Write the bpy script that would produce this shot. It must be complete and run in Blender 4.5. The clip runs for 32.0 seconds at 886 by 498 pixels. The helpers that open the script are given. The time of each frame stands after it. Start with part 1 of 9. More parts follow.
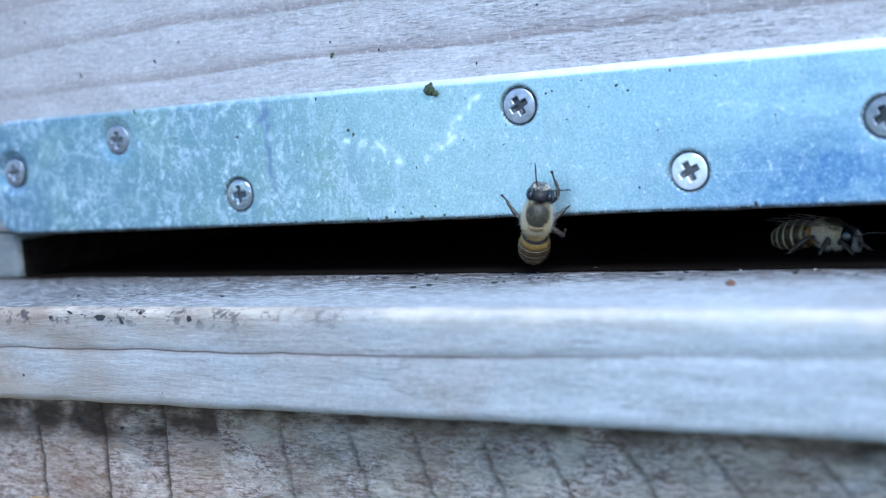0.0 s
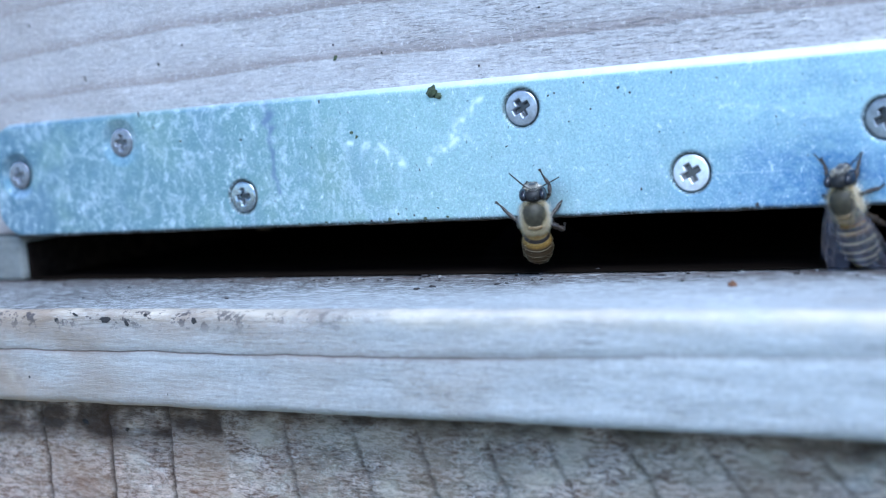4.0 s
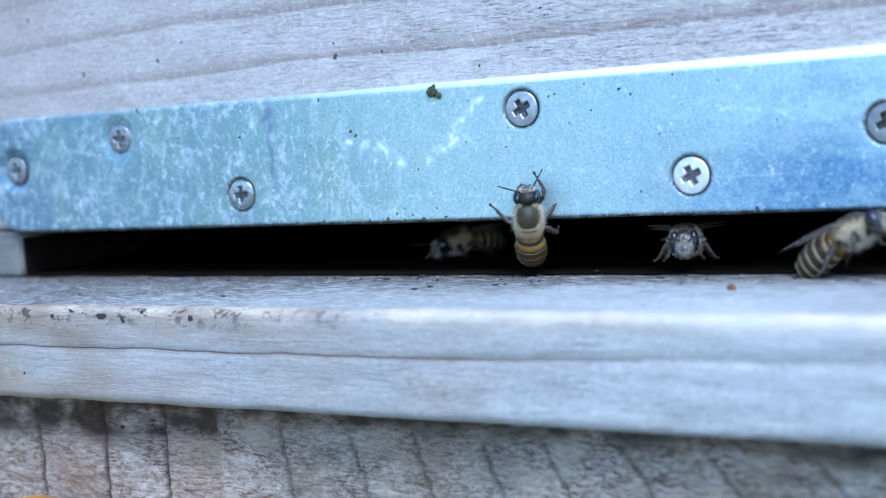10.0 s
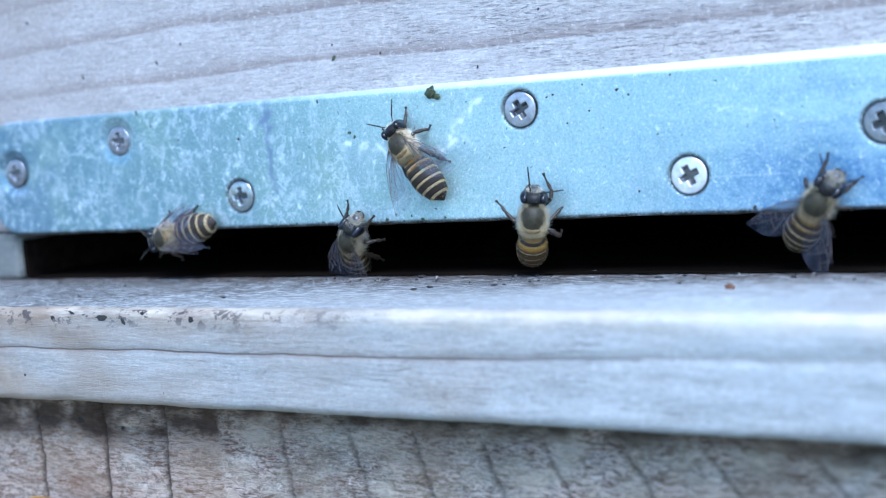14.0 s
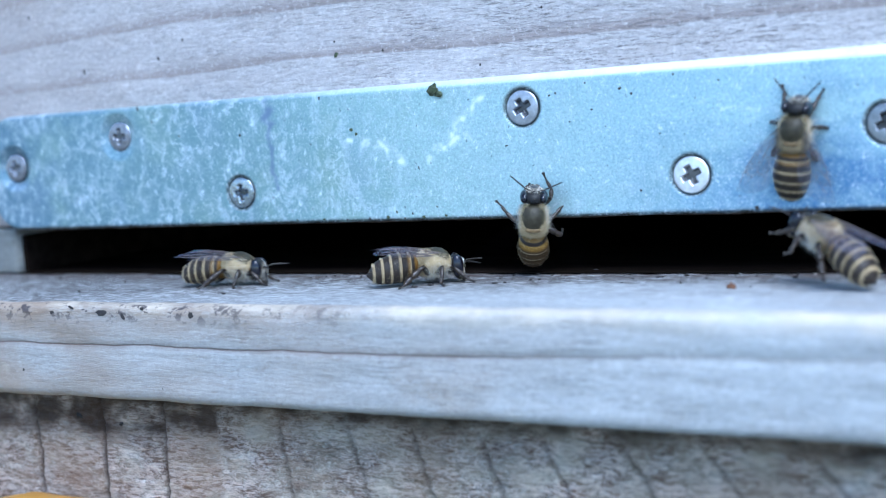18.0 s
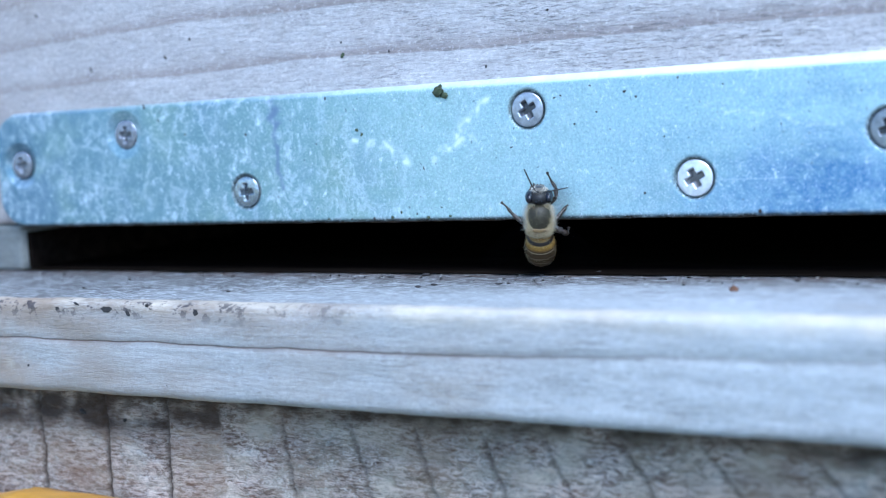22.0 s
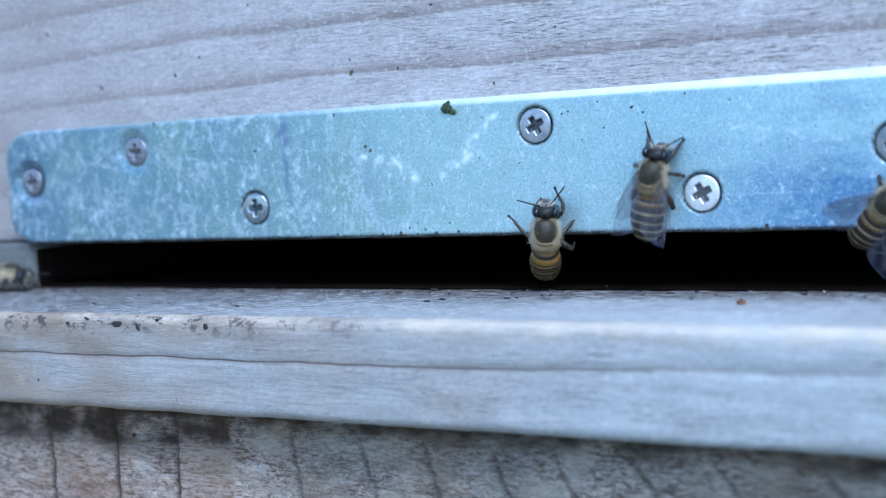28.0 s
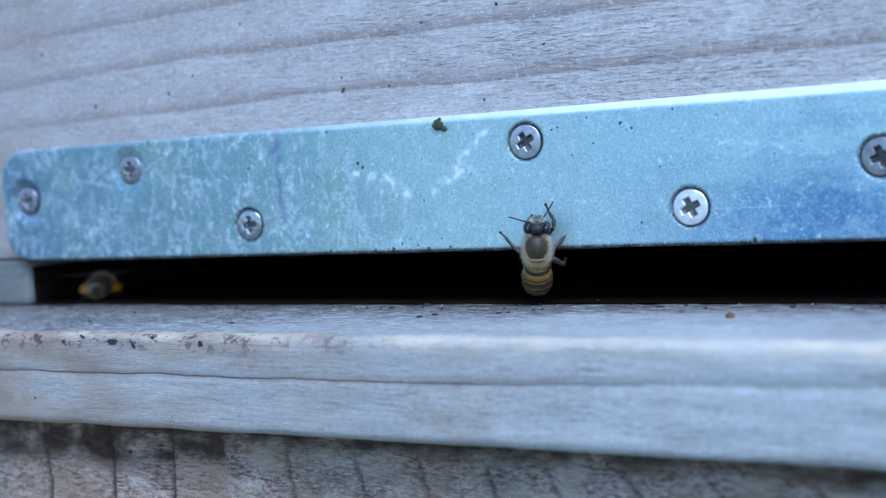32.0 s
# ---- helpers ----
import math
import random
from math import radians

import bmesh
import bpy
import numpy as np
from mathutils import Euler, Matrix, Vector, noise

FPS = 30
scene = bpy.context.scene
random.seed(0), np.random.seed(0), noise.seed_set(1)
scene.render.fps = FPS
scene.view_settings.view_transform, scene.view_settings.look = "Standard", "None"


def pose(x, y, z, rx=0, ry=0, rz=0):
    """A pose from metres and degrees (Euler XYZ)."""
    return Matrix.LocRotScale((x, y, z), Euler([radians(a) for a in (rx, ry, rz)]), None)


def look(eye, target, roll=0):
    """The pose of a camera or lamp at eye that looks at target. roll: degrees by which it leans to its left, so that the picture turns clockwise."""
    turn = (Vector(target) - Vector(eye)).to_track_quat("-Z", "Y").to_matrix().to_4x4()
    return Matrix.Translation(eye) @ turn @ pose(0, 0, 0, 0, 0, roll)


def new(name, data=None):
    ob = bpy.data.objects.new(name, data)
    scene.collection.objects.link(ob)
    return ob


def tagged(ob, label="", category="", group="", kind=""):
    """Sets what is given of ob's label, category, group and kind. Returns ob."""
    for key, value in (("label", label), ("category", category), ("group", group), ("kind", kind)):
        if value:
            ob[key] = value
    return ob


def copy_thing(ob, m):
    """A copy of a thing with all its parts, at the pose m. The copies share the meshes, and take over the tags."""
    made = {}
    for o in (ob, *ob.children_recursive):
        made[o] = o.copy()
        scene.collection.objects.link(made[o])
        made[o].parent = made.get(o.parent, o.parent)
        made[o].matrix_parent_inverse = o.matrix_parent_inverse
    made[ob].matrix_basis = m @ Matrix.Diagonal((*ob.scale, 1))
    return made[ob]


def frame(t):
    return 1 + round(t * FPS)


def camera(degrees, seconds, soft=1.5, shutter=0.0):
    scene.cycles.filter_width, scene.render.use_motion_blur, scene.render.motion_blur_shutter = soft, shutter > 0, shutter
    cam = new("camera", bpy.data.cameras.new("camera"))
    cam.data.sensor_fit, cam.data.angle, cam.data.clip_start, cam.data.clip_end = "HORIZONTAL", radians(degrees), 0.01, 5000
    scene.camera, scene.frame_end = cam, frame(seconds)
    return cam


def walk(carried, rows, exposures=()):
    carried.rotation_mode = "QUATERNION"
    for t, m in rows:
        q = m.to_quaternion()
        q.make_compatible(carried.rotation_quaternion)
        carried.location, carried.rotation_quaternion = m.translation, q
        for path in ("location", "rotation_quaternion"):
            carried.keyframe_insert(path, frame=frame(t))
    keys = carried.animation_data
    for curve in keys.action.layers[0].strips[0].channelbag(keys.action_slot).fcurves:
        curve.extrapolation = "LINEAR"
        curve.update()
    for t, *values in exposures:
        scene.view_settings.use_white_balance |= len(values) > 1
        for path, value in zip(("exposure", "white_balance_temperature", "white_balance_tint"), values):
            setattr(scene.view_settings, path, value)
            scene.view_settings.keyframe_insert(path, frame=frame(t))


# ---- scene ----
cam = camera(38, 32.0, soft=1.1, shutter=0.3)
cam.data.dof.use_dof = True
cam.data.dof.focus_distance = 0.137
cam.data.dof.aperture_fstop = 24

PATH = [
    (0, (0.05783, -0.12143, 0.01198), (-0.00546, -0.00876, -0.00212), -4.80),
    (0.5, (0.05789, -0.12172, 0.01212), (-0.00535, -0.00902, -0.00205), -4.70),
    (1, (0.05790, -0.12174, 0.01231), (-0.00529, -0.00902, -0.00186), -4.90),
    (1.5, (0.05812, -0.12170, 0.01219), (-0.00545, -0.00919, -0.00198), -5.10),
    (2, (0.05790, -0.12176, 0.01200), (-0.00560, -0.00919, -0.00204), -5.00),
    (2.5, (0.05784, -0.12185, 0.01192), (-0.00553, -0.00921, -0.00212), -4.80),
    (3, (0.05796, -0.12184, 0.01205), (-0.00541, -0.00920, -0.00192), -4.70),
    (3.5, (0.05805, -0.12202, 0.01231), (-0.00527, -0.00936, -0.00173), -4.90),
    (5.5, (0.05789, -0.12221, 0.01222), (-0.00562, -0.00968, -0.00202), -5.00),
    (6, (0.05778, -0.12216, 0.01206), (-0.00563, -0.00956, -0.00210), -4.80),
    (6.5, (0.05780, -0.12220, 0.01181), (-0.00545, -0.00947, -0.00204), -4.70),
    (7, (0.05783, -0.12198, 0.01197), (-0.00540, -0.00924, -0.00187), -4.60),
    (7.5, (0.05789, -0.12206, 0.01210), (-0.00544, -0.00938, -0.00181), -4.60),
    (8, (0.05781, -0.12189, 0.01202), (-0.00554, -0.00922, -0.00182), -4.60),
    (8.5, (0.05780, -0.12189, 0.01196), (-0.00565, -0.00930, -0.00208), -4.50),
    (9, (0.05791, -0.12174, 0.01185), (-0.00566, -0.00922, -0.00219), -4.40),
    (9.5, (0.05761, -0.12196, 0.01186), (-0.00556, -0.00920, -0.00205), -4.20),
    (10, (0.05770, -0.12177, 0.01207), (-0.00547, -0.00901, -0.00190), -4.30),
    (10.5, (0.05758, -0.12170, 0.01161), (-0.00553, -0.00887, -0.00210), -4.30),
    (11, (0.05725, -0.12177, 0.01177), (-0.00539, -0.00871, -0.00214), -4.10),
    (11.5, (0.05716, -0.12204, 0.01171), (-0.00518, -0.00880, -0.00214), -4.10),
    (12, (0.05717, -0.12205, 0.01186), (-0.00516, -0.00883, -0.00211), -4.10),
    (12.5, (0.05720, -0.12206, 0.01194), (-0.00516, -0.00885, -0.00204), -4.10),
    (13, (0.05744, -0.12208, 0.01203), (-0.00510, -0.00896, -0.00182), -4.20),
    (13.5, (0.05756, -0.12176, 0.01180), (-0.00522, -0.00874, -0.00178), -4.40),
    (14, (0.05769, -0.12238, 0.01211), (-0.00515, -0.00943, -0.00180), -4.50),
    (14.5, (0.05789, -0.12193, 0.01202), (-0.00549, -0.00927, -0.00176), -4.60),
    (16.5, (0.05738, -0.12236, 0.01156), (-0.00545, -0.00937, -0.00202), -4.10),
    (17, (0.05751, -0.12214, 0.01170), (-0.00539, -0.00920, -0.00201), -4.00),
    (17.5, (0.05750, -0.12202, 0.01172), (-0.00535, -0.00905, -0.00199), -4.10),
    (18, (0.05732, -0.12232, 0.01165), (-0.00538, -0.00927, -0.00206), -4.00),
    (18.5, (0.05721, -0.12246, 0.01154), (-0.00539, -0.00935, -0.00218), -3.90),
    (19, (0.05711, -0.12245, 0.01143), (-0.00549, -0.00934, -0.00222), -3.80),
    (19.5, (0.05718, -0.12279, 0.01120), (-0.00543, -0.00967, -0.00232), -3.80),
    (20, (0.05704, -0.12304, 0.01145), (-0.00556, -0.00994, -0.00233), -3.50),
    (20.5, (0.05705, -0.12284, 0.01111), (-0.00574, -0.00980, -0.00228), -3.40),
    (21, (0.05701, -0.12312, 0.01112), (-0.00566, -0.01000, -0.00221), -3.30),
    (21.5, (0.05707, -0.12311, 0.01124), (-0.00560, -0.00999, -0.00202), -3.40),
    (22, (0.05731, -0.12319, 0.01138), (-0.00541, -0.01010, -0.00194), -3.40),
    (22.5, (0.05749, -0.12336, 0.01159), (-0.00531, -0.01032, -0.00174), -3.60),
    (23, (0.05765, -0.12318, 0.01152), (-0.00553, -0.01034, -0.00174), -3.70),
    (23.5, (0.05744, -0.12368, 0.01145), (-0.00562, -0.01075, -0.00162), -3.60),
    (24, (0.05772, -0.12318, 0.01164), (-0.00553, -0.01033, -0.00117), -3.50),
    (24.5, (0.05826, -0.12380, 0.01188), (-0.00504, -0.01092, -0.00040), -3.70),
    (25, (0.05844, -0.12361, 0.01159), (-0.00493, -0.01065, 0.00041), -3.90),
    (25.5, (0.05821, -0.12357, 0.01141), (-0.00500, -0.01049, 0.00055), -4.00),
    (27.5, (0.05841, -0.12397, 0.01161), (-0.00496, -0.01101, 0.00043), -4.00),
    (28, (0.05721, -0.12430, 0.01057), (-0.00576, -0.01109, -0.00035), -3.40),
    (28.5, (0.05712, -0.12369, 0.01045), (-0.00523, -0.01011, -0.00015), -2.80),
    (29, (0.05648, -0.12430, 0.01011), (-0.00449, -0.00996, -0.00036), -2.50),
    (29.5, (0.05718, -0.12405, 0.01043), (-0.00392, -0.00977, 0.00009), -2.70),
    (30, (0.05747, -0.12404, 0.01090), (-0.00397, -0.00995, 0.00050), -3.00),
    (30.5, (0.05799, -0.12414, 0.01098), (-0.00421, -0.01046, 0.00058), -3.50),
    (31, (0.05803, -0.12458, 0.01099), (-0.00430, -0.01096, 0.00072), -3.70),
    (31.5, (0.05863, -0.12437, 0.01119), (-0.00435, -0.01109, 0.00112), -3.90),
    (32, (0.05834, -0.12507, 0.01132), (-0.00439, -0.01164, 0.00131), -3.90),
]
walk(cam, [(t, look(eye, target, roll)) for t, eye, target, roll in PATH], exposures=[(0, 0.98, 5130, 8), (12.5, 0.99, 5130, 8), (14.0, 1.11, 5160, 8), (16.5, 1.07, 5150, 8), (18.5, 0.99, 5130, 8), (25.0, 0.98, 5130, 8), (27.5, 0.76, 5060, 8), (30.5, 0.75, 5010, 8), (32, 0.56, 4980, 8)])

# ---- light ----
world = bpy.data.worlds.new("sky")
scene.world = world
world.use_nodes = True
wn, wl = world.node_tree.nodes, world.node_tree.links
sky = wn.new("ShaderNodeTexSky")
sky.sky_type, sky.sun_disc = "NISHITA", False
sky.sun_elevation, sky.sun_rotation = radians(54), radians(139)
sky.air_density, sky.dust_density = 1.0, 0.6
wn["Background"].inputs["Strength"].default_value = 0.15
wl.new(sky.outputs["Color"], wn["Background"].inputs["Color"])
sun = new("sun", bpy.data.lights.new("sun", "SUN"))
sun.data.energy, sun.data.angle, sun.data.color = 1.9, radians(35), (1.0, 0.98, 0.95)
sun.matrix_world = look((0.50, -0.58, 1.05), (0, 0, 0))

# ---- materials ----
MM = 0.001


def material(name):
    m = bpy.data.materials.new(name)
    m.use_nodes = True
    return m, m.node_tree.nodes, m.node_tree.links, m.node_tree.nodes["Principled BSDF"]


def coords(n, l, scale):
    c, mp = n.new("ShaderNodeTexCoord"), n.new("ShaderNodeMapping")
    mp.inputs["Scale"].default_value = scale
    l.new(c.outputs["Object"], mp.inputs["Vector"])
    return mp.outputs["Vector"]


def noise_tex(n, l, vec, scale, detail=6, rough=0.6, distort=0.0):
    t = n.new("ShaderNodeTexNoise")
    t.inputs["Scale"].default_value, t.inputs["Detail"].default_value = scale, detail
    t.inputs["Roughness"].default_value, t.inputs["Distortion"].default_value = rough, distort
    l.new(vec, t.inputs["Vector"])
    return t.outputs["Fac"]


def ramp(n, l, fac, stops):
    r = n.new("ShaderNodeValToRGB")
    e = r.color_ramp.elements
    while len(e) < len(stops):
        e.new(0.5)
    for k, (p, c) in enumerate(stops):
        e[k].position, e[k].color = p, (*c, 1) if len(c) == 3 else c
    l.new(fac, r.inputs["Fac"])
    return r.outputs["Color"]


def mix(n, l, fac, a, b, blend="MIX"):
    m = n.new("ShaderNodeMix")
    m.data_type, m.blend_type = "RGBA", blend
    for s, v in ((0, fac), (6, a), (7, b)):
        if hasattr(v, "is_output"):
            l.new(v, m.inputs[s])
        else:
            m.inputs[s].default_value = v if s == 0 else (*v, 1)
    return m.outputs[2]


def bump(n, l, bsdf, fac, strength, dist):
    b = n.new("ShaderNodeBump")
    b.inputs["Strength"].default_value, b.inputs["Distance"].default_value = strength, dist
    l.new(fac, b.inputs["Height"])
    if bsdf.inputs["Normal"].is_linked:
        l.new(bsdf.inputs["Normal"].links[0].from_socket, b.inputs["Normal"])
    l.new(b.outputs["Normal"], bsdf.inputs["Normal"])


def grey(v):
    return (v, v, v)


def mth(n, l, op, a, b=None):
    m = n.new("ShaderNodeMath")
    m.operation = op
    for k, v in ((0, a), (1, b)):
        if v is None:
            continue
        if hasattr(v, "is_output"):
            l.new(v, m.inputs[k])
        else:
            m.inputs[k].default_value = v
    return m.outputs[0]


def xyz(n, l):
    c, s = n.new("ShaderNodeTexCoord"), n.new("ShaderNodeSeparateXYZ")
    l.new(c.outputs["Object"], s.inputs[0])
    return s.outputs


def attribute(n, name):
    a = n.new("ShaderNodeAttribute")
    a.attribute_name = name
    return a.outputs["Fac"]


def latewood(n, l):
    """Yearly bands 6 mm apart along the board, dropping away towards one end: a sharp lower edge that fades upwards."""
    x, y, z = xyz(n, l)
    off = mth(n, l, "MAXIMUM", mth(n, l, "SUBTRACT", -0.035, x), 0.0)
    amount = mth(n, l, "MAXIMUM", mth(n, l, "ADD", mth(n, l, "MULTIPLY", mth(n, l, "SUBTRACT", z, 0.0185), 72.0), 0.5), 0.1)
    w = mth(n, l, "ADD", z, mth(n, l, "MULTIPLY", mth(n, l, "MULTIPLY", off, off), amount))
    wob = mth(n, l, "MULTIPLY", mth(n, l, "SUBTRACT", noise_tex(n, l, coords(n, l, (35, 35, 200)), 1.0, 3, 0.5), 0.5), 0.0022)
    u = mth(n, l, "FRACT", mth(n, l, "ADD", mth(n, l, "DIVIDE", mth(n, l, "SUBTRACT", mth(n, l, "ADD", w, wob), 0.0185), 0.006), 20.0))
    return ramp(n, l, u, [(0.0, grey(0.1)), (0.03, grey(1)), (0.12, grey(0.8)), (0.26, grey(0.25)), (0.5, grey(0.0)), (0.98, grey(0.0))])


def weathered_wood(name, light, dark, stain, stretch=(60, 900, 900), bands=None, fleck=0.35, groove=(0.06, 0.04, 0.03), stain_at=(0.5, 0.75), crack=0.5, relief=0.00025, tan_colour=(0.285, 0.205, 0.14), ramp_at=(0.32, 0.5, 0.66), split=False, pale=0.55, open_grain=(0.42, 0.6)):
    """Grey sun-bleached softwood: fibres along x, broad soft stains, short dark checks, optional latewood bands."""
    m, n, l, p = material(name)
    fibre = noise_tex(n, l, coords(n, l, stretch), 1.0, 10, 0.72, 0.5)
    base = ramp(n, l, fibre, [(ramp_at[0], dark), (ramp_at[1], tuple(0.35 * d + 0.65 * h for d, h in zip(dark, light))), (ramp_at[2], light)])
    broad = noise_tex(n, l, coords(n, l, (45, 80, 80)), 1.0, 6, 0.62)
    base = mix(n, l, ramp(n, l, broad, [(stain_at[0], grey(0)), (stain_at[1], grey(0.75))]), base, stain)
    bleach = noise_tex(n, l, coords(n, l, (180, 240, 240)), 1.0, 6, 0.7)
    base = mix(n, l, ramp(n, l, bleach, [(0.52, grey(0)), (0.72, grey(pale))]), base, tuple(min(0.9, h * 1.35) for h in light))
    if bands:
        late = latewood(n, l)
        base = mix(n, l, mth(n, l, "MULTIPLY", late, bands[1]), base, bands[0])
    lines = noise_tex(n, l, coords(n, l, (stretch[0] * 1.1, stretch[1] * 1.7, stretch[2] * 1.7)), 1.0, 6, 0.7, 0.25)
    checks = ramp(n, l, lines, [(0.38, grey(crack)), (0.42, grey(crack * 0.5)), (0.45, grey(0))])
    hairline = ramp(n, l, noise_tex(n, l, coords(n, l, (stretch[0] * 2.4, stretch[1] * 2.6, stretch[2] * 2.6)), 1.0, 4, 0.7, 0.2), [(0.37, grey(crack * 0.8)), (0.43, grey(0))])
    checks = mth(n, l, "MAXIMUM", checks, hairline)
    gate = ramp(n, l, noise_tex(n, l, coords(n, l, (90, 160, 160)), 1.0, 3, 0.6), [(open_grain[0], grey(0)), (open_grain[1], grey(1))])
    checks = mth(n, l, "MULTIPLY", checks, gate)
    if bands:
        checks = mth(n, l, "MULTIPLY", checks, ramp(n, l, mth(n, l, "ADD", xyz(n, l)[0], 0.1), [(0.05, grey(0.3)), (0.1, grey(1))]))
        # Browner towards low x; the light's fall-off is put into this tint too.
        base = mix(n, l, mth(n, l, "MULTIPLY", ramp(n, l, mth(n, l, "ADD", xyz(n, l)[0], 0.12), [(0.03, grey(0.95)), (0.095, grey(0))]), ramp(n, l, broad, [(0.3, grey(0.4)), (0.6, grey(1))])), base, (0.37, 0.315, 0.285))
    base = mix(n, l, checks, base, tuple(d * 0.45 for d in dark))
    flecks = noise_tex(n, l, coords(n, l, (900, 1500, 1500)), 1.0, 3, 0.7)
    base = mix(n, l, ramp(n, l, flecks, [(0.3, grey(fleck)), (0.4, grey(0))]), base, tuple(d * 0.35 for d in dark))
    streak = ramp(n, l, noise_tex(n, l, coords(n, l, (560, 3000, 3400)), 1.0, 9, 0.8, 0.3), [(0.47, grey(0.95)), (0.57, grey(0))])
    base = mix(n, l, mth(n, l, "MULTIPLY", streak, attribute(n, "grime_shade")), base, (0.056, 0.049, 0.044))
    splinter = ramp(n, l, noise_tex(n, l, coords(n, l, (1000, 3600, 4200)), 1.0, 6, 0.75), [(0.58, grey(0)), (0.66, grey(0.7))])
    base = mix(n, l, mth(n, l, "MULTIPLY", splinter, mth(n, l, "MINIMUM", attribute(n, "grime_shade"), 0.8)), base, tuple(min(0.9, h * 1.6) for h in light))
    grit = noise_tex(n, l, coords(n, l, (1500, 2000, 2000)), 1.0, 5, 0.8)
    base = mix(n, l, ramp(n, l, grit, [(0.38, grey(0.28)), (0.48, grey(0))]), base, tuple(d * 0.7 for d in dark))
    base = mix(n, l, ramp(n, l, grit, [(0.54, grey(0)), (0.66, grey(0.5))]), base, tuple(min(0.92, h * 1.35) for h in light))
    tan = mth(n, l, "MULTIPLY", attribute(n, "tan"), ramp(n, l, broad, [(0.3, grey(0.65)), (0.6, grey(1))]))
    base = mix(n, l, tan, base, tan_colour)
    base = mix(n, l, mth(n, l, "MULTIPLY", attribute(n, "worn"), ramp(n, l, bleach, [(0.35, grey(0.3)), (0.6, grey(1))])), base, (0.66, 0.57, 0.44))
    blots = ramp(n, l, noise_tex(n, l, coords(n, l, (620, 620, 800)), 1.0, 7, 0.7), [(0.55, grey(0)), (0.58, grey(1))])
    base = mix(n, l, mth(n, l, "MULTIPLY", blots, attribute(n, "smear")), base, (0.045, 0.036, 0.04))
    if split:
        x, y, z = xyz(n, l)
        wave = mth(n, l, "MULTIPLY", mth(n, l, "SUBTRACT", noise_tex(n, l, coords(n, l, (70, 0, 0)), 1.0, 5, 0.6), 0.5), 0.0011)
        mid = mth(n, l, "ADD", mth(n, l, "ADD", -0.0104, mth(n, l, "MULTIPLY", mth(n, l, "MAXIMUM", x, 0.0), 0.0233)), wave)
        gap = mth(n, l, "ABSOLUTE", mth(n, l, "SUBTRACT", z, mid))
        line = mth(n, l, "MULTIPLY", ramp(n, l, mth(n, l, "MULTIPLY", gap, 1000.0), [(0.0, grey(0.8)), (0.05, grey(0.65)), (0.13, grey(0.25)), (0.5, grey(0))]), mth(n, l, "LESS_THAN", y, FRONT_Y + 0.0008))
        line = mth(n, l, "MULTIPLY", line, ramp(n, l, x, [(0.0, grey(1)), (0.02, grey(0.5))]))
        base = mix(n, l, line, base, (0.10, 0.055, 0.04))
        bump(n, l, p, mth(n, l, "SUBTRACT", 1.0, line), 0.6, 0.0002)
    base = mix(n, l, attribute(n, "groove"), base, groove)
    l.new(base, p.inputs["Base Color"])
    p.inputs["Roughness"].default_value = 0.62
    p.inputs["Specular IOR Level"].default_value = 0.4
    bump(n, l, p, fibre, 0.7, relief)
    bump(n, l, p, mth(n, l, "SUBTRACT", 1.0, checks), 0.5, 0.0002)
    bump(n, l, p, noise_tex(n, l, coords(n, l, (1200, 2500, 2500)), 1.0, 4, 0.7), 0.4, 0.00014)
    return m


FLOOR_Z, FRONT_Y, BOARD_LOW, BLOCK_Y = -0.0061, -0.0220, -0.01635, -0.0166
WALL_WOOD = weathered_wood("weathered_wall_wood", (0.61, 0.58, 0.565), (0.37, 0.335, 0.32), (0.48, 0.42, 0.385), stretch=(520, 2700, 2700), bands=((0.21, 0.15, 0.13), 0.62), crack=0.85, open_grain=(0.34, 0.55))
BOARD_WOOD = weathered_wood("weathered_board_wood", (0.505, 0.52, 0.52), (0.35, 0.345, 0.335), (0.38, 0.32, 0.26), stretch=(330, 2600, 2600), stain_at=(0.52, 0.72), groove=(0.075, 0.045, 0.032), crack=0.45, relief=0.00014, split=True, pale=0.3)
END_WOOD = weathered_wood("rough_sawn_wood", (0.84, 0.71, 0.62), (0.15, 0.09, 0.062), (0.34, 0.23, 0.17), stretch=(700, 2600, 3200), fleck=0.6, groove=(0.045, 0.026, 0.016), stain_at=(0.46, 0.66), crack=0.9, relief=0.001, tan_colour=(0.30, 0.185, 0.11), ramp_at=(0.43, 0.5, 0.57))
PILLAR_WOOD = weathered_wood("pale_wood", (0.20, 0.205, 0.19), (0.135, 0.135, 0.12), (0.15, 0.14, 0.12), crack=0.1)


# Near-black without gloss: the cavity's shade put into the colour.
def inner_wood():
    m, n, l, p = material("shade_black_wood")
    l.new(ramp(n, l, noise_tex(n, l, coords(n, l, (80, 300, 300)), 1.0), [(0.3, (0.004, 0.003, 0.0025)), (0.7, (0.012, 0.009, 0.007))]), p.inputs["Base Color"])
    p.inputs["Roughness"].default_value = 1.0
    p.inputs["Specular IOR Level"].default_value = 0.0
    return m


INNER = inner_wood()


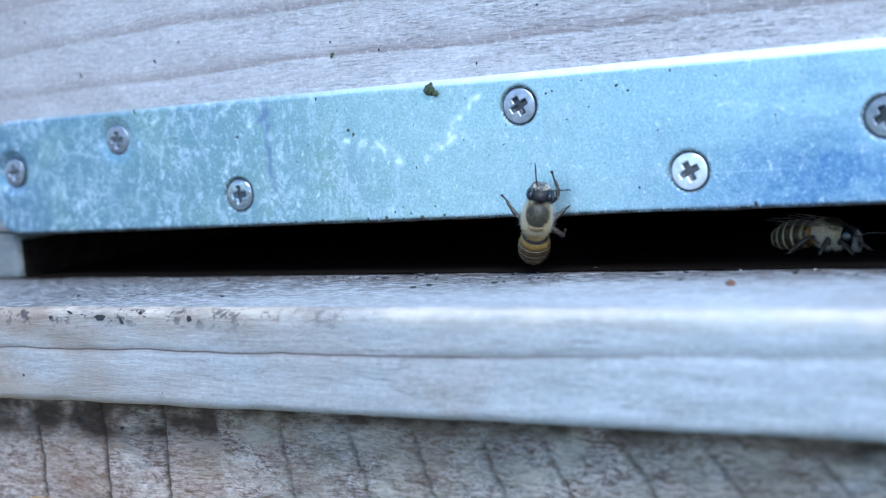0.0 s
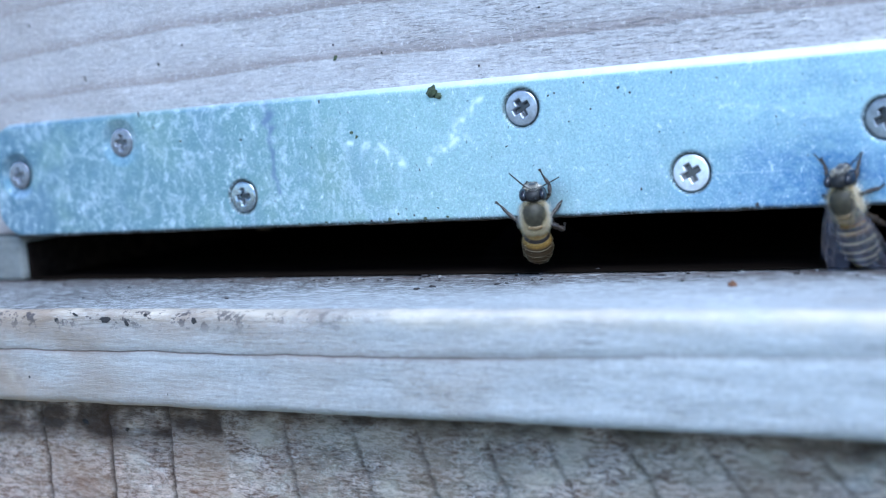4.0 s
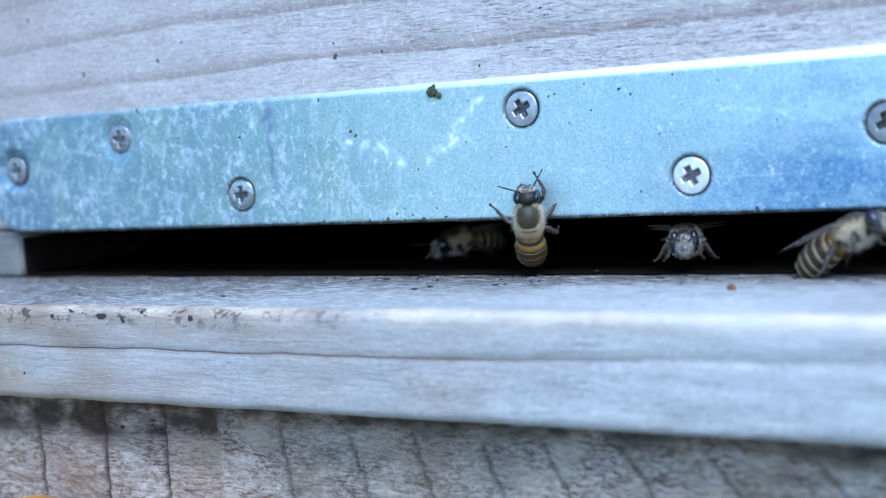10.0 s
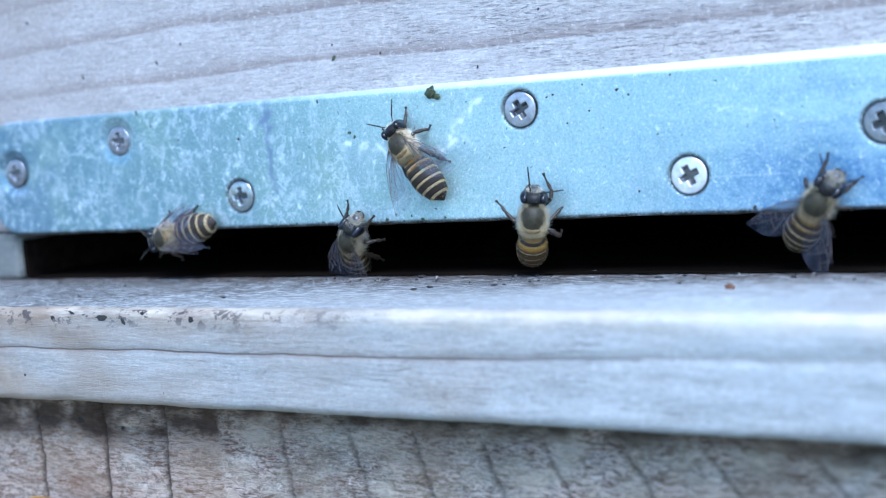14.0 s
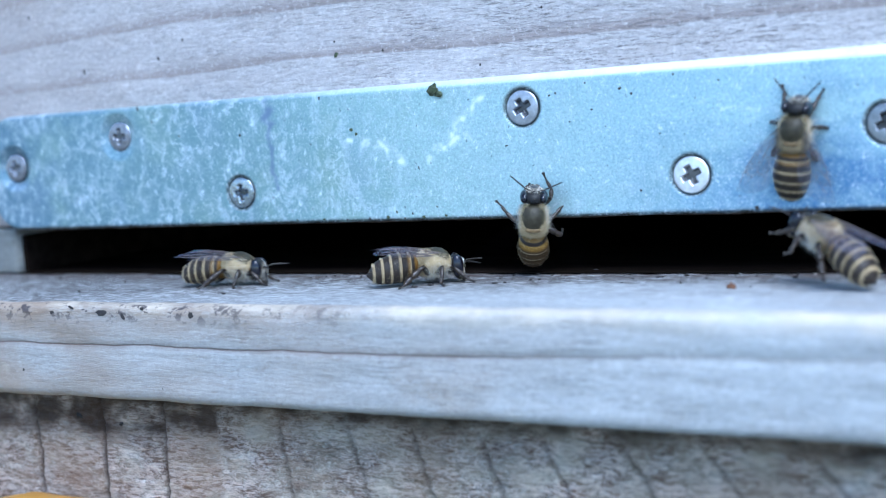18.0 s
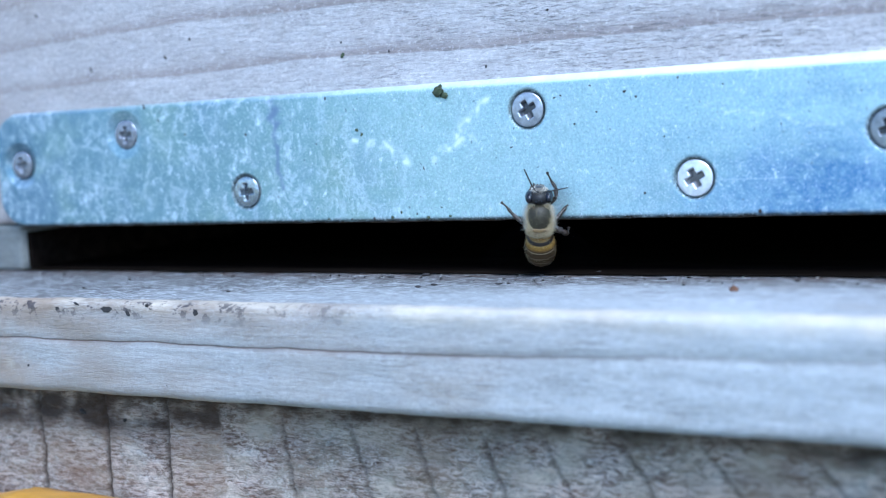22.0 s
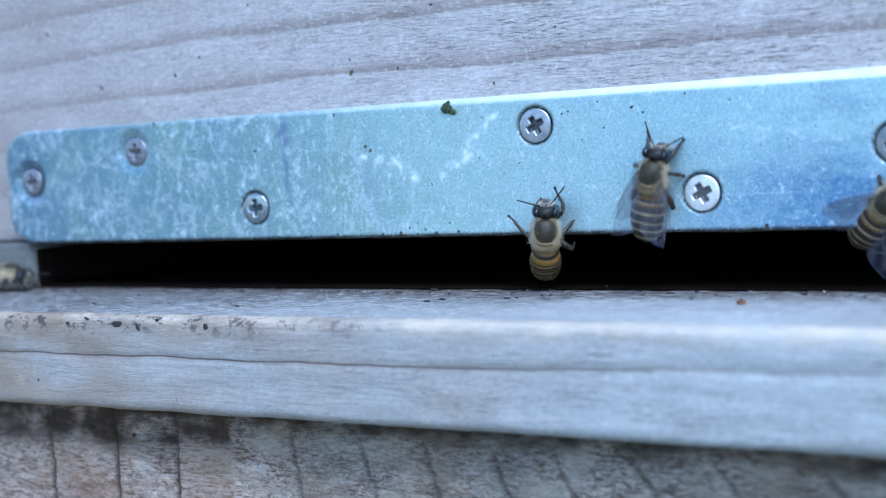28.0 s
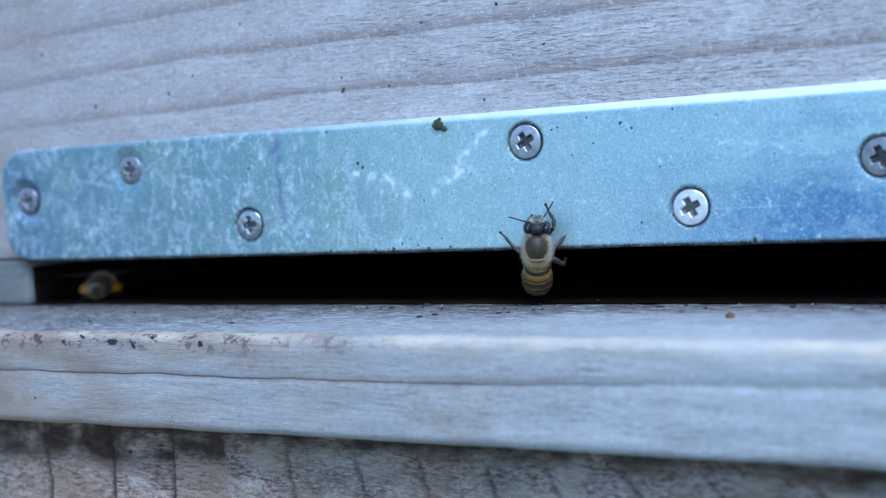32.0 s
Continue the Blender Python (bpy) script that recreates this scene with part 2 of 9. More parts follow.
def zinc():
    """Galvanised steel: dull zinc with lime bloom in veins and greenish patches, thinner towards one end; light
    fall-off and sky reflection are put into its tone along x.
    """
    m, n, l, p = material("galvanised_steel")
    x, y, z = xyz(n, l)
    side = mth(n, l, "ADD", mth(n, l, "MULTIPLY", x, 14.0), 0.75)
    # Noise that roughens the edge of the deposits and of the painted tone.
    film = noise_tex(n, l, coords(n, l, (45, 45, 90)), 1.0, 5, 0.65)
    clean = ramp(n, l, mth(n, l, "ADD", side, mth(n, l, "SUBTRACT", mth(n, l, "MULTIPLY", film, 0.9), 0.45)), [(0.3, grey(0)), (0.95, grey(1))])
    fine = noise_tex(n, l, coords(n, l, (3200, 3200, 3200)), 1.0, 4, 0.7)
    # Darker at low x, brighter further on: light and reflection painted in.
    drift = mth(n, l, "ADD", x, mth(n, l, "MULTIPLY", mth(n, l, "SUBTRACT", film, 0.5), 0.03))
    lit_tone = ramp(n, l, mth(n, l, "ADD", mth(n, l, "MULTIPLY", drift, 8.0), 0.62), [(0.02, (0.13, 0.22, 0.285)), (0.14, (0.185, 0.295, 0.335)), (0.30, (0.24, 0.365, 0.375)), (0.42, (0.335, 0.485, 0.475)), (0.52, (0.46, 0.63, 0.605)), (0.64, (0.46, 0.63, 0.645)), (0.76, (0.45, 0.635, 0.665)), (0.90, (0.47, 0.66, 0.70))])
    base = mix(n, l, ramp(n, l, fine, [(0.32, grey(0.5)), (0.60, grey(0))]), lit_tone, (0.16, 0.27, 0.33))
    olive = noise_tex(n, l, coords(n, l, (110, 110, 110)), 1.0, 4, 0.6)
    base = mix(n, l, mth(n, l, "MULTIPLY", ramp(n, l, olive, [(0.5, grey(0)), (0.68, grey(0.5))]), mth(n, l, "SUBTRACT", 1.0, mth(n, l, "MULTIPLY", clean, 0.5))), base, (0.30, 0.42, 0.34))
    # Mottled blue low down at high x: sky reflection put into the colour.
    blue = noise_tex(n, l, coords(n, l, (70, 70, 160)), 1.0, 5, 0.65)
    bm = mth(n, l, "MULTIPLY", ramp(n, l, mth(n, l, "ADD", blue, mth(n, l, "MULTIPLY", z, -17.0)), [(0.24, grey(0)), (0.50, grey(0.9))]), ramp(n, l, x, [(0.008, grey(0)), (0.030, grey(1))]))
    mottle = ramp(n, l, noise_tex(n, l, coords(n, l, (900, 900, 900)), 1.0, 8, 0.8), [(0.4, grey(0.6)), (0.56, grey(1))])
    bm = mth(n, l, "MULTIPLY", bm, mottle)
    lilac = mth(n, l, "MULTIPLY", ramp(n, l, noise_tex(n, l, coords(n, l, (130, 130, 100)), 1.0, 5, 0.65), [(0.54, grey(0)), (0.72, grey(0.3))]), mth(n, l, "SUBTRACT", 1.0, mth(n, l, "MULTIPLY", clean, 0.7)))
    base = mix(n, l, lilac, base, (0.33, 0.41, 0.55))
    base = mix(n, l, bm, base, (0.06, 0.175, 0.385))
    marble = mth(n, l, "ABSOLUTE", mth(n, l, "SUBTRACT", noise_tex(n, l, coords(n, l, (260, 260, 200)), 1.0, 9, 0.7, 0.2), 0.5))
    veins = ramp(n, l, marble, [(0.0, grey(0.7)), (0.010, grey(0.4)), (0.034, grey(0))])
    gate = ramp(n, l, noise_tex(n, l, coords(n, l, (120, 120, 120)), 1.0, 5, 0.7), [(0.44, grey(0)), (0.60, grey(0.85))])
    spots = ramp(n, l, noise_tex(n, l, coords(n, l, (560, 560, 430)), 1.0, 10, 0.78, 0.2), [(0.51, grey(0)), (0.57, grey(0.35)), (0.66, grey(0.9))])
    patchy = ramp(n, l, noise_tex(n, l, coords(n, l, (75, 75, 60)), 1.0, 3, 0.6), [(0.36, grey(0.15)), (0.58, grey(1))])
    clouds = mth(n, l, "MULTIPLY", spots, patchy)
    bloom = mth(n, l, "MULTIPLY", mth(n, l, "MAXIMUM", mth(n, l, "MULTIPLY", veins, gate), clouds), mth(n, l, "SUBTRACT", 1.0, mth(n, l, "MULTIPLY", clean, 0.75)))
    base = mix(n, l, bloom, base, (0.84, 0.92, 0.96))
    base = mix(n, l, attribute(n, "bloom"), base, (0.86, 0.93, 0.95))
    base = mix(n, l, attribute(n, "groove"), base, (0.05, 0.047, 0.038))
    glint = noise_tex(n, l, coords(n, l, (4200, 4200, 4200)), 1.0, 2, 0.5)
    base = mix(n, l, ramp(n, l, glint, [(0.57, grey(0)), (0.70, grey(0.5))]), base, (0.75, 0.86, 0.92))
    fleck = noise_tex(n, l, coords(n, l, (1500, 1500, 1100)), 1.0, 6, 0.8, 0.6)
    base = mix(n, l, ramp(n, l, fleck, [(0.575, grey(0)), (0.66, grey(0.85))]), base, (0.82, 0.90, 0.95))
    scratch = mth(n, l, "MULTIPLY", ramp(n, l, noise_tex(n, l, coords(n, l, (22, 1, 2400)), 1.0, 2, 0.5), [(0.66, grey(0)), (0.70, grey(0.7))]), ramp(n, l, noise_tex(n, l, coords(n, l, (70, 1, 130)), 1.0, 2, 0.5), [(0.5, grey(0)), (0.6, grey(0.3))]))
    base = mix(n, l, mth(n, l, "MULTIPLY", scratch, clean), base, (0.80, 0.88, 0.92))
    base = mix(n, l, attribute(n, "split"), base, (0.19, 0.26, 0.38))
    pits = noise_tex(n, l, coords(n, l, (1700, 1700, 1700)), 1.0, 2, 0.5)
    base = mix(n, l, ramp(n, l, pits, [(0.26, grey(0.7)), (0.32, grey(0))]), base, (0.10, 0.13, 0.14))
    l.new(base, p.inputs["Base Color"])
    # Upper edge made near-white: the lip's highlight painted into the colour.
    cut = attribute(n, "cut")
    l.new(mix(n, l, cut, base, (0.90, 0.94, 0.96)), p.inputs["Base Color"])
    clean_face = mth(n, l, "SUBTRACT", 1.0, attribute(n, "groove"))
    l.new(mth(n, l, "MULTIPLY", mth(n, l, "ADD", mth(n, l, "MULTIPLY", cut, -0.4), 0.55), clean_face), p.inputs["Metallic"])
    l.new(mth(n, l, "MULTIPLY", clean_face, 0.5), p.inputs["Specular IOR Level"])
    l.new(mth(n, l, "SUBTRACT", ramp(n, l, bloom, [(0.0, grey(0.42)), (0.8, grey(0.62))]), mth(n, l, "MULTIPLY", cut, 0.12)), p.inputs["Roughness"])
    bump(n, l, p, fine, 0.35, 0.00007)
    bump(n, l, p, bloom, 0.3, 0.00008)
    return m


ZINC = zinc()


def plain(name, colour, rough=0.5, metal=0.0, spec=0.5, vary=0.25, scale=1500, bumped=0.0, grime_shade=None):
    m, n, l, p = material(name)
    f = noise_tex(n, l, coords(n, l, (scale, scale, scale)), 1.0, 4, 0.6)
    lo, hi = tuple(c * (1 - vary) for c in colour), tuple(min(1, c * (1 + vary)) for c in colour)
    base = ramp(n, l, f, [(0.3, lo), (0.7, hi)])
    if grime_shade:
        base = mix(n, l, attribute(n, "groove"), base, grime_shade)
    l.new(base, p.inputs["Base Color"])
    p.inputs["Roughness"].default_value, p.inputs["Metallic"].default_value = rough, metal
    p.inputs["Specular IOR Level"].default_value = spec
    if bumped:
        bump(n, l, p, f, 0.6, bumped)
    return m


# Screw heads: dirt and the recess's shade share one dark painted colour.
STEEL = plain("screw_steel", (0.80, 0.81, 0.82), 0.42, 0.75, vary=0.2, scale=900, bumped=0.00004, grime_shade=(0.05, 0.045, 0.04))
DULL_STEEL = plain("dull_screw_steel", (0.30, 0.32, 0.34), 0.45, 0.9, vary=0.3, scale=900, bumped=0.00005, grime_shade=(0.06, 0.06, 0.06))
LILAC_STEEL = plain("lilac_screw_steel", (0.27, 0.275, 0.31), 0.24, 0.7, vary=0.3, scale=1500, bumped=0.00012, grime_shade=(0.10, 0.105, 0.12))
GLOSSY_STEEL = plain("glossy_screw_steel", (0.36, 0.40, 0.43), 0.22, 0.8, vary=0.25, scale=900, bumped=0.0001, grime_shade=(0.09, 0.10, 0.12))
PALE_STEEL = plain("pale_screw_steel", (0.40, 0.42, 0.46), 0.34, 0.7, vary=0.25, scale=1200, bumped=0.00006, grime_shade=(0.05, 0.05, 0.055))
# Slot end: near-black brown that holds the cavity's shade in its colour.
END_SHADE = plain("shade_brown_wood", (0.010, 0.0075, 0.006), 1.0, spec=0.03, vary=0.6, scale=500)
STAIN_WOOD = plain("stained_edge_wood", (0.06, 0.042, 0.03), 0.9, vary=0.6, scale=700, bumped=0.0002)
GROUND = plain("dark_soil", (0.10, 0.11, 0.07), 0.9, vary=0.5, scale=8)
DIRT = plain("dark_dirt", (0.035, 0.03, 0.028), 0.8, vary=0.5, scale=2500, bumped=0.0001)
GREEN_DIRT = plain("mossy_dirt", (0.05, 0.065, 0.03), 0.8, vary=0.6, scale=2500, bumped=0.0001)
RUST_DIRT = plain("brown_dirt", (0.13, 0.06, 0.03), 0.8, vary=0.5, scale=2500, bumped=0.0001)
AMBER = plain("yellow_plastic", (0.50, 0.25, 0.035), 0.4, vary=0.15, scale=300)


# ---- builders ----
def paint(me, name, values):
    """A number for each vertex, read by the material."""
    at = me.attributes.new(name, "FLOAT", "POINT")
    at.data.foreach_set("value", np.array(values, dtype=np.float32))
    return me


def mesh_of(name, verts, faces, mat, smooth=True):
    me = bpy.data.meshes.new(name)
    me.from_pydata(verts, [], faces)
    me.materials.append(mat)
    if smooth:
        me.shade_smooth()
    me.update()
    return me


def part(name, me, parent, label="", m=None):
    ob = new(name, me)
    ob.parent = parent
    if m is not None:
        ob.matrix_basis = m
    if label:
        ob["label"] = label
    return ob


def grid_faces(nu, nv, closed_v=False, base=0):
    out = []
    for i in range(nu - 1):
        for j in range(nv if closed_v else nv - 1):
            k = (j + 1) % nv
            out.append((base + i * nv + j, base + (i + 1) * nv + j, base + (i + 1) * nv + k, base + i * nv + k))
    return out


def rounded_profile(y0, y1, z0, z1, r, step):
    """Points round a rectangle with rounded corners, in the yz plane."""
    pts = []
    corners = [(y1 - r, z1 - r, 0), (y0 + r, z1 - r, 90), (y0 + r, z0 + r, 180), (y1 - r, z0 + r, 270)]
    for k, (cy, cz, a0) in enumerate(corners):
        for a in range(0, 91, 30):
            w = radians(a0 + a)
            pts.append((cy + r * math.cos(w), cz + r * math.sin(w)))
        ny, nz, na = corners[(k + 1) % 4]
        a, b = Vector(pts[-1]), Vector((ny + r * math.cos(radians(na)), nz + r * math.sin(radians(na))))
        cuts = int((b - a).length / step)
        for c in range(1, cuts):
            q = a.lerp(b, c / cuts)
            pts.append((q.x, q.y))
    return pts


def plank(name, x0, x1, y0, y1, z0, z1, r, mat, step=0.0008, xstep=0.001, relief=None, rough=0.0001):
    """A sawn plank: a rounded section swept along x, with uneven faces. relief(x, y, z) sinks the surface by metres."""
    prof = rounded_profile(y0, y1, z0, z1, r, step)
    nx, npf = int((x1 - x0) / xstep) + 1, len(prof)
    cy, cz = (y0 + y1) / 2, (z0 + z1) / 2
    normals = []
    for k in range(npf):
        a, b = prof[k - 1], prof[(k + 1) % npf]
        d = Vector((b[1] - a[1], -(b[0] - a[0])))
        normals.append(d.normalized())
    verts, marks, grime_shades, tans, worns, smears = [], [], [], [], [], []
    for i in range(nx):
        x = x0 + (x1 - x0) * i / (nx - 1)
        for (y, z), nn in zip(prof, normals):
            s = rough * (noise.noise((x * 120, y * 500, z * 500)) + 0.6 * noise.noise((x * 500 + 9, y * 1500, z * 1500)))
            mark = grime_shade = tan = worn = smear = 0.0
            if relief:
                cut, mark, grime_shade, tan, worn, smear = relief(x, y, z)
                s -= cut
            marks.append(mark)
            grime_shades.append(grime_shade)
            tans.append(tan)
            worns.append(worn)
            smears.append(smear)
            verts.append((x, y + nn.x * s, z + nn.y * s))
    faces = grid_faces(nx, npf, True)
    faces.append(tuple(range(npf)))
    faces.append(tuple(range((nx - 1) * npf, nx * npf))[::-1])
    me = mesh_of(name, verts, faces, mat)
    for at, values in (("groove", marks), ("grime_shade", grime_shades), ("tan", tans), ("worn", worns), ("smear", smears)):
        paint(me, at, values)
    return me


def setting(name, me, label, category=""):
    return tagged(new(name, me), label, category or name.replace("_", " "), kind="structure")


# ---- the hive's front ----
def slab(name, x0, x1, y0, y1, z0, z1, mat):
    v = [(x, y, z) for x in (x0, x1) for y in (y0, y1) for z in (z0, z1)]
    return mesh_of(name, v, [(0, 1, 3, 2), (4, 6, 7, 5), (0, 4, 5, 1), (2, 3, 7, 6), (0, 2, 6, 4), (1, 5, 7, 3)], mat, False)


ground_me = mesh_of("ground", [(-80, -80, -0.45), (80, -80, -0.45), (80, 80, -0.45), (-80, 80, -0.45)], [(0, 1, 2, 3)], GROUND, False)
setting("ground", ground_me, "dark soil ground below the hive", "ground")

wall_me = plank("wall_front", -0.20, 0.20, 0.0010, 0.0220, 0.0003, 0.16, 0.0004, WALL_WOOD, 0.0012, 0.0012, rough=0.00012)
setting("wall_front", wall_me, "weathered grey wooden front wall of the beehive", "wall")
pillar_me = plank("wall_left", -0.20, -0.0766, 0.0012, 0.0220, FLOOR_Z, 0.0002, 0.0005, PILLAR_WOOD, 0.0008, 0.0012)
setting("wall_left", pillar_me, "pale wooden post closing the end of the entrance slot", "wall")
pillar_r = plank("wall_right", 0.060, 0.20, 0.0012, 0.0220, FLOOR_Z, 0.0002, 0.0005, PILLAR_WOOD, 0.0012, 0.002)
setting("wall_right", pillar_r, "pale wooden post closing the end of the entrance slot", "wall")


def board_relief(x, y, z):
    """A split along the front face, worn top edge, open grain and grime on top, with light fall-off painted in at the
    low-x end.
    """
    d = mark = grime_shade = 0.0
    if y < FRONT_Y + 0.0015:
        zc = -0.0104 + 0.0007 * max(0.0, x) / 0.03 + 0.00018 * noise.noise((x * 60, 0, 3))
        wide = 0.00014 if x < 0 else 0.00014 + x * 0.010
        g = math.exp(-((z - zc) / wide) ** 2)
        d += 0.0002 * g
    if z > FLOOR_Z - 0.0012:
        mark = max(mark, 0.5 * max(0.0, noise.noise((x * 600, y * 1800, 2)) - 0.1) * (1.6 if y > -0.013 else 0.5))
        # Grime towards the slot; the last term paints light fall-off at low x.
        grime_shade = (0.34 if x < 0 else 0.34 - min(0.24, x * 12)) + (1.0 if x < -0.03 else 0.8 if x < 0.005 else 0.5) * min(1.0, max(0.0, (y + 0.015) / 0.012)) + 0.8 * min(1.0, max(0.0, (y + 0.0065) / 0.005)) + 0.25 * noise.noise((x * 60, y * 100, 8)) + 0.8 * min(1.0, max(0.0, (-0.01 - x) / 0.04))
        near_slot = min(1.0, max(0.0, (y + 0.0055) / 0.006))
        mark = max(mark, near_slot * (0.3 + 1.1 * noise.noise((x * 350, y * 1300, 4))))
    if z > FLOOR_Z - 0.0012 and y < FRONT_Y + 0.0012:
        d += 0.0006 * max(0, noise.noise((x * 90, 2.0, 1.0)))
    smear = 0.0
    off = max(0.0, FLOOR_Z - z) + max(0.0, y - FRONT_Y)
    if off < 0.004:
        smear = math.exp(-(off / 0.0016) ** 2) * max(0.0, min(1.0, (0.002 - x) / 0.03))
    tan = worn = 0.0
    if y < FRONT_Y + 0.002:
        west = min(1.0, max(0.0, (0.030 - x) / 0.075))
        top = max(0.0, 1 - max(0.0, FLOOR_Z - z) / 0.0045)
        tan = min(0.9, max(0.0, west * (0.55 + 0.45 * top) * (1.0 + 0.8 * noise.noise((x * 110, 1.0, z * 240)))))
        worn = min(0.9, max(0.0, (1 - max(0.0, FLOOR_Z - z) / (0.0014 if x < -0.01 else 0.002)) * ((0.5 if x < -0.005 else 0.9) + 0.9 * noise.noise((x * 190, 3.0, z * 300)))))
    return d, min(1.0, max(0.0, mark)), grime_shade, tan, worn, smear


board = setting("floor", plank("floor", -0.20, 0.20, FRONT_Y, 0.12, BOARD_LOW, FLOOR_Z, 0.0009, BOARD_WOOD, 0.00045, 0.0008, board_relief, 0.00014),
                "weathered grey wooden landing board with a cracked front edge", "landing board")

RINGS = [-0.0676, -0.0572, -0.0470, -0.0381, -0.0228, -0.0146, -0.0075, -0.0005, 0.006, 0.0135, 0.021, 0.030, 0.040]


def block_relief(x, y, z):
    """Dark yearly rings cut down the sawn face, upright at one end and leaning at the other; rough fibres between."""
    d = mark = 0.0
    if y < BLOCK_Y + 0.003:
        drop = BOARD_LOW - z
        for k, r in enumerate(RINGS):
            bend = 0.0 if r < -0.0305 else (0.13 + 14 * max(0, r + 0.023)) * drop
            c = r + bend + 0.00045 * noise.noise((k * 3.1, z * 220, 0))
            if abs(x - c) < 0.0016:
                sharp = x < -0.0305
                g = math.exp(-((x - c) / (0.00028 if sharp else 0.00030)) ** 2)
                d += (0.0006 if sharp else 0.00022) * g
                mark = max(mark, g * (0.95 if sharp else 0.55))
        if x < -0.0305:
            d += 0.00022 * noise.noise((x * 300, 0, z * 1500)) + 0.0002 * noise.noise((x * 900, 3, z * 2200))
        else:
            d += 0.0003 + 0.0005 * noise.noise((x * 450, 0, z * 700)) + 0.0003 * noise.noise((x * 1100, 5, z * 1500))
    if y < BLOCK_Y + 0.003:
        # Damp stain at low x; further along, the board's shadow painted in.
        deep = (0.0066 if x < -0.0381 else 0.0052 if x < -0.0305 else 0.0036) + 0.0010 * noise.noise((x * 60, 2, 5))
        damp_shade = min(1.0, max(0.0, (deep - (BOARD_LOW - z)) / 0.0022)) * (0.8 + 1.0 * noise.noise((x * 200, 9, z * 330)) + 0.5 * noise.noise((x * 700, 3, z * 900)))
        mark = max(mark, min(0.92, damp_shade))
    return d, min(1.0, mark), min(1.0, max(0.0, (-0.12 if x < -0.0305 else -0.04) + 0.9 * noise.noise((x * 130, 1, z * 160 + 3)) + (0.3 if x < -0.0305 else 0.0) * noise.noise((x * 40, 4, z * 300)))), min(0.9, max(0.0, (0.55 if -0.0381 < x < -0.0303 + 0.0006 * noise.noise((2, 7, z * 900)) else 0.26 if x < -0.0305 else 0.14) + 0.6 * noise.noise((x * 90, 6, z * 140)))), min(0.9, max(0.0, (0.55 - (0.25 if x < -0.0305 else 0.0)) * (0.5 + 1.3 * noise.noise((x * 260, 2, z * 420))))), 0.0


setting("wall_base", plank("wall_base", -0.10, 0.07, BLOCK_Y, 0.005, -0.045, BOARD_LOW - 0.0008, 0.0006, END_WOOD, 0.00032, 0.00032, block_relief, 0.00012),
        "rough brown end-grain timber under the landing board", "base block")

# the rest of the hive body, plain
for nm, *box in (("wall_plinth", -0.20, 0.20, -0.012, 0.30, -0.45, -0.0452), ("wall_side_1", -0.222, -0.2004, 0.001, 0.30, BOARD_LOW, 0.16), ("wall_side_2", 0.2004, 0.222, 0.001, 0.30, BOARD_LOW, 0.16),
                ("wall_rear", -0.20, 0.20, 0.278, 0.30, BOARD_LOW, 0.16), ("roof", -0.24, 0.24, -0.01, 0.32, 0.1604, 0.19)):
    setting(nm, slab(nm, *box, PILLAR_WOOD), "plain weathered wooden side of the hive body", "roof" if nm == "roof" else "wall")

# near-black inside of the hive: its shade is put into the wood's colour
def box_me(name, x0, x1, y0, y1, z0, z1, mat):
    v = [(x, y, z) for x in (x0, x1) for y in (y0, y1) for z in (z0, z1)]
    return mesh_of(name, v, [(0, 1, 3, 2), (4, 6, 7, 5), (0, 4, 5, 1), (2, 3, 7, 6), (0, 2, 6, 4), (1, 5, 7, 3)], mat, False)


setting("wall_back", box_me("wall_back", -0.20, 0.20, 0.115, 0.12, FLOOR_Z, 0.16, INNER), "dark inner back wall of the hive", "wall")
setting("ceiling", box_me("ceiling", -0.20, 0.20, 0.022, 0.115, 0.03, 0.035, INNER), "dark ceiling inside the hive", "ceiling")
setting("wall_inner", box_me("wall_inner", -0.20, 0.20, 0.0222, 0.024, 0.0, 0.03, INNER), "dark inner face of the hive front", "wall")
# Thin near-black sheet over the board, added where the slot falls into shade.
setting("floor_inner", box_me("floor_inner", -0.0764, 0.0598, 0.0008, 0.1148, FLOOR_Z + 0.00015, FLOOR_Z + 0.00025, INNER), "near-black floor inside the hive, shade put into its colour", "floor")

# Added slab at the slot's end, its shade painted as near-black brown.
setting("wall_end", box_me("wall_end", -0.0765, -0.0758, 0.0020, 0.1148, FLOOR_Z + 0.0003, -0.0009, END_SHADE), "near-black end of the entrance slot, shade put into its colour", "wall")

setting("trim", plank("trim", -0.0764, 0.0598, 0.0014, 0.0216, -0.0002, 0.0002, 0.0001, STAIN_WOOD, 0.0004, 0.0008, rough=0.00012), "brown stained wooden edge under the metal strip", "trim")

# ---- galvanised strip and its screws ----
STRIP = (-0.0787, 0.0450, 0.0, 0.0150)
SCREWS = [(-0.0744, 0.0082), (-0.0558, 0.0114), (-0.0374, 0.0038), (0.0, 0.01155), (0.0178, 0.00385), (0.0364, 0.0079)]


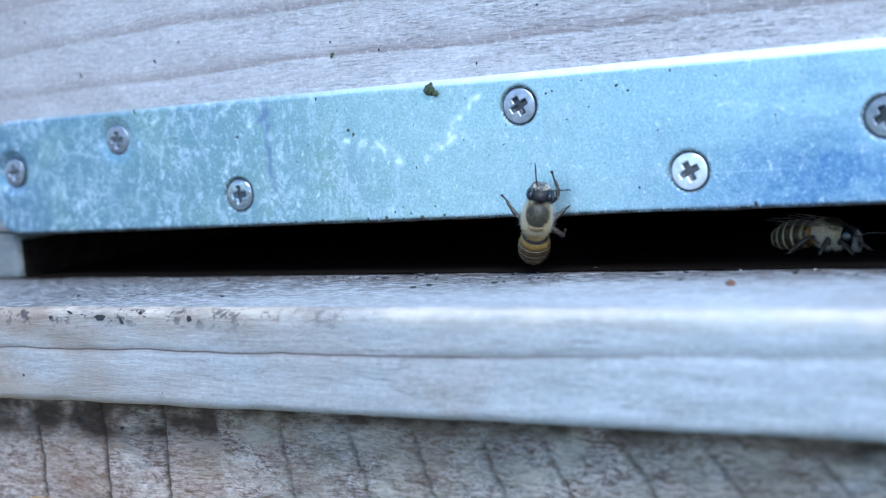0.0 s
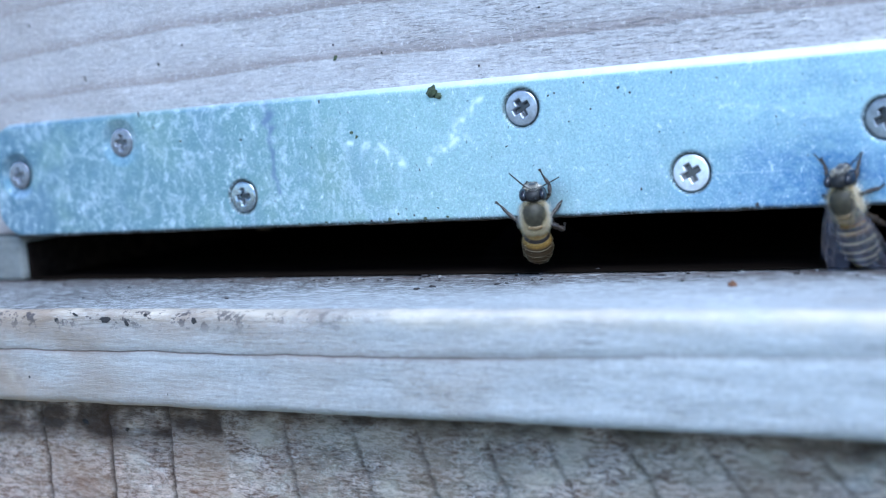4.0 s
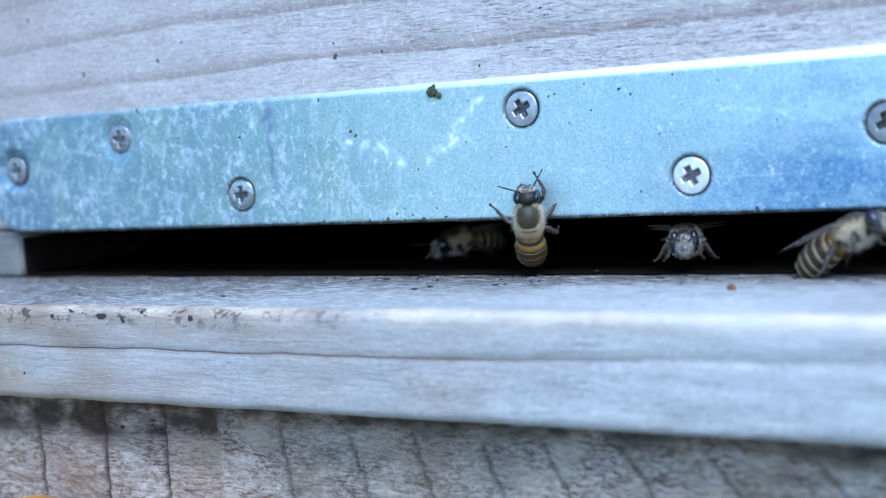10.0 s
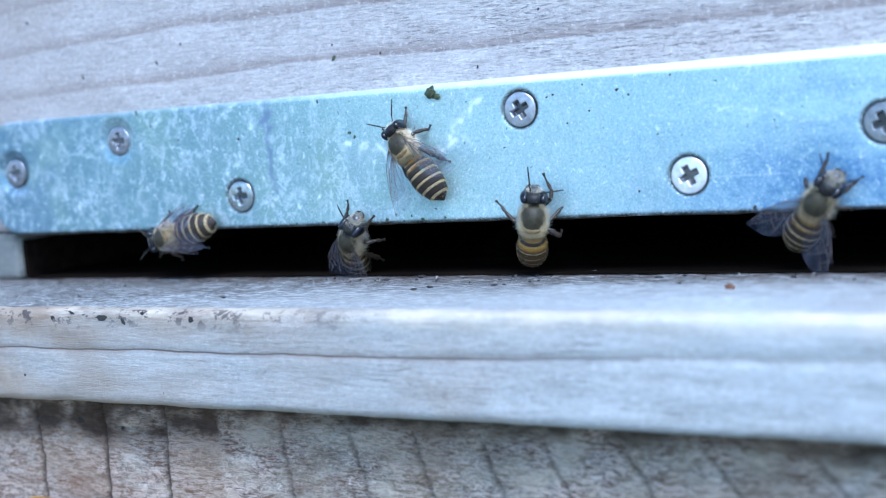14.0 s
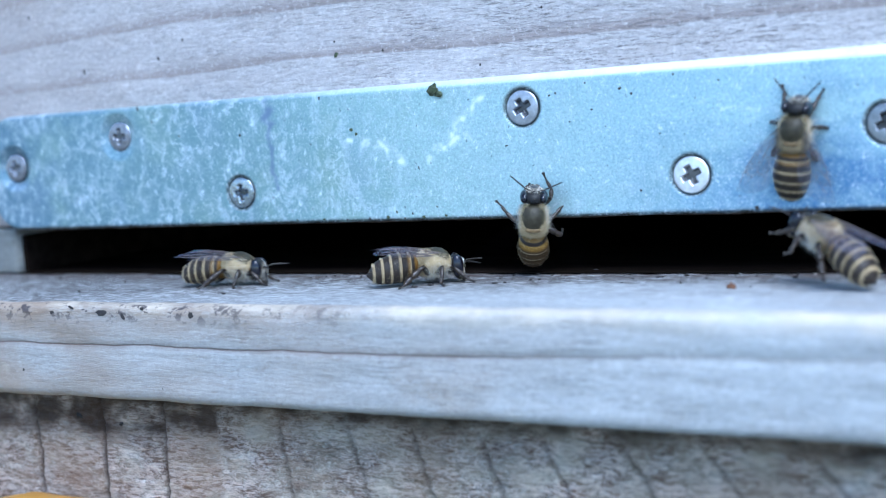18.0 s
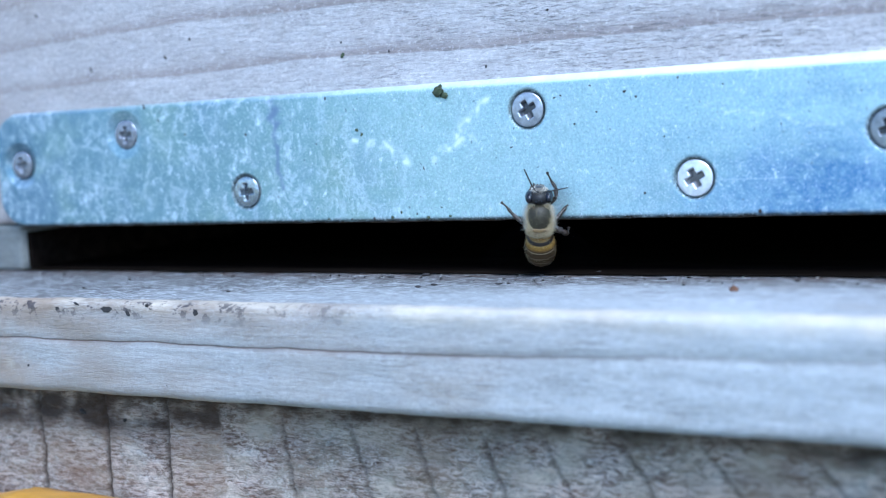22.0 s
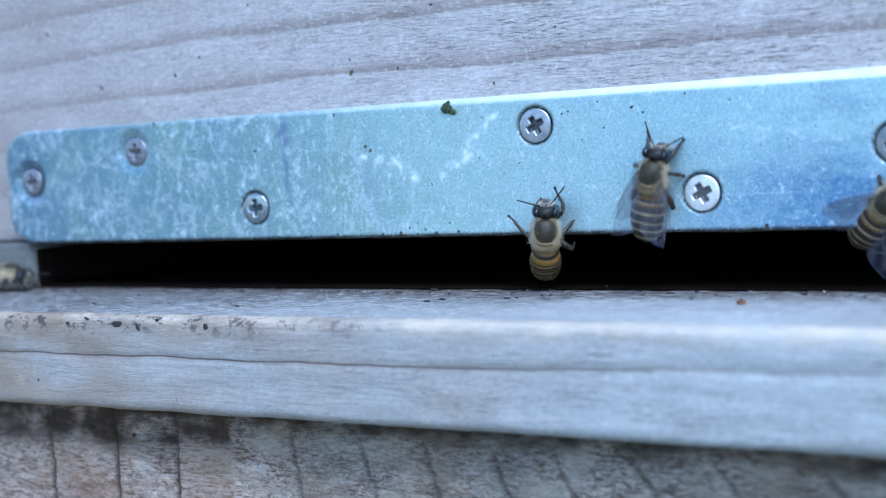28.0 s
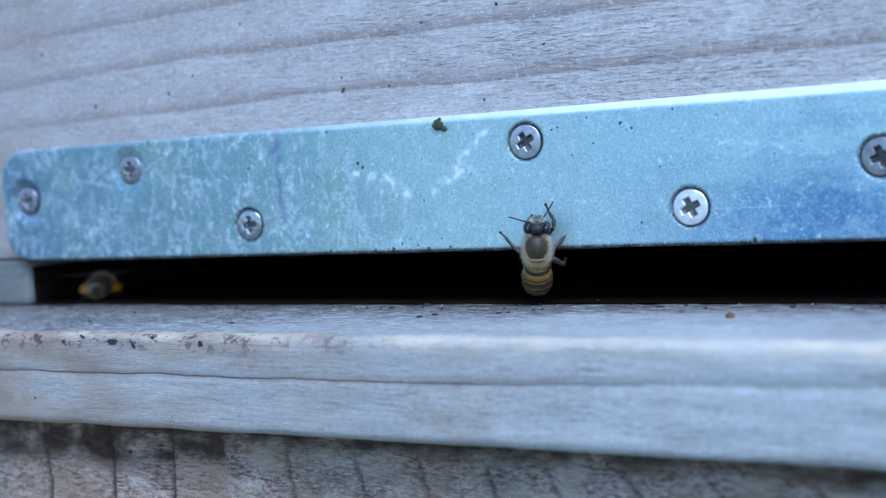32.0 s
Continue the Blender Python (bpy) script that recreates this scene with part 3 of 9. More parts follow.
def strip_mesh():
    x0, x1, z0, z1 = STRIP
    nx, nz, r = 520, 72, 0.0042
    verts, marks, blooms, cuts, splits = [], [], [], [], []
    cracks = [((-0.0326, 0.0142), (-0.0322, 0.0105)), ((-0.0322, 0.0105), (-0.0326, 0.0085)), ((-0.0326, 0.0085), (-0.0322, 0.0042))]
    lime = [((-0.0042, 0.0132), (-0.0068, 0.0109)), ((-0.0068, 0.0109), (-0.0094, 0.0084)), ((-0.0094, 0.0084), (-0.0113, 0.0066)), ((-0.0094, 0.0084), (-0.0066, 0.0088)), ((-0.0217, 0.0090), (-0.0173, 0.0085)), ((-0.0173, 0.0085), (-0.0146, 0.0065)), ((0.0190, 0.0108), (0.0250, 0.0098)), ((0.0240, 0.0099), (0.0317, 0.0082)), ((-0.0073, 0.0031), (-0.0055, 0.0026))]

    def near(x, z, a, b):
        dx, dz = b[0] - a[0], b[1] - a[1]
        u = min(1.0, max(0.0, ((x - a[0]) * dx + (z - a[1]) * dz) / (dx * dx + dz * dz)))
        return math.hypot(x - a[0] - u * dx, z - a[1] - u * dz)

    def span(x):
        e = min(x - x0, x1 - x)
        cut = 0.0 if e >= r else r - math.sqrt(max(0.0, r * r - (r - e) ** 2))
        return z0 + cut, z1 - cut
    xs = [x0 + r * (1 - math.cos(math.pi / 2 * k / 16)) for k in range(16)]
    xs += [x0 + r + (x1 - x0 - 2 * r) * k / (nx - 1) for k in range(nx)]
    xs += [x1 - r * (1 - math.cos(math.pi / 2 * k / 16)) for k in range(15, -1, -1)]
    for x in xs:
        a, b = span(x)
        lip = 0.0003 + 0.0006 * max(0.0, min(1.0, (x + 0.05) / 0.08))
        for j in range(nz + 1):
            z = a + (b - a) * j / nz
            e = min(z - a, b - z, x - x0, x1 - x)
            y = 0.00035 * max(0.0, 1 - e / 0.0003) ** 2 + 0.75 * max(0.0, lip - (b - z))
            for k, (sx, sz) in enumerate(SCREWS):
                d = math.hypot(x - sx, z - sz)
                if d < 0.0034:
                    depth, rim = (0.0009 if k == 0 else 0.0005, 0.0030) if k < 2 else (0.00098, 0.00212)
                    y += depth * min(1.0, max(0.0, (rim - d) / 0.0005 if k > 1 else (rim - d) / 0.0016))
            y += 0.00003 * noise.noise((x * 200, 0, z * 200))
            wx, wz = x + 0.0006 * noise.noise((x * 500, 1, z * 500)), z + 0.0006 * noise.noise((x * 500, 6, z * 500))
            ring = max(math.exp(-((math.hypot(x - sx, z - sz) - 0.00203) / 0.00016) ** 2) for sx, sz in SCREWS[2:])
            split = (0.7 + 1.1 * noise.noise((x * 700, 3, z * 900))) * max(math.exp(-(near(wx + 0.0009 * noise.noise((x * 90, 2, z * 300)) + 0.0006 * noise.noise((3, 2, z * 1100)), wz, a0, b0) / (0.0003 + 0.0004 * (z > 0.0115))) ** 2) for a0, b0 in cracks)
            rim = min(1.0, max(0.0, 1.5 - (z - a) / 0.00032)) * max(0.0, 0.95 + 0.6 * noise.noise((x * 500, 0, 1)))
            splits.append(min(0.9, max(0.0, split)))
            # Weight of the painted highlight along the lip, weaker at low x.
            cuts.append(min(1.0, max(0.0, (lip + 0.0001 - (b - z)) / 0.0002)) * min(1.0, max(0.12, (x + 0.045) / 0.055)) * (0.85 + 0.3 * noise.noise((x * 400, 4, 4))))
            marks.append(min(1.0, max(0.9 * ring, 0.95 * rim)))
            blooms.append(max((0.95 if k < 6 else 0.4) * math.exp(-(near(wx, wz, a0, b0) / (0.00038 if k < 6 else 0.00015)) ** 2) for k, (a0, b0) in enumerate(lime)) * max(0.0, min(1.2, 0.5 + 1.5 * noise.noise((x * 900, 2, z * 900)) + 1.2 * noise.noise((x * 2000, 5, z * 2000)))))
            verts.append((x, y, z))
    n1, n2 = len(xs), nz + 1
    faces = grid_faces(n1, n2)
    ring = [i * n2 for i in range(n1)] + [(n1 - 1) * n2 + j for j in range(1, n2)] + [i * n2 + n2 - 1 for i in range(n1 - 2, -1, -1)] + [j for j in range(n2 - 2, 0, -1)]
    base = len(verts)
    verts += [(verts[k][0], 0.00105, verts[k][2]) for k in ring]
    m = len(ring)
    faces += [(ring[k], base + k, base + (k + 1) % m, ring[(k + 1) % m]) for k in range(m)]
    faces.append(tuple(range(base, base + m))[::-1])
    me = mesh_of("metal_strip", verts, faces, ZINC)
    rest = [0.0] * (len(verts) - len(marks))
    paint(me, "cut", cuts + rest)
    paint(me, "split", splits + rest)
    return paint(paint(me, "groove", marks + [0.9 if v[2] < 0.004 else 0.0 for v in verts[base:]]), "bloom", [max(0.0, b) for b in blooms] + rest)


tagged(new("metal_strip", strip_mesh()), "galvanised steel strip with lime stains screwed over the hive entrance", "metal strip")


def screw_mesh(mat, turn, deep=0.0007):
    """Countersunk head with a cross recess; the face looks to -y."""
    n, r, verts, marks = 44, 0.00187, [], []
    for i in range(n + 1):
        for j in range(n + 1):
            u, v = 2 * i / n - 1, 2 * j / n - 1
            x, z = u * math.sqrt(1 - v * v / 2) * r, v * math.sqrt(1 - u * u / 2) * r
            d = math.hypot(x, z) / r
            y = 0.00012 * d * d + (0.00012 * max(0, d - 0.92) / 0.08)
            c, s = math.cos(radians(turn)), math.sin(radians(turn))
            a, b = abs(c * x + s * z), abs(-s * x + c * z)
            arm, wide = 0.00104, 0.00032
            ins = min(1.0, max(0.0, (wide - min(a, b)) / 0.00008 + 0.3)) * min(1.0, max(0.0, (arm - max(a, b)) / 0.0002))
            core = min(1.0, max(0.0, (0.00055 - math.hypot(x, z)) / 0.00015))
            y += deep * max(ins, core)
            marks.append(max(0.85 * max(ins, core), max(0.0, d - 0.93) / 0.07 * 0.6))
            verts.append((x, y, z))
    faces = grid_faces(n + 1, n + 1)
    ring = [i * (n + 1) for i in range(n + 1)] + [n * (n + 1) + j for j in range(1, n + 1)] + [i * (n + 1) + n for i in range(n - 1, -1, -1)] + list(range(n - 1, 0, -1))
    base = len(verts)
    verts += [(verts[k][0] * 0.55, 0.0012, verts[k][2] * 0.55) for k in ring]
    m = len(ring)
    faces += [(ring[k], base + k, base + (k + 1) % m, ring[(k + 1) % m]) for k in range(m)]
    return paint(mesh_of("screw", verts, faces, mat), "groove", marks + [0.9] * (len(verts) - len(marks)))


for k, (sx, sz) in enumerate(SCREWS):
    dull = k in (0, 1, 5)
    lab = "dull grey countersunk cross-head screw in the metal strip" if dull else "bright steel countersunk cross-head screw in the metal strip"
    ob = tagged(new("screw", screw_mesh(LILAC_STEEL if k < 2 else GLOSSY_STEEL if k == 2 else PALE_STEEL if k == 3 else DULL_STEEL if dull else STEEL, (10, 0, 5, 28, 25, 20)[k], 0.0003 if k < 2 else 0.0007)), lab, "screw", "screws of the strip")
    ob.location = (sx, 0.00012 if k < 2 else -0.00005, sz)

# ---- dirt, crumbs and the yellow strip ----
def crumb_mesh(name, size, mat, seed):
    rng = random.Random(seed)
    bm = bmesh.new()
    bmesh.ops.create_icosphere(bm, subdivisions=2, radius=1.0)
    for v in bm.verts:
        k = 1 + 0.7 * noise.noise(v.co * 1.7 + Vector((seed * 3.7, 0, 0))) + 0.35 * noise.noise(v.co * 4.1 + Vector((0, seed * 2.3, 0)))
        v.co *= k
        v.co.x *= size[0]
        v.co.y *= size[1]
        v.co.z *= size[2]
    me = bpy.data.meshes.new(name)
    bm.to_mesh(me)
    bm.free()
    me.materials.append(mat)
    return me


def crumb(x, y, z, sx, sy, sz, turn, mat, label, seed, name="dirt_crumb"):
    ob = tagged(new(name, crumb_mesh(name, (sx * MM / 2, sy * MM / 2, sz * MM / 2), mat, seed)), label, "dirt", "dirt on the hive")
    ob.matrix_basis = pose(x * MM, y * MM, z * MM, 0, turn, 0)
    return ob


ON_STRIP = "dark crumb of dirt stuck to the metal strip"
ON_WOOD = "dark speck stuck to the grey wooden wall"
ON_BOARD = "dark crumb of debris lying on the landing board"
ON_FRONT = "dark stain of dirt on the landing board's edge"
crumb(-10.4, -0.15, 14.1, 1.0, 0.7, 1.3, 25, GREEN_DIRT, "mossy green crumb at the strip's upper edge", 1)
crumb(-9.7, -0.1, 13.6, 0.8, 0.4, 0.6, 0, GREEN_DIRT, "mossy green crumb at the strip's upper edge", 2)
for k, (x, z, sx, sz, turn) in enumerate([(24.2, 0.5, 0.6, 0.6, 20), (-21.2, 10.4, 0.7, 0.6, 0), (7.8, 10.9, 0.32, 0.32, 0), (10.9, 12.8, 0.6, 0.35, -30), (12.1, 12.2, 0.3, 0.5, 10), (3.2, 12.6, 0.45, 0.2, -35), (3.9, 12.8, 0.3, 0.3, 0),
                                          (12.6, 2.5, 0.35, 0.35, 0), (-12.8, 5.8, 0.18, 0.7, -20), (-10.9, 1.5, 0.5, 0.25, 30), (-2.0, 7.7, 0.55, 0.18, -25), (26.5, 8.8, 0.3, 0.3, 0), (-52.2, 14.7, 0.35, 0.9, -10), (-25.2, 14.2, 0.3, 0.7, 5),
                                          (-46, 11.0, 0.5, 0.4, 0), (-16, 1.0, 0.3, 0.5, 0), (-14, 0.8, 0.3, 0.4, 0), (7.2, 13.6, 0.3, 0.25, 0), (16.5, 13.8, 0.3, 0.3, 0), (-17.2, 0.45, 0.6, 0.5, 0), (-12.6, 0.4, 0.7, 0.45, 10), (-19.6, 0.35, 0.4, 0.4, 0), (-25.8, 0.4, 0.5, 0.4, 0), (-9.8, 0.5, 0.5, 0.4, 0), (-15.0, 0.3, 0.4, 0.3, 0), (-29.5, 0.35, 0.5, 0.35, 0), (-22.6, 0.3, 0.35, 0.3, 0), (-20.6, 9.9, 0.4, 0.7, 20), (-36.8, 10.6, 0.4, 0.5, 0), (-50.1, 12.9, 0.3, 0.4, 0), (5.3, 9.8, 0.3, 0.3, 0), (21.0, 12.9, 0.3, 0.25, 0), (14.9, 8.1, 0.25, 0.25, 0)]):
    crumb(x, -0.02, z, sx * 0.68, 0.14, sz * 0.68, turn, GREEN_DIRT if k in (1, 9, 14, 15, 19, 20, 22, 23, 25, 27) else DIRT, ON_STRIP, 10 + k)
for k, (x, z, sx, sz, turn) in enumerate([(-23.1, 18.9, 0.8, 1.0, 30), (-16.9, 18.9, 0.4, 0.5, 10), (2.5, 21.7, 0.35, 0.4, 0), (-2.8, 26.5, 0.5, 0.6, 0), (-12.2, 25.5, 0.5, 0.4, 20), (-37.1, 28.0, 0.35, 0.35, 0), (-61.3, 19.9, 0.3, 1.3, -15), (-45, 22.5, 0.4, 0.5, 30), (-70, 27.5, 0.5, 0.6, 40), (-23.2, 20.4, 0.3, 0.3, 0), (-49, 20.6, 0.4, 0.7, -20), (-5, 16.4, 0.25, 0.5, 0)]):
    crumb(x, 1.0, z, sx * 0.7, 0.2, sz * 0.7, turn, GREEN_DIRT if k == 0 else DIRT, ON_WOOD, 40 + k)
for k, (x, y, sx, sy, sz) in enumerate([(-9.5, -8.6, 0.8, 0.8, 0.45), (-8.4, -7.0, 0.8, 0.8, 0.4), (-1.4, -6.0, 0.8, 0.7, 0.4), (-0.6, -5.4, 0.4, 0.4, 0.3), (14.7, -1.8, 0.9, 0.8, 0.7), (-16.8, -1.9, 1.0, 0.9, 0.5), (-13.5, 0.2, 1.2, 1.0, 0.5), (6.3, 2.4, 1.0, 0.9, 0.9), (-38.6, -2.3, 0.7, 0.6, 0.4), (-7.4, -1.0, 0.8, 0.8, 0.4), (0.5, 0.5, 0.7, 0.7, 0.4), (28, -1.5, 0.6, 0.6, 0.4), (-30, -14, 0.5, 0.5, 0.3), (-52, -13, 0.6, 0.6, 0.3)]):
    crumb(x, y, -6.05, sx * 0.9, sy * 0.6, sz * 0.6, 0, DIRT, ON_BOARD, 60 + k)
crumb(23.8, -8.2, -5.95, 0.9, 0.9, 0.7, 20, RUST_DIRT, "rust-brown crumb lying on the landing board", 80)
for k, (x, z, sx, sz, turn) in enumerate([(-47.1, -8.1, 0.5, 1.9, 8), (-47.3, -7.0, 0.9, 0.6, 0), (-40.2, -6.9, 1.9, 0.9, 0), (-37.2, -7.3, 0.6, 1.3, -35), (-28.1, -7.0, 0.9, 0.8, 0), (-32.6, -14.8, 0.3, 0.5, 0), (-34.5, -6.4, 0.6, 0.4, 0), (-52.5, -13.5, 0.35, 0.4, 0), (-57, -13.8, 0.4, 0.4, 0), (-22, -9.3, 0.4, 0.4, 0), (-44.5, -6.35, 0.9, 0.35, 20)]):
    crumb(x, -21.98, z, sx * 0.75, 0.1, sz * 0.75, turn, DIRT, ON_FRONT, 90 + k)
for k, (x, z, sx, sz) in enumerate([(-50.2, -19.9, 1.2, 0.6), (-44, -20.5, 0.4, 0.4)]):
    crumb(x, -16.55, z, sx, 0.5, sz, 30, DIRT, "dark hollow speck on the rough timber", 120 + k)



def litter(name, mat, count, low, high, label, seed):
    """Fine crumbs strewn along the slot, too many to count."""
    rng = random.Random(seed)
    bm = bmesh.new()
    for _ in range(count):
        x, y = rng.uniform(-0.074, 0.056), min(0.0022, max(-0.012, rng.gauss(-0.0008, 0.0022)))
        s = rng.uniform(low, high) * MM
        m = pose(x, y, FLOOR_Z + s * 0.12, rng.uniform(-25, 25), rng.uniform(-25, 25), rng.uniform(0, 180)) @ Matrix.Diagonal((s * rng.uniform(0.7, 1.9), s, s * rng.uniform(0.4, 0.8), 1))
        made = bmesh.ops.create_icosphere(bm, subdivisions=1, radius=0.5, matrix=m)
        for v in made["verts"]:
            v.co += Vector((rng.gauss(0, 0.1), rng.gauss(0, 0.1), rng.gauss(0, 0.07))) * s
    me = bpy.data.meshes.new(name)
    bm.to_mesh(me)
    bm.free()
    me.materials.append(mat)
    return tagged(new(name, me), label, "debris", kind="stuff")


litter("debris", DIRT, 170, 0.12, 0.36, "fine dark debris strewn along the entrance slot", 41)
litter("wood_dust", plain("pale_wood_dust", (0.45, 0.44, 0.41), 1.0, spec=0.1, vary=0.3, scale=3000), 130, 0.08, 0.22, "pale specks of wood dust along the entrance slot", 43)


def yellow_strip():
    """A curled strip of yellow plastic leaning on the timber, its top edge uneven."""
    verts, nx = [], 40
    for i in range(nx + 1):
        x = -0.078 + 0.052 * i / nx
        top = -0.0283 + 0.0004 * noise.noise((x * 200, 0, 0)) - 0.0020 * max(0.0, (x + 0.046) / 0.02) - 0.0008 * max(0, (-0.056 - x) / 0.004) ** 0.5
        for y, z in ((-0.0172, top - 0.0010), (-0.0195, top - 0.0002), (-0.0225, top), (-0.0245, top - 0.0007), (-0.0250, top - 0.004), (-0.0172, top - 0.004)):
            verts.append((x, y, z))
    faces = grid_faces(nx + 1, 6, True) + [tuple(range(6)), tuple(range(nx * 6, nx * 6 + 6))[::-1]]
    return mesh_of("yellow_strip", verts, faces, AMBER)


tagged(new("yellow_strip", yellow_strip()), "glossy yellow strip leaning on the rough timber", "strip")

# ---- bees ----
def hair_material(name, low, high):
    """Fine hair that lets some light through, each strand a little lighter or darker than the next."""
    m, n, l, p = material(name)
    g = n.new("ShaderNodeNewGeometry")
    tint = ramp(n, l, g.outputs["Random Per Island"], [(0.0, low), (0.55, tuple((a + b) / 2 for a, b in zip(low, high))), (1.0, high)])
    l.new(tint, p.inputs["Base Color"])
    p.inputs["Roughness"].default_value = 0.6
    tl, mx = n.new("ShaderNodeBsdfTranslucent"), n.new("ShaderNodeMixShader")
    l.new(tint, tl.inputs["Color"])
    mx.inputs["Fac"].default_value = 0.22
    l.new(p.outputs[0], mx.inputs[1])
    l.new(tl.outputs[0], mx.inputs[2])
    l.new(mx.outputs[0], n["Material Output"].inputs["Surface"])
    return m


def plate_material(name, stops, rough=0.48, spec=0.35):
    """Horny plate of the abdomen, coloured from its front edge to its hind edge with a ragged border."""
    m, n, l, p = material(name)
    wob = noise_tex(n, l, coords(n, l, (1800, 1800, 1800)), 1.0, 4, 0.65)
    u = mth(n, l, "ADD", attribute(n, "along"), mth(n, l, "MULTIPLY", mth(n, l, "SUBTRACT", wob, 0.5), 0.10))
    base = ramp(n, l, u, stops)
    fine = noise_tex(n, l, coords(n, l, (6000, 6000, 6000)), 1.0, 2, 0.6)
    base = mix(n, l, ramp(n, l, fine, [(0.4, grey(0.35)), (0.62, grey(0))]), base, (0.02, 0.014, 0.01))
    l.new(base, p.inputs["Base Color"])
    p.inputs["Roughness"].default_value = rough
    p.inputs["Specular IOR Level"].default_value = spec
    bump(n, l, p, fine, 0.4, 0.00005)
    return m


def wing_material(name, film, tip):
    """Clear wing skin: faintly smoky towards the tip, glossy, with a violet sheen and fine folds."""
    m, n, l, p = material(name)
    tr, mx = n.new("ShaderNodeBsdfTransparent"), n.new("ShaderNodeMixShader")
    x, y, z = xyz(n, l)
    smoke = ramp(n, l, mth(n, l, "MULTIPLY", y, -1 / 0.0076), [(0.2, grey(film)), (0.95, grey(tip))])
    fold = noise_tex(n, l, coords(n, l, (1500, 420, 1)), 1.0, 5, 0.65, 0.8)
    l.new(mth(n, l, "MULTIPLY", smoke, ramp(n, l, fold, [(0.3, grey(0.55)), (0.7, grey(1))])), mx.inputs["Fac"])
    l.new(ramp(n, l, fold, [(0.38, (0.05, 0.045, 0.07)), (0.64, (0.34, 0.33, 0.42))]), p.inputs["Base Color"])
    p.inputs["Roughness"].default_value = 0.16
    p.inputs["Specular IOR Level"].default_value = 1.0
    p.inputs["Thin Film Thickness"].default_value, p.inputs["Thin Film IOR"].default_value = 340, 1.5
    bump(n, l, p, fold, 0.6, 0.00012)
    l.new(tr.outputs[0], mx.inputs[1])
    l.new(p.outputs[0], mx.inputs[2])
    l.new(mx.outputs[0], n["Material Output"].inputs["Surface"])
    return m


def pelt_material(name, bare, pelt):
    """Shiny bare skin on the back, and the close under-fur that hides it elsewhere."""
    m, n, l, p = material(name)
    f = noise_tex(n, l, coords(n, l, (2600, 2600, 2600)), 1.0, 4, 0.6)
    skin = ramp(n, l, f, [(0.3, tuple(c * 0.5 for c in bare)), (0.7, tuple(c * 1.5 for c in bare))])
    felt = ramp(n, l, noise_tex(n, l, coords(n, l, (5000, 5000, 5000)), 1.0, 3, 0.7), [(0.3, tuple(c * 0.75 for c in pelt)), (0.65, pelt)])
    cover = ramp(n, l, mth(n, l, "ADD", attribute(n, "pelt"), mth(n, l, "MULTIPLY", mth(n, l, "SUBTRACT", f, 0.5), 0.5)), [(0.4, grey(0)), (0.7, grey(1))])
    l.new(mix(n, l, cover, skin, felt), p.inputs["Base Color"])
    l.new(ramp(n, l, cover, [(0.0, grey(0.46)), (1.0, grey(0.9))]), p.inputs["Roughness"])
    p.inputs["Specular IOR Level"].default_value = 0.3
    bump(n, l, p, f, 0.6, 0.0001)
    return m


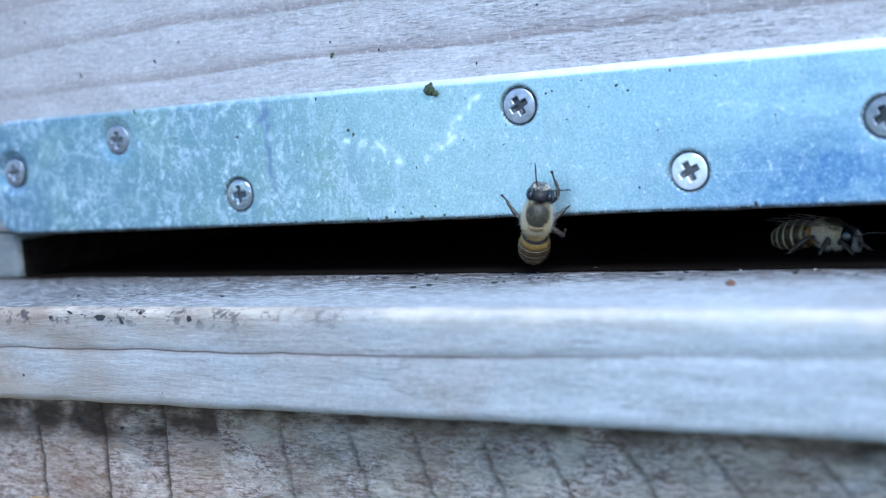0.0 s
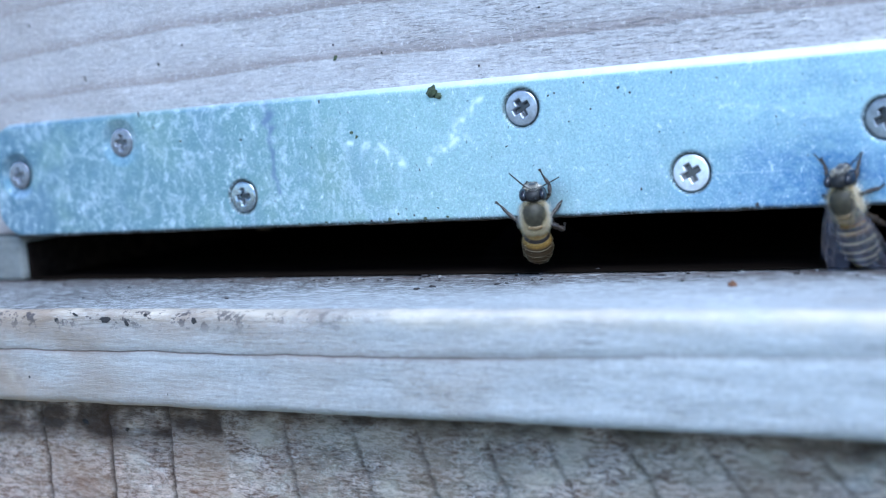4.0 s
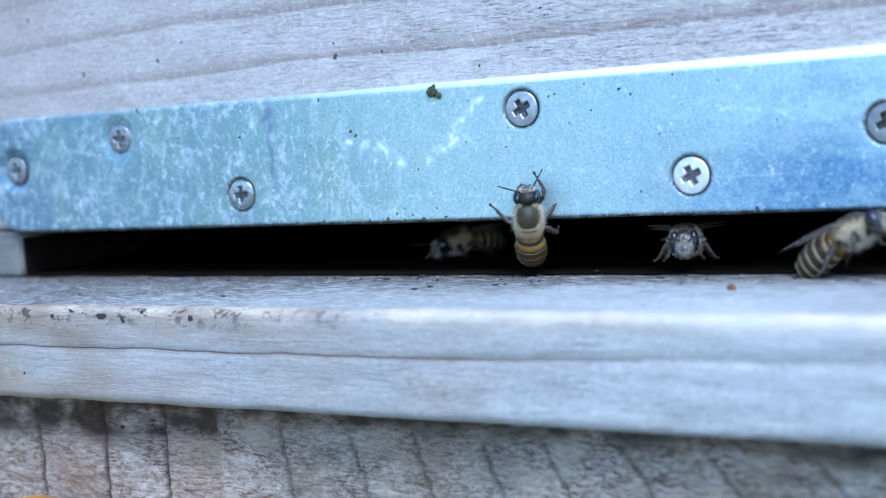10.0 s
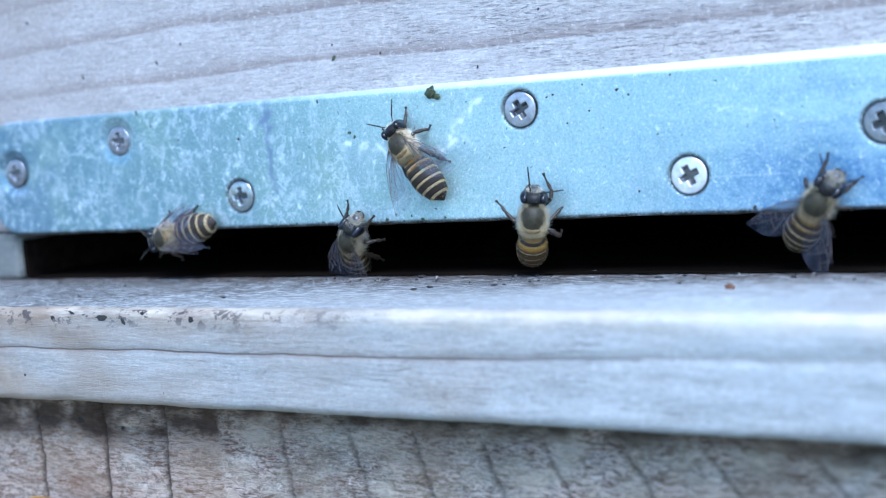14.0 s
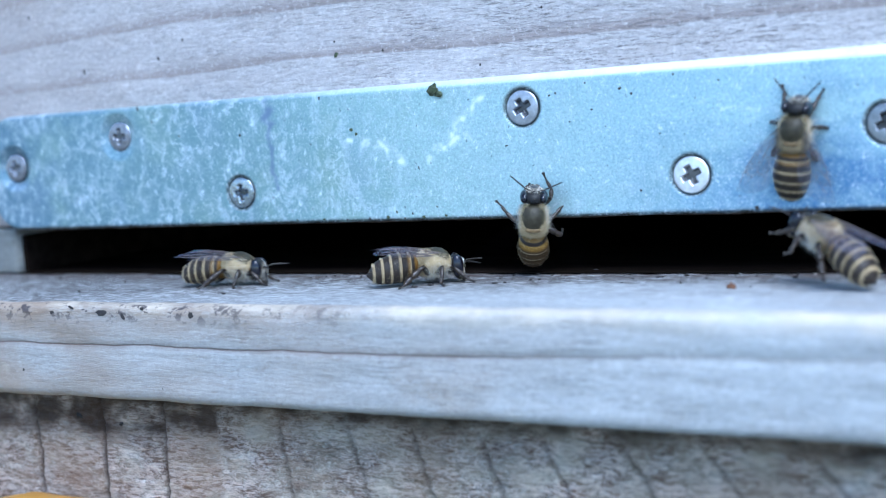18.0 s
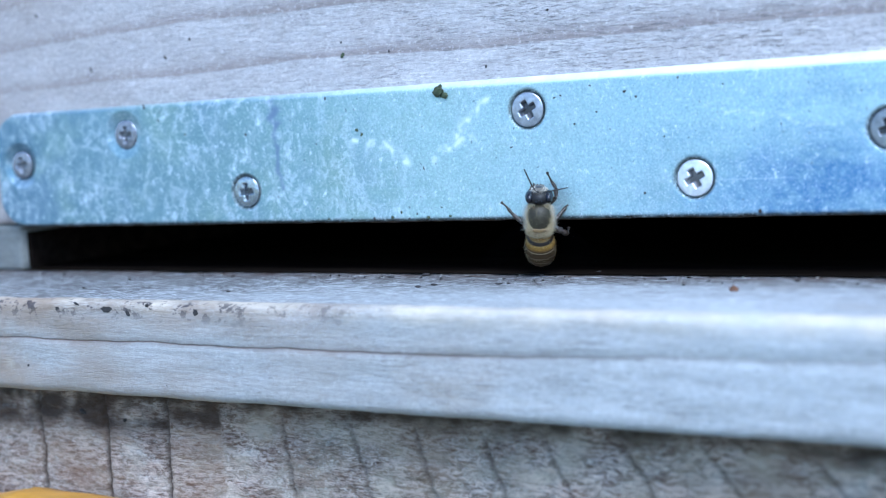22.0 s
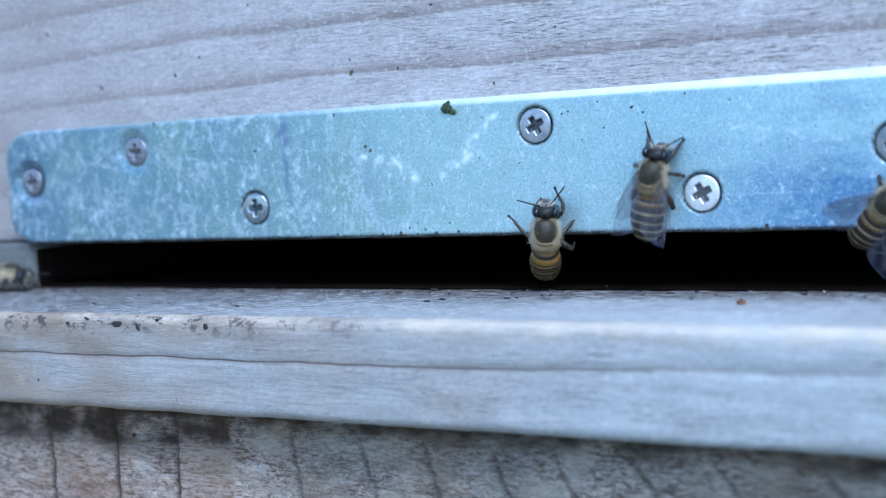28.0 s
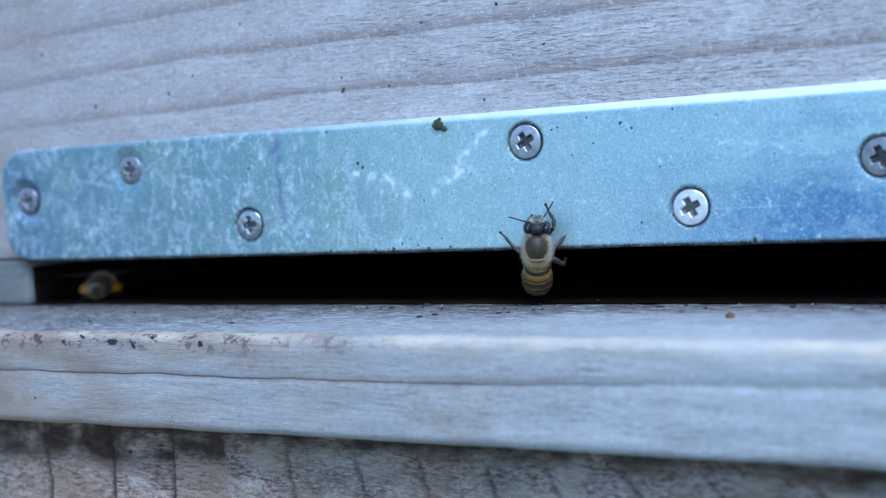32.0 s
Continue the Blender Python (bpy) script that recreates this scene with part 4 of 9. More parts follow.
CREAM, AMBER_C, DARK_C = (0.50, 0.385, 0.21), (0.25, 0.125, 0.017), (0.024, 0.016, 0.010)
BEE = {
    "thorax": pelt_material("bee_thorax", (0.036, 0.030, 0.016), (0.54, 0.42, 0.24)),
    "scutellum": plain("bee_scutellum", (0.17, 0.11, 0.045), 0.4, vary=0.4, scale=2000, bumped=0.00006),
    "head": pelt_material("bee_head", (0.013, 0.012, 0.011), (0.15, 0.135, 0.11)),
    "face": plain("bee_face", (0.05, 0.05, 0.052), 0.2, vary=0.4, scale=2500, bumped=0.00005),
    "eye": plain("bee_eye", (0.006, 0.006, 0.011), 0.2, vary=0.3, scale=5000, bumped=0.00002),
    "leg": plain("bee_leg", (0.022, 0.016, 0.011), 0.38, vary=0.5, scale=2200, bumped=0.00005),
    "shin": plain("bee_shin", (0.034, 0.023, 0.015), 0.32, vary=0.5, scale=2200, bumped=0.00005),
    "hair": hair_material("bee_hair", (0.52, 0.375, 0.17), (0.95, 0.84, 0.58)),
    "leg_hair": hair_material("bee_leg_hair", (0.16, 0.12, 0.07), (0.55, 0.48, 0.34)),
    "pale_hair": hair_material("bee_pale_hair", (0.82, 0.76, 0.62), (0.98, 0.96, 0.90)),
    "skin": plain("bee_under_skin", (0.020, 0.014, 0.010), 0.45, vary=0.4, scale=2500),
    "vein": plain("bee_vein", (0.13, 0.10, 0.085), 0.45, vary=0.3, scale=3000),
    "pollen": plain("pollen", (0.85, 0.33, 0.01), 0.75, vary=0.2, scale=4000, bumped=0.00016),
    "wing": wing_material("bee_wing", 0.09, 0.15),
    "fan_wing": wing_material("bee_fan_wing", 0.0005, 0.0009),
    "amber_first": plate_material("bee_amber_plate", [(0.0, AMBER_C), (0.5, AMBER_C), (0.68, DARK_C), (1.0, DARK_C)]),
    "amber_next": plate_material("bee_half_amber_plate", [(0.0, CREAM), (0.10, CREAM), (0.16, AMBER_C), (0.38, (0.15, 0.08, 0.018)), (0.52, DARK_C), (1.0, DARK_C)]),
    "banded": plate_material("bee_banded_plate", [(0.0, CREAM), (0.22, (0.46, 0.34, 0.18)), (0.36, DARK_C), (1.0, (0.03, 0.02, 0.012))]),
    "tip": plate_material("bee_tip_plate", [(0.0, CREAM), (0.2, (0.40, 0.30, 0.17)), (0.36, DARK_C), (1.0, DARK_C)]),
    "gold_first": plate_material("bee_gold_plate", [(0.0, AMBER_C), (0.40, (0.27, 0.155, 0.03)), (0.52, DARK_C), (0.9, DARK_C), (1.0, (0.2, 0.14, 0.07))]),
    "gold_next": plate_material("bee_gold_brown_plate", [(0.0, (0.42, 0.32, 0.17)), (0.07, (0.36, 0.22, 0.055)), (0.55, (0.25, 0.135, 0.024)), (0.75, (0.11, 0.064, 0.022)), (1.0, (0.07, 0.043, 0.018))], 0.55, 0.15),
    "gold_rear": plate_material("bee_brown_plate", [(0.0, (0.58, 0.47, 0.30)), (0.10, (0.50, 0.39, 0.23)), (0.19, (0.055, 0.034, 0.015)), (1.0, (0.085, 0.052, 0.022))], 0.55, 0.12),
}


def lathe(name, rows, mat, n=20):
    """An organic solid: rows of (y, half width, half height, z of the middle) along y."""
    verts = []
    for y, w, h, zc in rows:
        for k in range(n):
            a = 2 * math.pi * k / n
            verts.append((w * math.cos(a) * MM, y * MM, (zc + h * math.sin(a)) * MM))
    faces = grid_faces(len(rows), n, True)
    faces.append(tuple(range(n)))
    faces.append(tuple(range((len(rows) - 1) * n, len(rows) * n))[::-1])
    me = mesh_of(name, verts, faces, mat)
    bm = bmesh.new()
    bm.from_mesh(me)
    bmesh.ops.recalc_face_normals(bm, faces=bm.faces)
    bm.to_mesh(me)
    bm.free()
    return me


def blob(name, c, r, mat, n=16):
    rows = []
    for k in range(n // 2 + 1):
        a = math.pi * (k / (n // 2)) - math.pi / 2
        s = max(0.02, math.cos(a))
        rows.append((c[1] + r[1] * math.sin(a), r[0] * s, r[2] * s, c[2]))
    me = lathe(name, rows, mat, n)
    for v in me.vertices:
        v.co.x += c[0] * MM
    return me


def tube_data(pts, radii, n=7, base=0):
    pts = [Vector(p) for p in pts]
    verts, pa = [], None
    for k, p in enumerate(pts):
        d = (pts[min(k + 1, len(pts) - 1)] - pts[max(k - 1, 0)]).normalized()
        a = d.orthogonal().normalized() if pa is None else (pa - d * pa.dot(d)).normalized()
        b = d.cross(a)
        pa = a
        for j in range(n):
            w = 2 * math.pi * j / n
            q = p + (a * math.cos(w) + b * math.sin(w)) * radii[k]
            verts.append(tuple(q * MM))
    faces = grid_faces(len(pts), n, True, base)
    faces.append(tuple(base + k for k in range(n))[::-1])
    faces.append(tuple(base + k for k in range((len(pts) - 1) * n, len(pts) * n)))
    return verts, faces


def tube(name, pts, radii, mat, n=7):
    """A jointed limb through the points, in mm."""
    return mesh_of(name, *tube_data(pts, radii, n), mat)


def segment(name, a, b, radii, mat, n=8):
    """One limb joint from a to b in mm, swollen by the radii along it."""
    a, b = Vector(a), Vector(b)
    return tube(name, [a.lerp(b, k / (len(radii) - 1)) for k in range(len(radii))], radii, mat, n)


def strand(verts, faces, p, d, length, thin):
    s = d.orthogonal().normalized() * thin
    b = len(verts)
    verts += [tuple((p - s) * MM), tuple((p + s) * MM), tuple((p + d.cross(s)) * MM), tuple((p + d * length) * MM)]
    faces += [(b, b + 1, b + 3), (b + 1, b + 2, b + 3), (b + 2, b, b + 3)]


def fuzz(name, rows, mat, count, length, rng, bald=None, lean=-0.25, thin=0.012):
    """Fine tapered hairs standing on a lathe body; bald: a bare patch on the back, (middle, half length, half width)."""
    verts, faces = [], []
    for _ in range(count):
        u = rng.uniform(0, len(rows) - 1.001)
        k, f = int(u), u % 1
        y, w, h, zc = [rows[k][i] * (1 - f) + rows[k + 1][i] * f for i in range(4)]
        a = rng.uniform(0, 2 * math.pi)
        nn = Vector((math.cos(a) / max(w, 0.1), 0, math.sin(a) / max(h, 0.1))).normalized()
        size = length * rng.uniform(0.5, 1.2)
        if bald and nn.z > 0:
            r2 = ((y - bald[0]) / bald[1]) ** 2 + (nn.x / bald[2]) ** 2
            if r2 < rng.uniform(0.75, 1.05):
                if rng.random() > 0.06:
                    continue
                size *= 0.25
            elif r2 < 1.6:
                size *= 0.6
        p = Vector((w * math.cos(a), y, zc + h * math.sin(a)))
        d = (nn + Vector((rng.gauss(0, 0.35), rng.gauss(lean, 0.35), rng.gauss(0, 0.35)))).normalized()
        strand(verts, faces, p, d, size, thin)
    return mesh_of(name, verts, faces, mat)


def bristles(name, joints, count, length, rng):
    """Short hairs along the joints of a leg, (from, to, radius) in mm."""
    verts, faces = [], []
    for a, b, r in joints:
        a, b = Vector(a), Vector(b)
        ax = (b - a).normalized()
        for _ in range(count):
            side = ax.cross(Vector((rng.gauss(0, 1), rng.gauss(0, 1), rng.gauss(0, 1)))).normalized()
            strand(verts, faces, a.lerp(b, rng.uniform(0.05, 0.95)) + side * r * 0.85, (side + ax * rng.uniform(0.3, 1.0)).normalized(), length * rng.uniform(0.6, 1.2), 0.012)
    return mesh_of(name, verts, faces, BEE["leg_hair"])


def wing_edge(u):
    """Leading and trailing edge of a wing at the share u of its length, in shares of its width."""
    lead = 0.20 * math.sin(math.pi * min(1.0, u) ** 0.75)
    trail = -0.80 * max(0.0, math.sin(math.pi * min(1.0, u) ** 1.55)) ** 0.7 - 0.05 * (1 - u)
    return lead, trail


def wing_mesh(name, length, width, side, mat):
    """A thin wing reaching back from its root, gently cambered; side +1 or -1."""
    nu, nv, verts = 22, 7, []
    for z in (0.01, -0.01):
        for i in range(nu):
            u = i / (nu - 1)
            a, b = wing_edge(u)
            for j in range(nv):
                v = a + (b - a) * j / (nv - 1)
                verts.append((side * v * width * MM, -u * length * MM, (z + 0.14 * math.sin(u * 3) + 0.10 * math.cos(v * 5) * u) * MM))
    top = grid_faces(nu, nv)
    low = [tuple(k + nu * nv for k in f[::-1]) for f in top]
    rim = [i * nv for i in range(nu)] + [(nu - 1) * nv + j for j in range(1, nv)] + [i * nv + nv - 1 for i in range(nu - 2, -1, -1)] + list(range(nv - 2, 0, -1))
    m = len(rim)
    wall = [(rim[k], rim[k] + nu * nv, rim[(k + 1) % m] + nu * nv, rim[(k + 1) % m]) for k in range(m)]
    return mesh_of(name, verts, top + low + wall, mat)


VEINS = [[(0.0, 0.0, 0), (0.3, 1, 0.02), (0.6, 1, 0.02), (0.9, 1, 0.04)], [(0.0, 0.0, 0.05), (0.3, 1, 0.14), (0.55, 1, 0.15), (0.72, 1, 0.03)], [(0.02, 0, 0.3), (0.35, 1, 0.38), (0.6, 1, 0.4), (0.86, 1, 0.32)],
         [(0.03, 0, 0.5), (0.3, 1, 0.62), (0.5, 1, 0.68), (0.68, 1, 0.8)], [(0.05, 0, 0.8), (0.25, 1, 0.88), (0.42, 1, 0.97)], [(0.55, 1, 0.15), (0.6, 1, 0.4)], [(0.38, 1, 0.38), (0.44, 1, 0.66)], [(0.7, 1, 0.05), (0.76, 1, 0.36)], [(0.62, 1, 0.4), (0.64, 1, 0.76)], [(0.22, 1, 0.35), (0.25, 1, 0.6)]]


def vein_mesh(length, width, side):
    """The dark veins on a wing, standing a little proud of its skin."""
    verts, faces = [], []
    for line in VEINS:
        pts = []
        for u, _, f in line:
            a, b = wing_edge(u)
            v = a + (b - a) * f
            pts.append((side * v * width, -u * length, 0.02 + 0.14 * math.sin(u * 3) + 0.10 * math.cos(v * 5) * u))
        vv, ff = tube_data(pts, [0.03 - 0.012 * k / len(pts) for k in range(len(pts))], 4, len(verts))
        verts += vv
        faces += ff
    return mesh_of("venation", verts, faces, BEE["vein"])


THORAX = [(-1.75, 0.5, 0.5, 2.1), (-1.6, 0.95, 0.9, 2.15), (-1.15, 1.3, 1.25, 2.25), (-0.5, 1.36, 1.42, 2.33), (0.1, 1.38, 1.45, 2.35), (0.7, 1.30, 1.34, 2.3), (1.25, 1.08, 1.05, 2.2), (1.6, 0.6, 0.6, 2.1)]
HEAD = [(1.5, 0.5, 0.5, 2.0), (1.64, 0.98, 0.95, 1.8), (1.85, 1.22, 1.28, 1.65), (2.2, 1.26, 1.42, 1.55), (2.5, 1.14, 1.32, 1.45), (2.75, 0.86, 1.02, 1.35), (2.9, 0.4, 0.5, 1.25)]
PLATES = (0.02, 0.16, 0.34, 0.52, 0.68, 0.84, 1.0)


def girth_at(u, girth):
    r = girth * (math.sin(math.pi * (0.13 + 0.77 * u)) ** 0.6) * (1 - 0.22 * u ** 3)
    if u > 0.82:
        r *= 1 - 0.9 * ((u - 0.82) / 0.18) ** 1.8
    if u < 0.08:
        r *= 0.5 + 0.5 * u / 0.08
    return r


def abdomen_row(u, droop, girth, length, grow=0.0):
    """A section of the abdomen, which bends down by droop mm towards the tip."""
    r = max(0.05, girth_at(u, girth) + grow)
    return (-0.15 - length * u, r, r * 0.9, -0.05 - droop * u * u)


def shaped_head():
    me = lathe("head", HEAD, BEE["head"], 26)
    for v in me.vertices:
        low = max(0.0, (1.5 * MM - v.co.z) / (1.4 * MM))
        v.co.x *= 1 - 0.42 * low
        v.co.y += 0.0003 * low
    return paint(me, "pelt", [max(0.0, min(1.0, (v.co.y / MM - 2.2) / 0.4) * min(1.0, max(0.0, (2.0 - v.co.z / MM) / 0.3))) for v in me.vertices])


def build_abdomen(bee, droop, bend, golden, hairy, rng):
    girth, length = (1.62, 5.0) if golden else (1.72, 5.6)
    skin = [abdomen_row(k / 24, droop, girth * 0.95, length) for k in range(25)]
    abdomen = part("abdomen", lathe("abdomen", skin, BEE["skin"], 24), bee, "banded golden brown abdomen" if golden else "banded dark and cream abdomen", pose(0, -1.6 * MM, 2.1 * MM, bend))
    kinds = ("gold_first", "gold_next", "gold_rear", "gold_rear", "gold_rear", "gold_rear") if golden else ("amber_first", "amber_next", "banded", "banded", "banded", "tip")
    names = {"amber_first": "amber plate with a dark hind edge", "amber_next": "dark plate with an amber front", "banded": "dark plate with a cream hair band", "tip": "dark pointed end plate",
             "gold_first": "golden plate with a dark hind edge", "gold_next": "golden plate fading to brown", "gold_rear": "brown plate with a thin pale line"}
    for k, kind in enumerate(kinds):
        a, b, steps = PLATES[k], PLATES[k + 1], 8
        rows = [abdomen_row(a + (b - a) * j / steps, droop, girth, length, 0.015 + 0.055 * (j / steps) * (k < 5)) for j in range(steps + 1)]
        rows.append(abdomen_row(b, droop, girth, length, -0.06))
        me = lathe("plate", rows, BEE[kind], 30)
        paint(me, "along", [min(1.0, j / steps) for j in range(steps + 2) for _ in range(30)])
        part("plate", me, abdomen, names[kind])
        if k:
            front = [abdomen_row(a + (b - a) * j / 12, droop, girth, length, 0.02) for j in range(1, 4)]
            part("hair_band", fuzz("hair_band", front, BEE["hair"], int((60 if golden else 420) * hairy), 0.22, rng, None, -1.1, 0.008), abdomen, "thin band of cream hair")
    rows = [abdomen_row(u / 20, droop, girth, length, 0.03) for u in range(1, 20)]
    part("fur", fuzz("fur", rows, BEE["hair"], int((1100 if golden else 700) * hairy), 0.40 if golden else 0.34, rng, (-2.6, 3.0, 0.8), -0.8, 0.006), abdomen, "short cream hair")


STAND = {"foreleg": [(0.5, 1.0, 1.2), (1.25, 1.75, 1.65), (1.5, 2.65, 0.75), (1.65, 3.15, 0.30), (1.95, 3.75, 0.06)],
         "midleg": [(0.6, 0.0, 1.1), (1.75, 0.45, 1.85), (2.45, 0.25, 0.75), (2.75, 0.05, 0.28), (3.2, 0.35, 0.06)],
         "hindleg": [(0.6, -0.9, 1.1), (1.5, -1.5, 2.0), (2.05, -2.85, 1.05), (2.3, -3.65, 0.35), (2.7, -4.3, 0.06)]}
CLING = {("foreleg", 1): [(0.6, 1.0, 1.2), (1.75, 1.9, 1.35), (1.75, 2.75, 0.9), (1.25, 3.5, 0.6), (0.85, 4.35, 0.35)],
         ("foreleg", -1): [(-0.5, 1.0, 1.1), (-1.0, 1.9, 0.9), (-0.9, 2.6, 0.5), (-0.6, 2.9, 0.3), (-0.5, 3.1, 0.2)],
         ("midleg", 1): [(0.7, 0.0, 1.1), (1.7, -0.4, 1.5), (2.3, 0.1, 0.9), (2.75, 0.6, 0.5), (3.2, 0.85, 0.2)],
         ("midleg", -1): [(-0.7, 0.0, 1.1), (-1.9, -0.7, 1.5), (-2.9, 0.15, 0.9), (-3.35, 0.65, 0.5), (-4.0, 1.15, 0.2)],
         ("hindleg", 1): [(0.6, -0.9, 1.1), (1.5, -1.3, 1.5), (2.3, -1.9, 1.2), (2.9, -2.3, 0.9), (3.0, -1.6, 0.6)],
         ("hindleg", -1): [(-0.6, -0.9, 1.0), (-1.2, -1.5, 0.9), (-1.3, -2.4, 0.5), (-1.2, -3.0, 0.2), (-1.1, -3.5, 0.0)]}


def build_legs(bee, golden, pollen, rng):
    for s in (-1, 1):
        for nm in ("foreleg", "midleg", "hindleg"):
            coxa, knee, ankle, heel, toe = CLING[(nm, s)] if golden else [(s * x, y, z) for x, y, z in STAND[nm]]
            hind = nm == "hindleg"
            leg = part("leg", segment("leg", coxa, knee, [0.26, 0.34, 0.33, 0.27, 0.19], BEE["leg"]), bee, "thin dark hairy leg")
            part("shin", segment("shin", knee, ankle, [0.15, 0.23, 0.31, 0.38, 0.26] if hind else [0.14, 0.20, 0.24, 0.23, 0.16], BEE["shin"]), leg, "glossy brown shin")
            part("heel", segment("heel", ankle, heel, [0.18, 0.33, 0.31, 0.17] if hind else [0.14, 0.20, 0.18, 0.12], BEE["shin"]), leg, "brown heel joint")
            part("foot", segment("foot", heel, toe, [0.09, 0.12, 0.08, 0.12, 0.08, 0.12, 0.11, 0.19, 0.12], BEE["leg"], 6), leg, "dark jointed foot with claws")
            part("bristle", bristles("bristle", [(coxa, knee, 0.26), (knee, ankle, 0.2), (ankle, heel, 0.16)], 20, 0.2, rng), leg, "pale leg hair")
            if pollen and hind:
                mid = Vector(knee).lerp(Vector(ankle), 0.6)
                part("pollen_load", blob("pollen_load", (mid.x + s * 0.2, mid.y - 0.1, mid.z), (0.75, 1.0, 0.8), BEE["pollen"], 14), leg, "orange pollen load")


def antenna_pose(s, angle):
    return pose(s * 0.28 * MM, 2.78 * MM, 1.75 * MM, 8, 0, -s * angle)


def bee_model(label, pollen=False, spread=18, droop=0.7, bend=0, hairy=1.0, seed=1, golden=False, fanning=False):
    rng = random.Random(seed)
    bee = tagged(new("honey_bee"), label, "bee", "bees at the entrance")
    thorax = part("thorax", lathe("thorax", THORAX, BEE["thorax"], 26), bee, "dark olive thorax with cream fur")
    paint(thorax.data, "pelt", [max(((v.co.y / MM - 0.5) / 1.5) ** 2 + (v.co.x / 1.30 / MM) ** 2 - 0.42, 1.0 if v.co.z < 2.4 * MM else 0.0) for v in thorax.data.vertices])
    side_hair = [(y, w * 0.97, h * 0.97, z) for y, w, h, z in THORAX]
    part("fur", fuzz("fur", side_hair, BEE["hair"], int(8500 * hairy), 0.56, rng, (0.55, 1.45, 0.88), -0.3, 0.009), thorax, "dense cream fur")
    flank = [(y, w * 1.0, h * 0.9, z - 0.25) for y, w, h, z in THORAX[2:7]]
    part("flank_fur", fuzz("flank_fur", flank, BEE["pale_hair"], int(2600 * hairy), 0.86, rng, (0.2, 2.4, 0.86), -0.1, 0.009), thorax, "long pale fur on the flanks")
    part("waist_fur", fuzz("waist_fur", [(y, w * 1.0, h * 1.0, z) for y, w, h, z in THORAX[0:3]], BEE["hair"], 1300, 0.62, rng, None, -1.0, 0.010), thorax, "long cream fur over the waist")
    part("scutellum", blob("scutellum", (0, -0.92, 3.42), (0.80, 0.34, 0.30), BEE["scutellum"], 16), thorax, "shiny tan plate behind the thorax")
    head = part("head", shaped_head(), bee, "dark head with pale face hair")
    part("face", blob("face", (0, 2.72, 0.95), (0.62, 0.34, 0.62), BEE["face"], 14), head, "grey shiny face plate")
    part("fur", fuzz("fur", HEAD[3:], BEE["hair"], 380, 0.20, rng, (2.0, 0.7, 1.2), lean=0.8, thin=0.009), head, "pale face hair")
    part("tuft", fuzz("tuft", [(2.68, 0.80, 1.05, 1.4), (2.84, 0.66, 0.9, 1.4), (2.94, 0.42, 0.7, 1.35)], BEE["pale_hair"], 300, 0.30, rng, None, 0.7, 0.009), head, "pale tuft of hair on the brow")
    part("nape_fur", fuzz("nape_fur", [(1.5, 0.7, 0.7, 2.0), (1.62, 1.0, 0.95, 1.85), (1.75, 1.15, 1.1, 1.75)], BEE["pale_hair"], 320, 0.30, rng, (1.6, 0.4, 0.6), 0.0, 0.009), head, "pale hair behind the eyes")
    for s in (-1, 1):
        part("eye", blob("eye", (s * 0.96, 2.16, 1.80), (0.49, 0.64, 1.16), BEE["eye"], 22), head, "glossy black compound eye")
        part("mandible", tube("mandible", [(s * 0.5, 2.65, 0.5), (s * 0.45, 2.8, 0.2), (s * 0.12, 2.9, 0.0)], [0.16, 0.14, 0.07], BEE["leg"], 6), head, "dark mandible")
        part("antenna", tube("antenna", [(0, 0, 0), (s * 0.04, 0.35, 0.14), (s * 0.06, 0.85, 0.26), (s * 0.02, 1.0, 0.26), (-s * 0.05, 1.9, 0.1), (-s * 0.12, 2.75, -0.1)], [0.07, 0.06, 0.06, 0.085, 0.08, 0.06], BEE["leg"], 6), head, "thin dark antenna", antenna_pose(s, 42 + rng.uniform(-18, 22)))
    for k in range(3):
        part("ocellus", blob("ocellus", ((k - 1) * 0.28, 2.0 + 0.12 * (k == 1), 2.98), (0.1, 0.1, 0.08), BEE["eye"], 8), head, "tiny glossy simple eye")
    build_abdomen(bee, droop, bend, golden, hairy, rng)
    build_legs(bee, golden, pollen, rng)
    for s in (-1, 1):
        for nm, ln, wd, yy, zz, extra in (("forewing", 7.4, 2.9, 0.5, 3.25, 0), ("hindwing", 5.2, 2.1, -0.3, 3.0, 10)):
            wing = part(nm, wing_mesh(nm, ln, wd, s, BEE["fan_wing" if fanning else "wing"]), bee, "clear veined wing", pose(s * 1.15 * MM, yy * MM, zz * MM, -3 if spread < 20 else -4, s * (16 if spread < 20 else 6), s * (spread + extra)))
            if not fanning:
                part("venation", vein_mesh(ln, wd, s), wing, "fine brown wing veins")
    return bee


def stance(x, y, z, fwd, up):
    """A bee's pose: its middle in mm, the way its head points, the way its back faces."""
    f, u = Vector(fwd).normalized(), Vector(up)
    s = f.cross(u).normalized()
    u = s.cross(f)
    return Matrix(((s.x, f.x, u.x, x * MM), (s.y, f.y, u.y, y * MM), (s.z, f.z, u.z, z * MM), (0, 0, 0, 1)))


guard = bee_model("honey bee clinging head up to the strip's lower edge", seed=3, spread=62, bend=26, droop=0.2, golden=True, fanning=True)
MODELS = {
    "w": bee_model("honey bee with folded clear wings at the hive entrance", seed=5, spread=12),
    "s": bee_model("honey bee with spread wings climbing the metal strip", seed=7, spread=28),
    "o": bee_model("honey bee with wide open wings on the metal strip", seed=11, spread=56),
    "p": bee_model("honey bee carrying orange pollen loads on its hind legs", pollen=True, seed=9, spread=35),
}


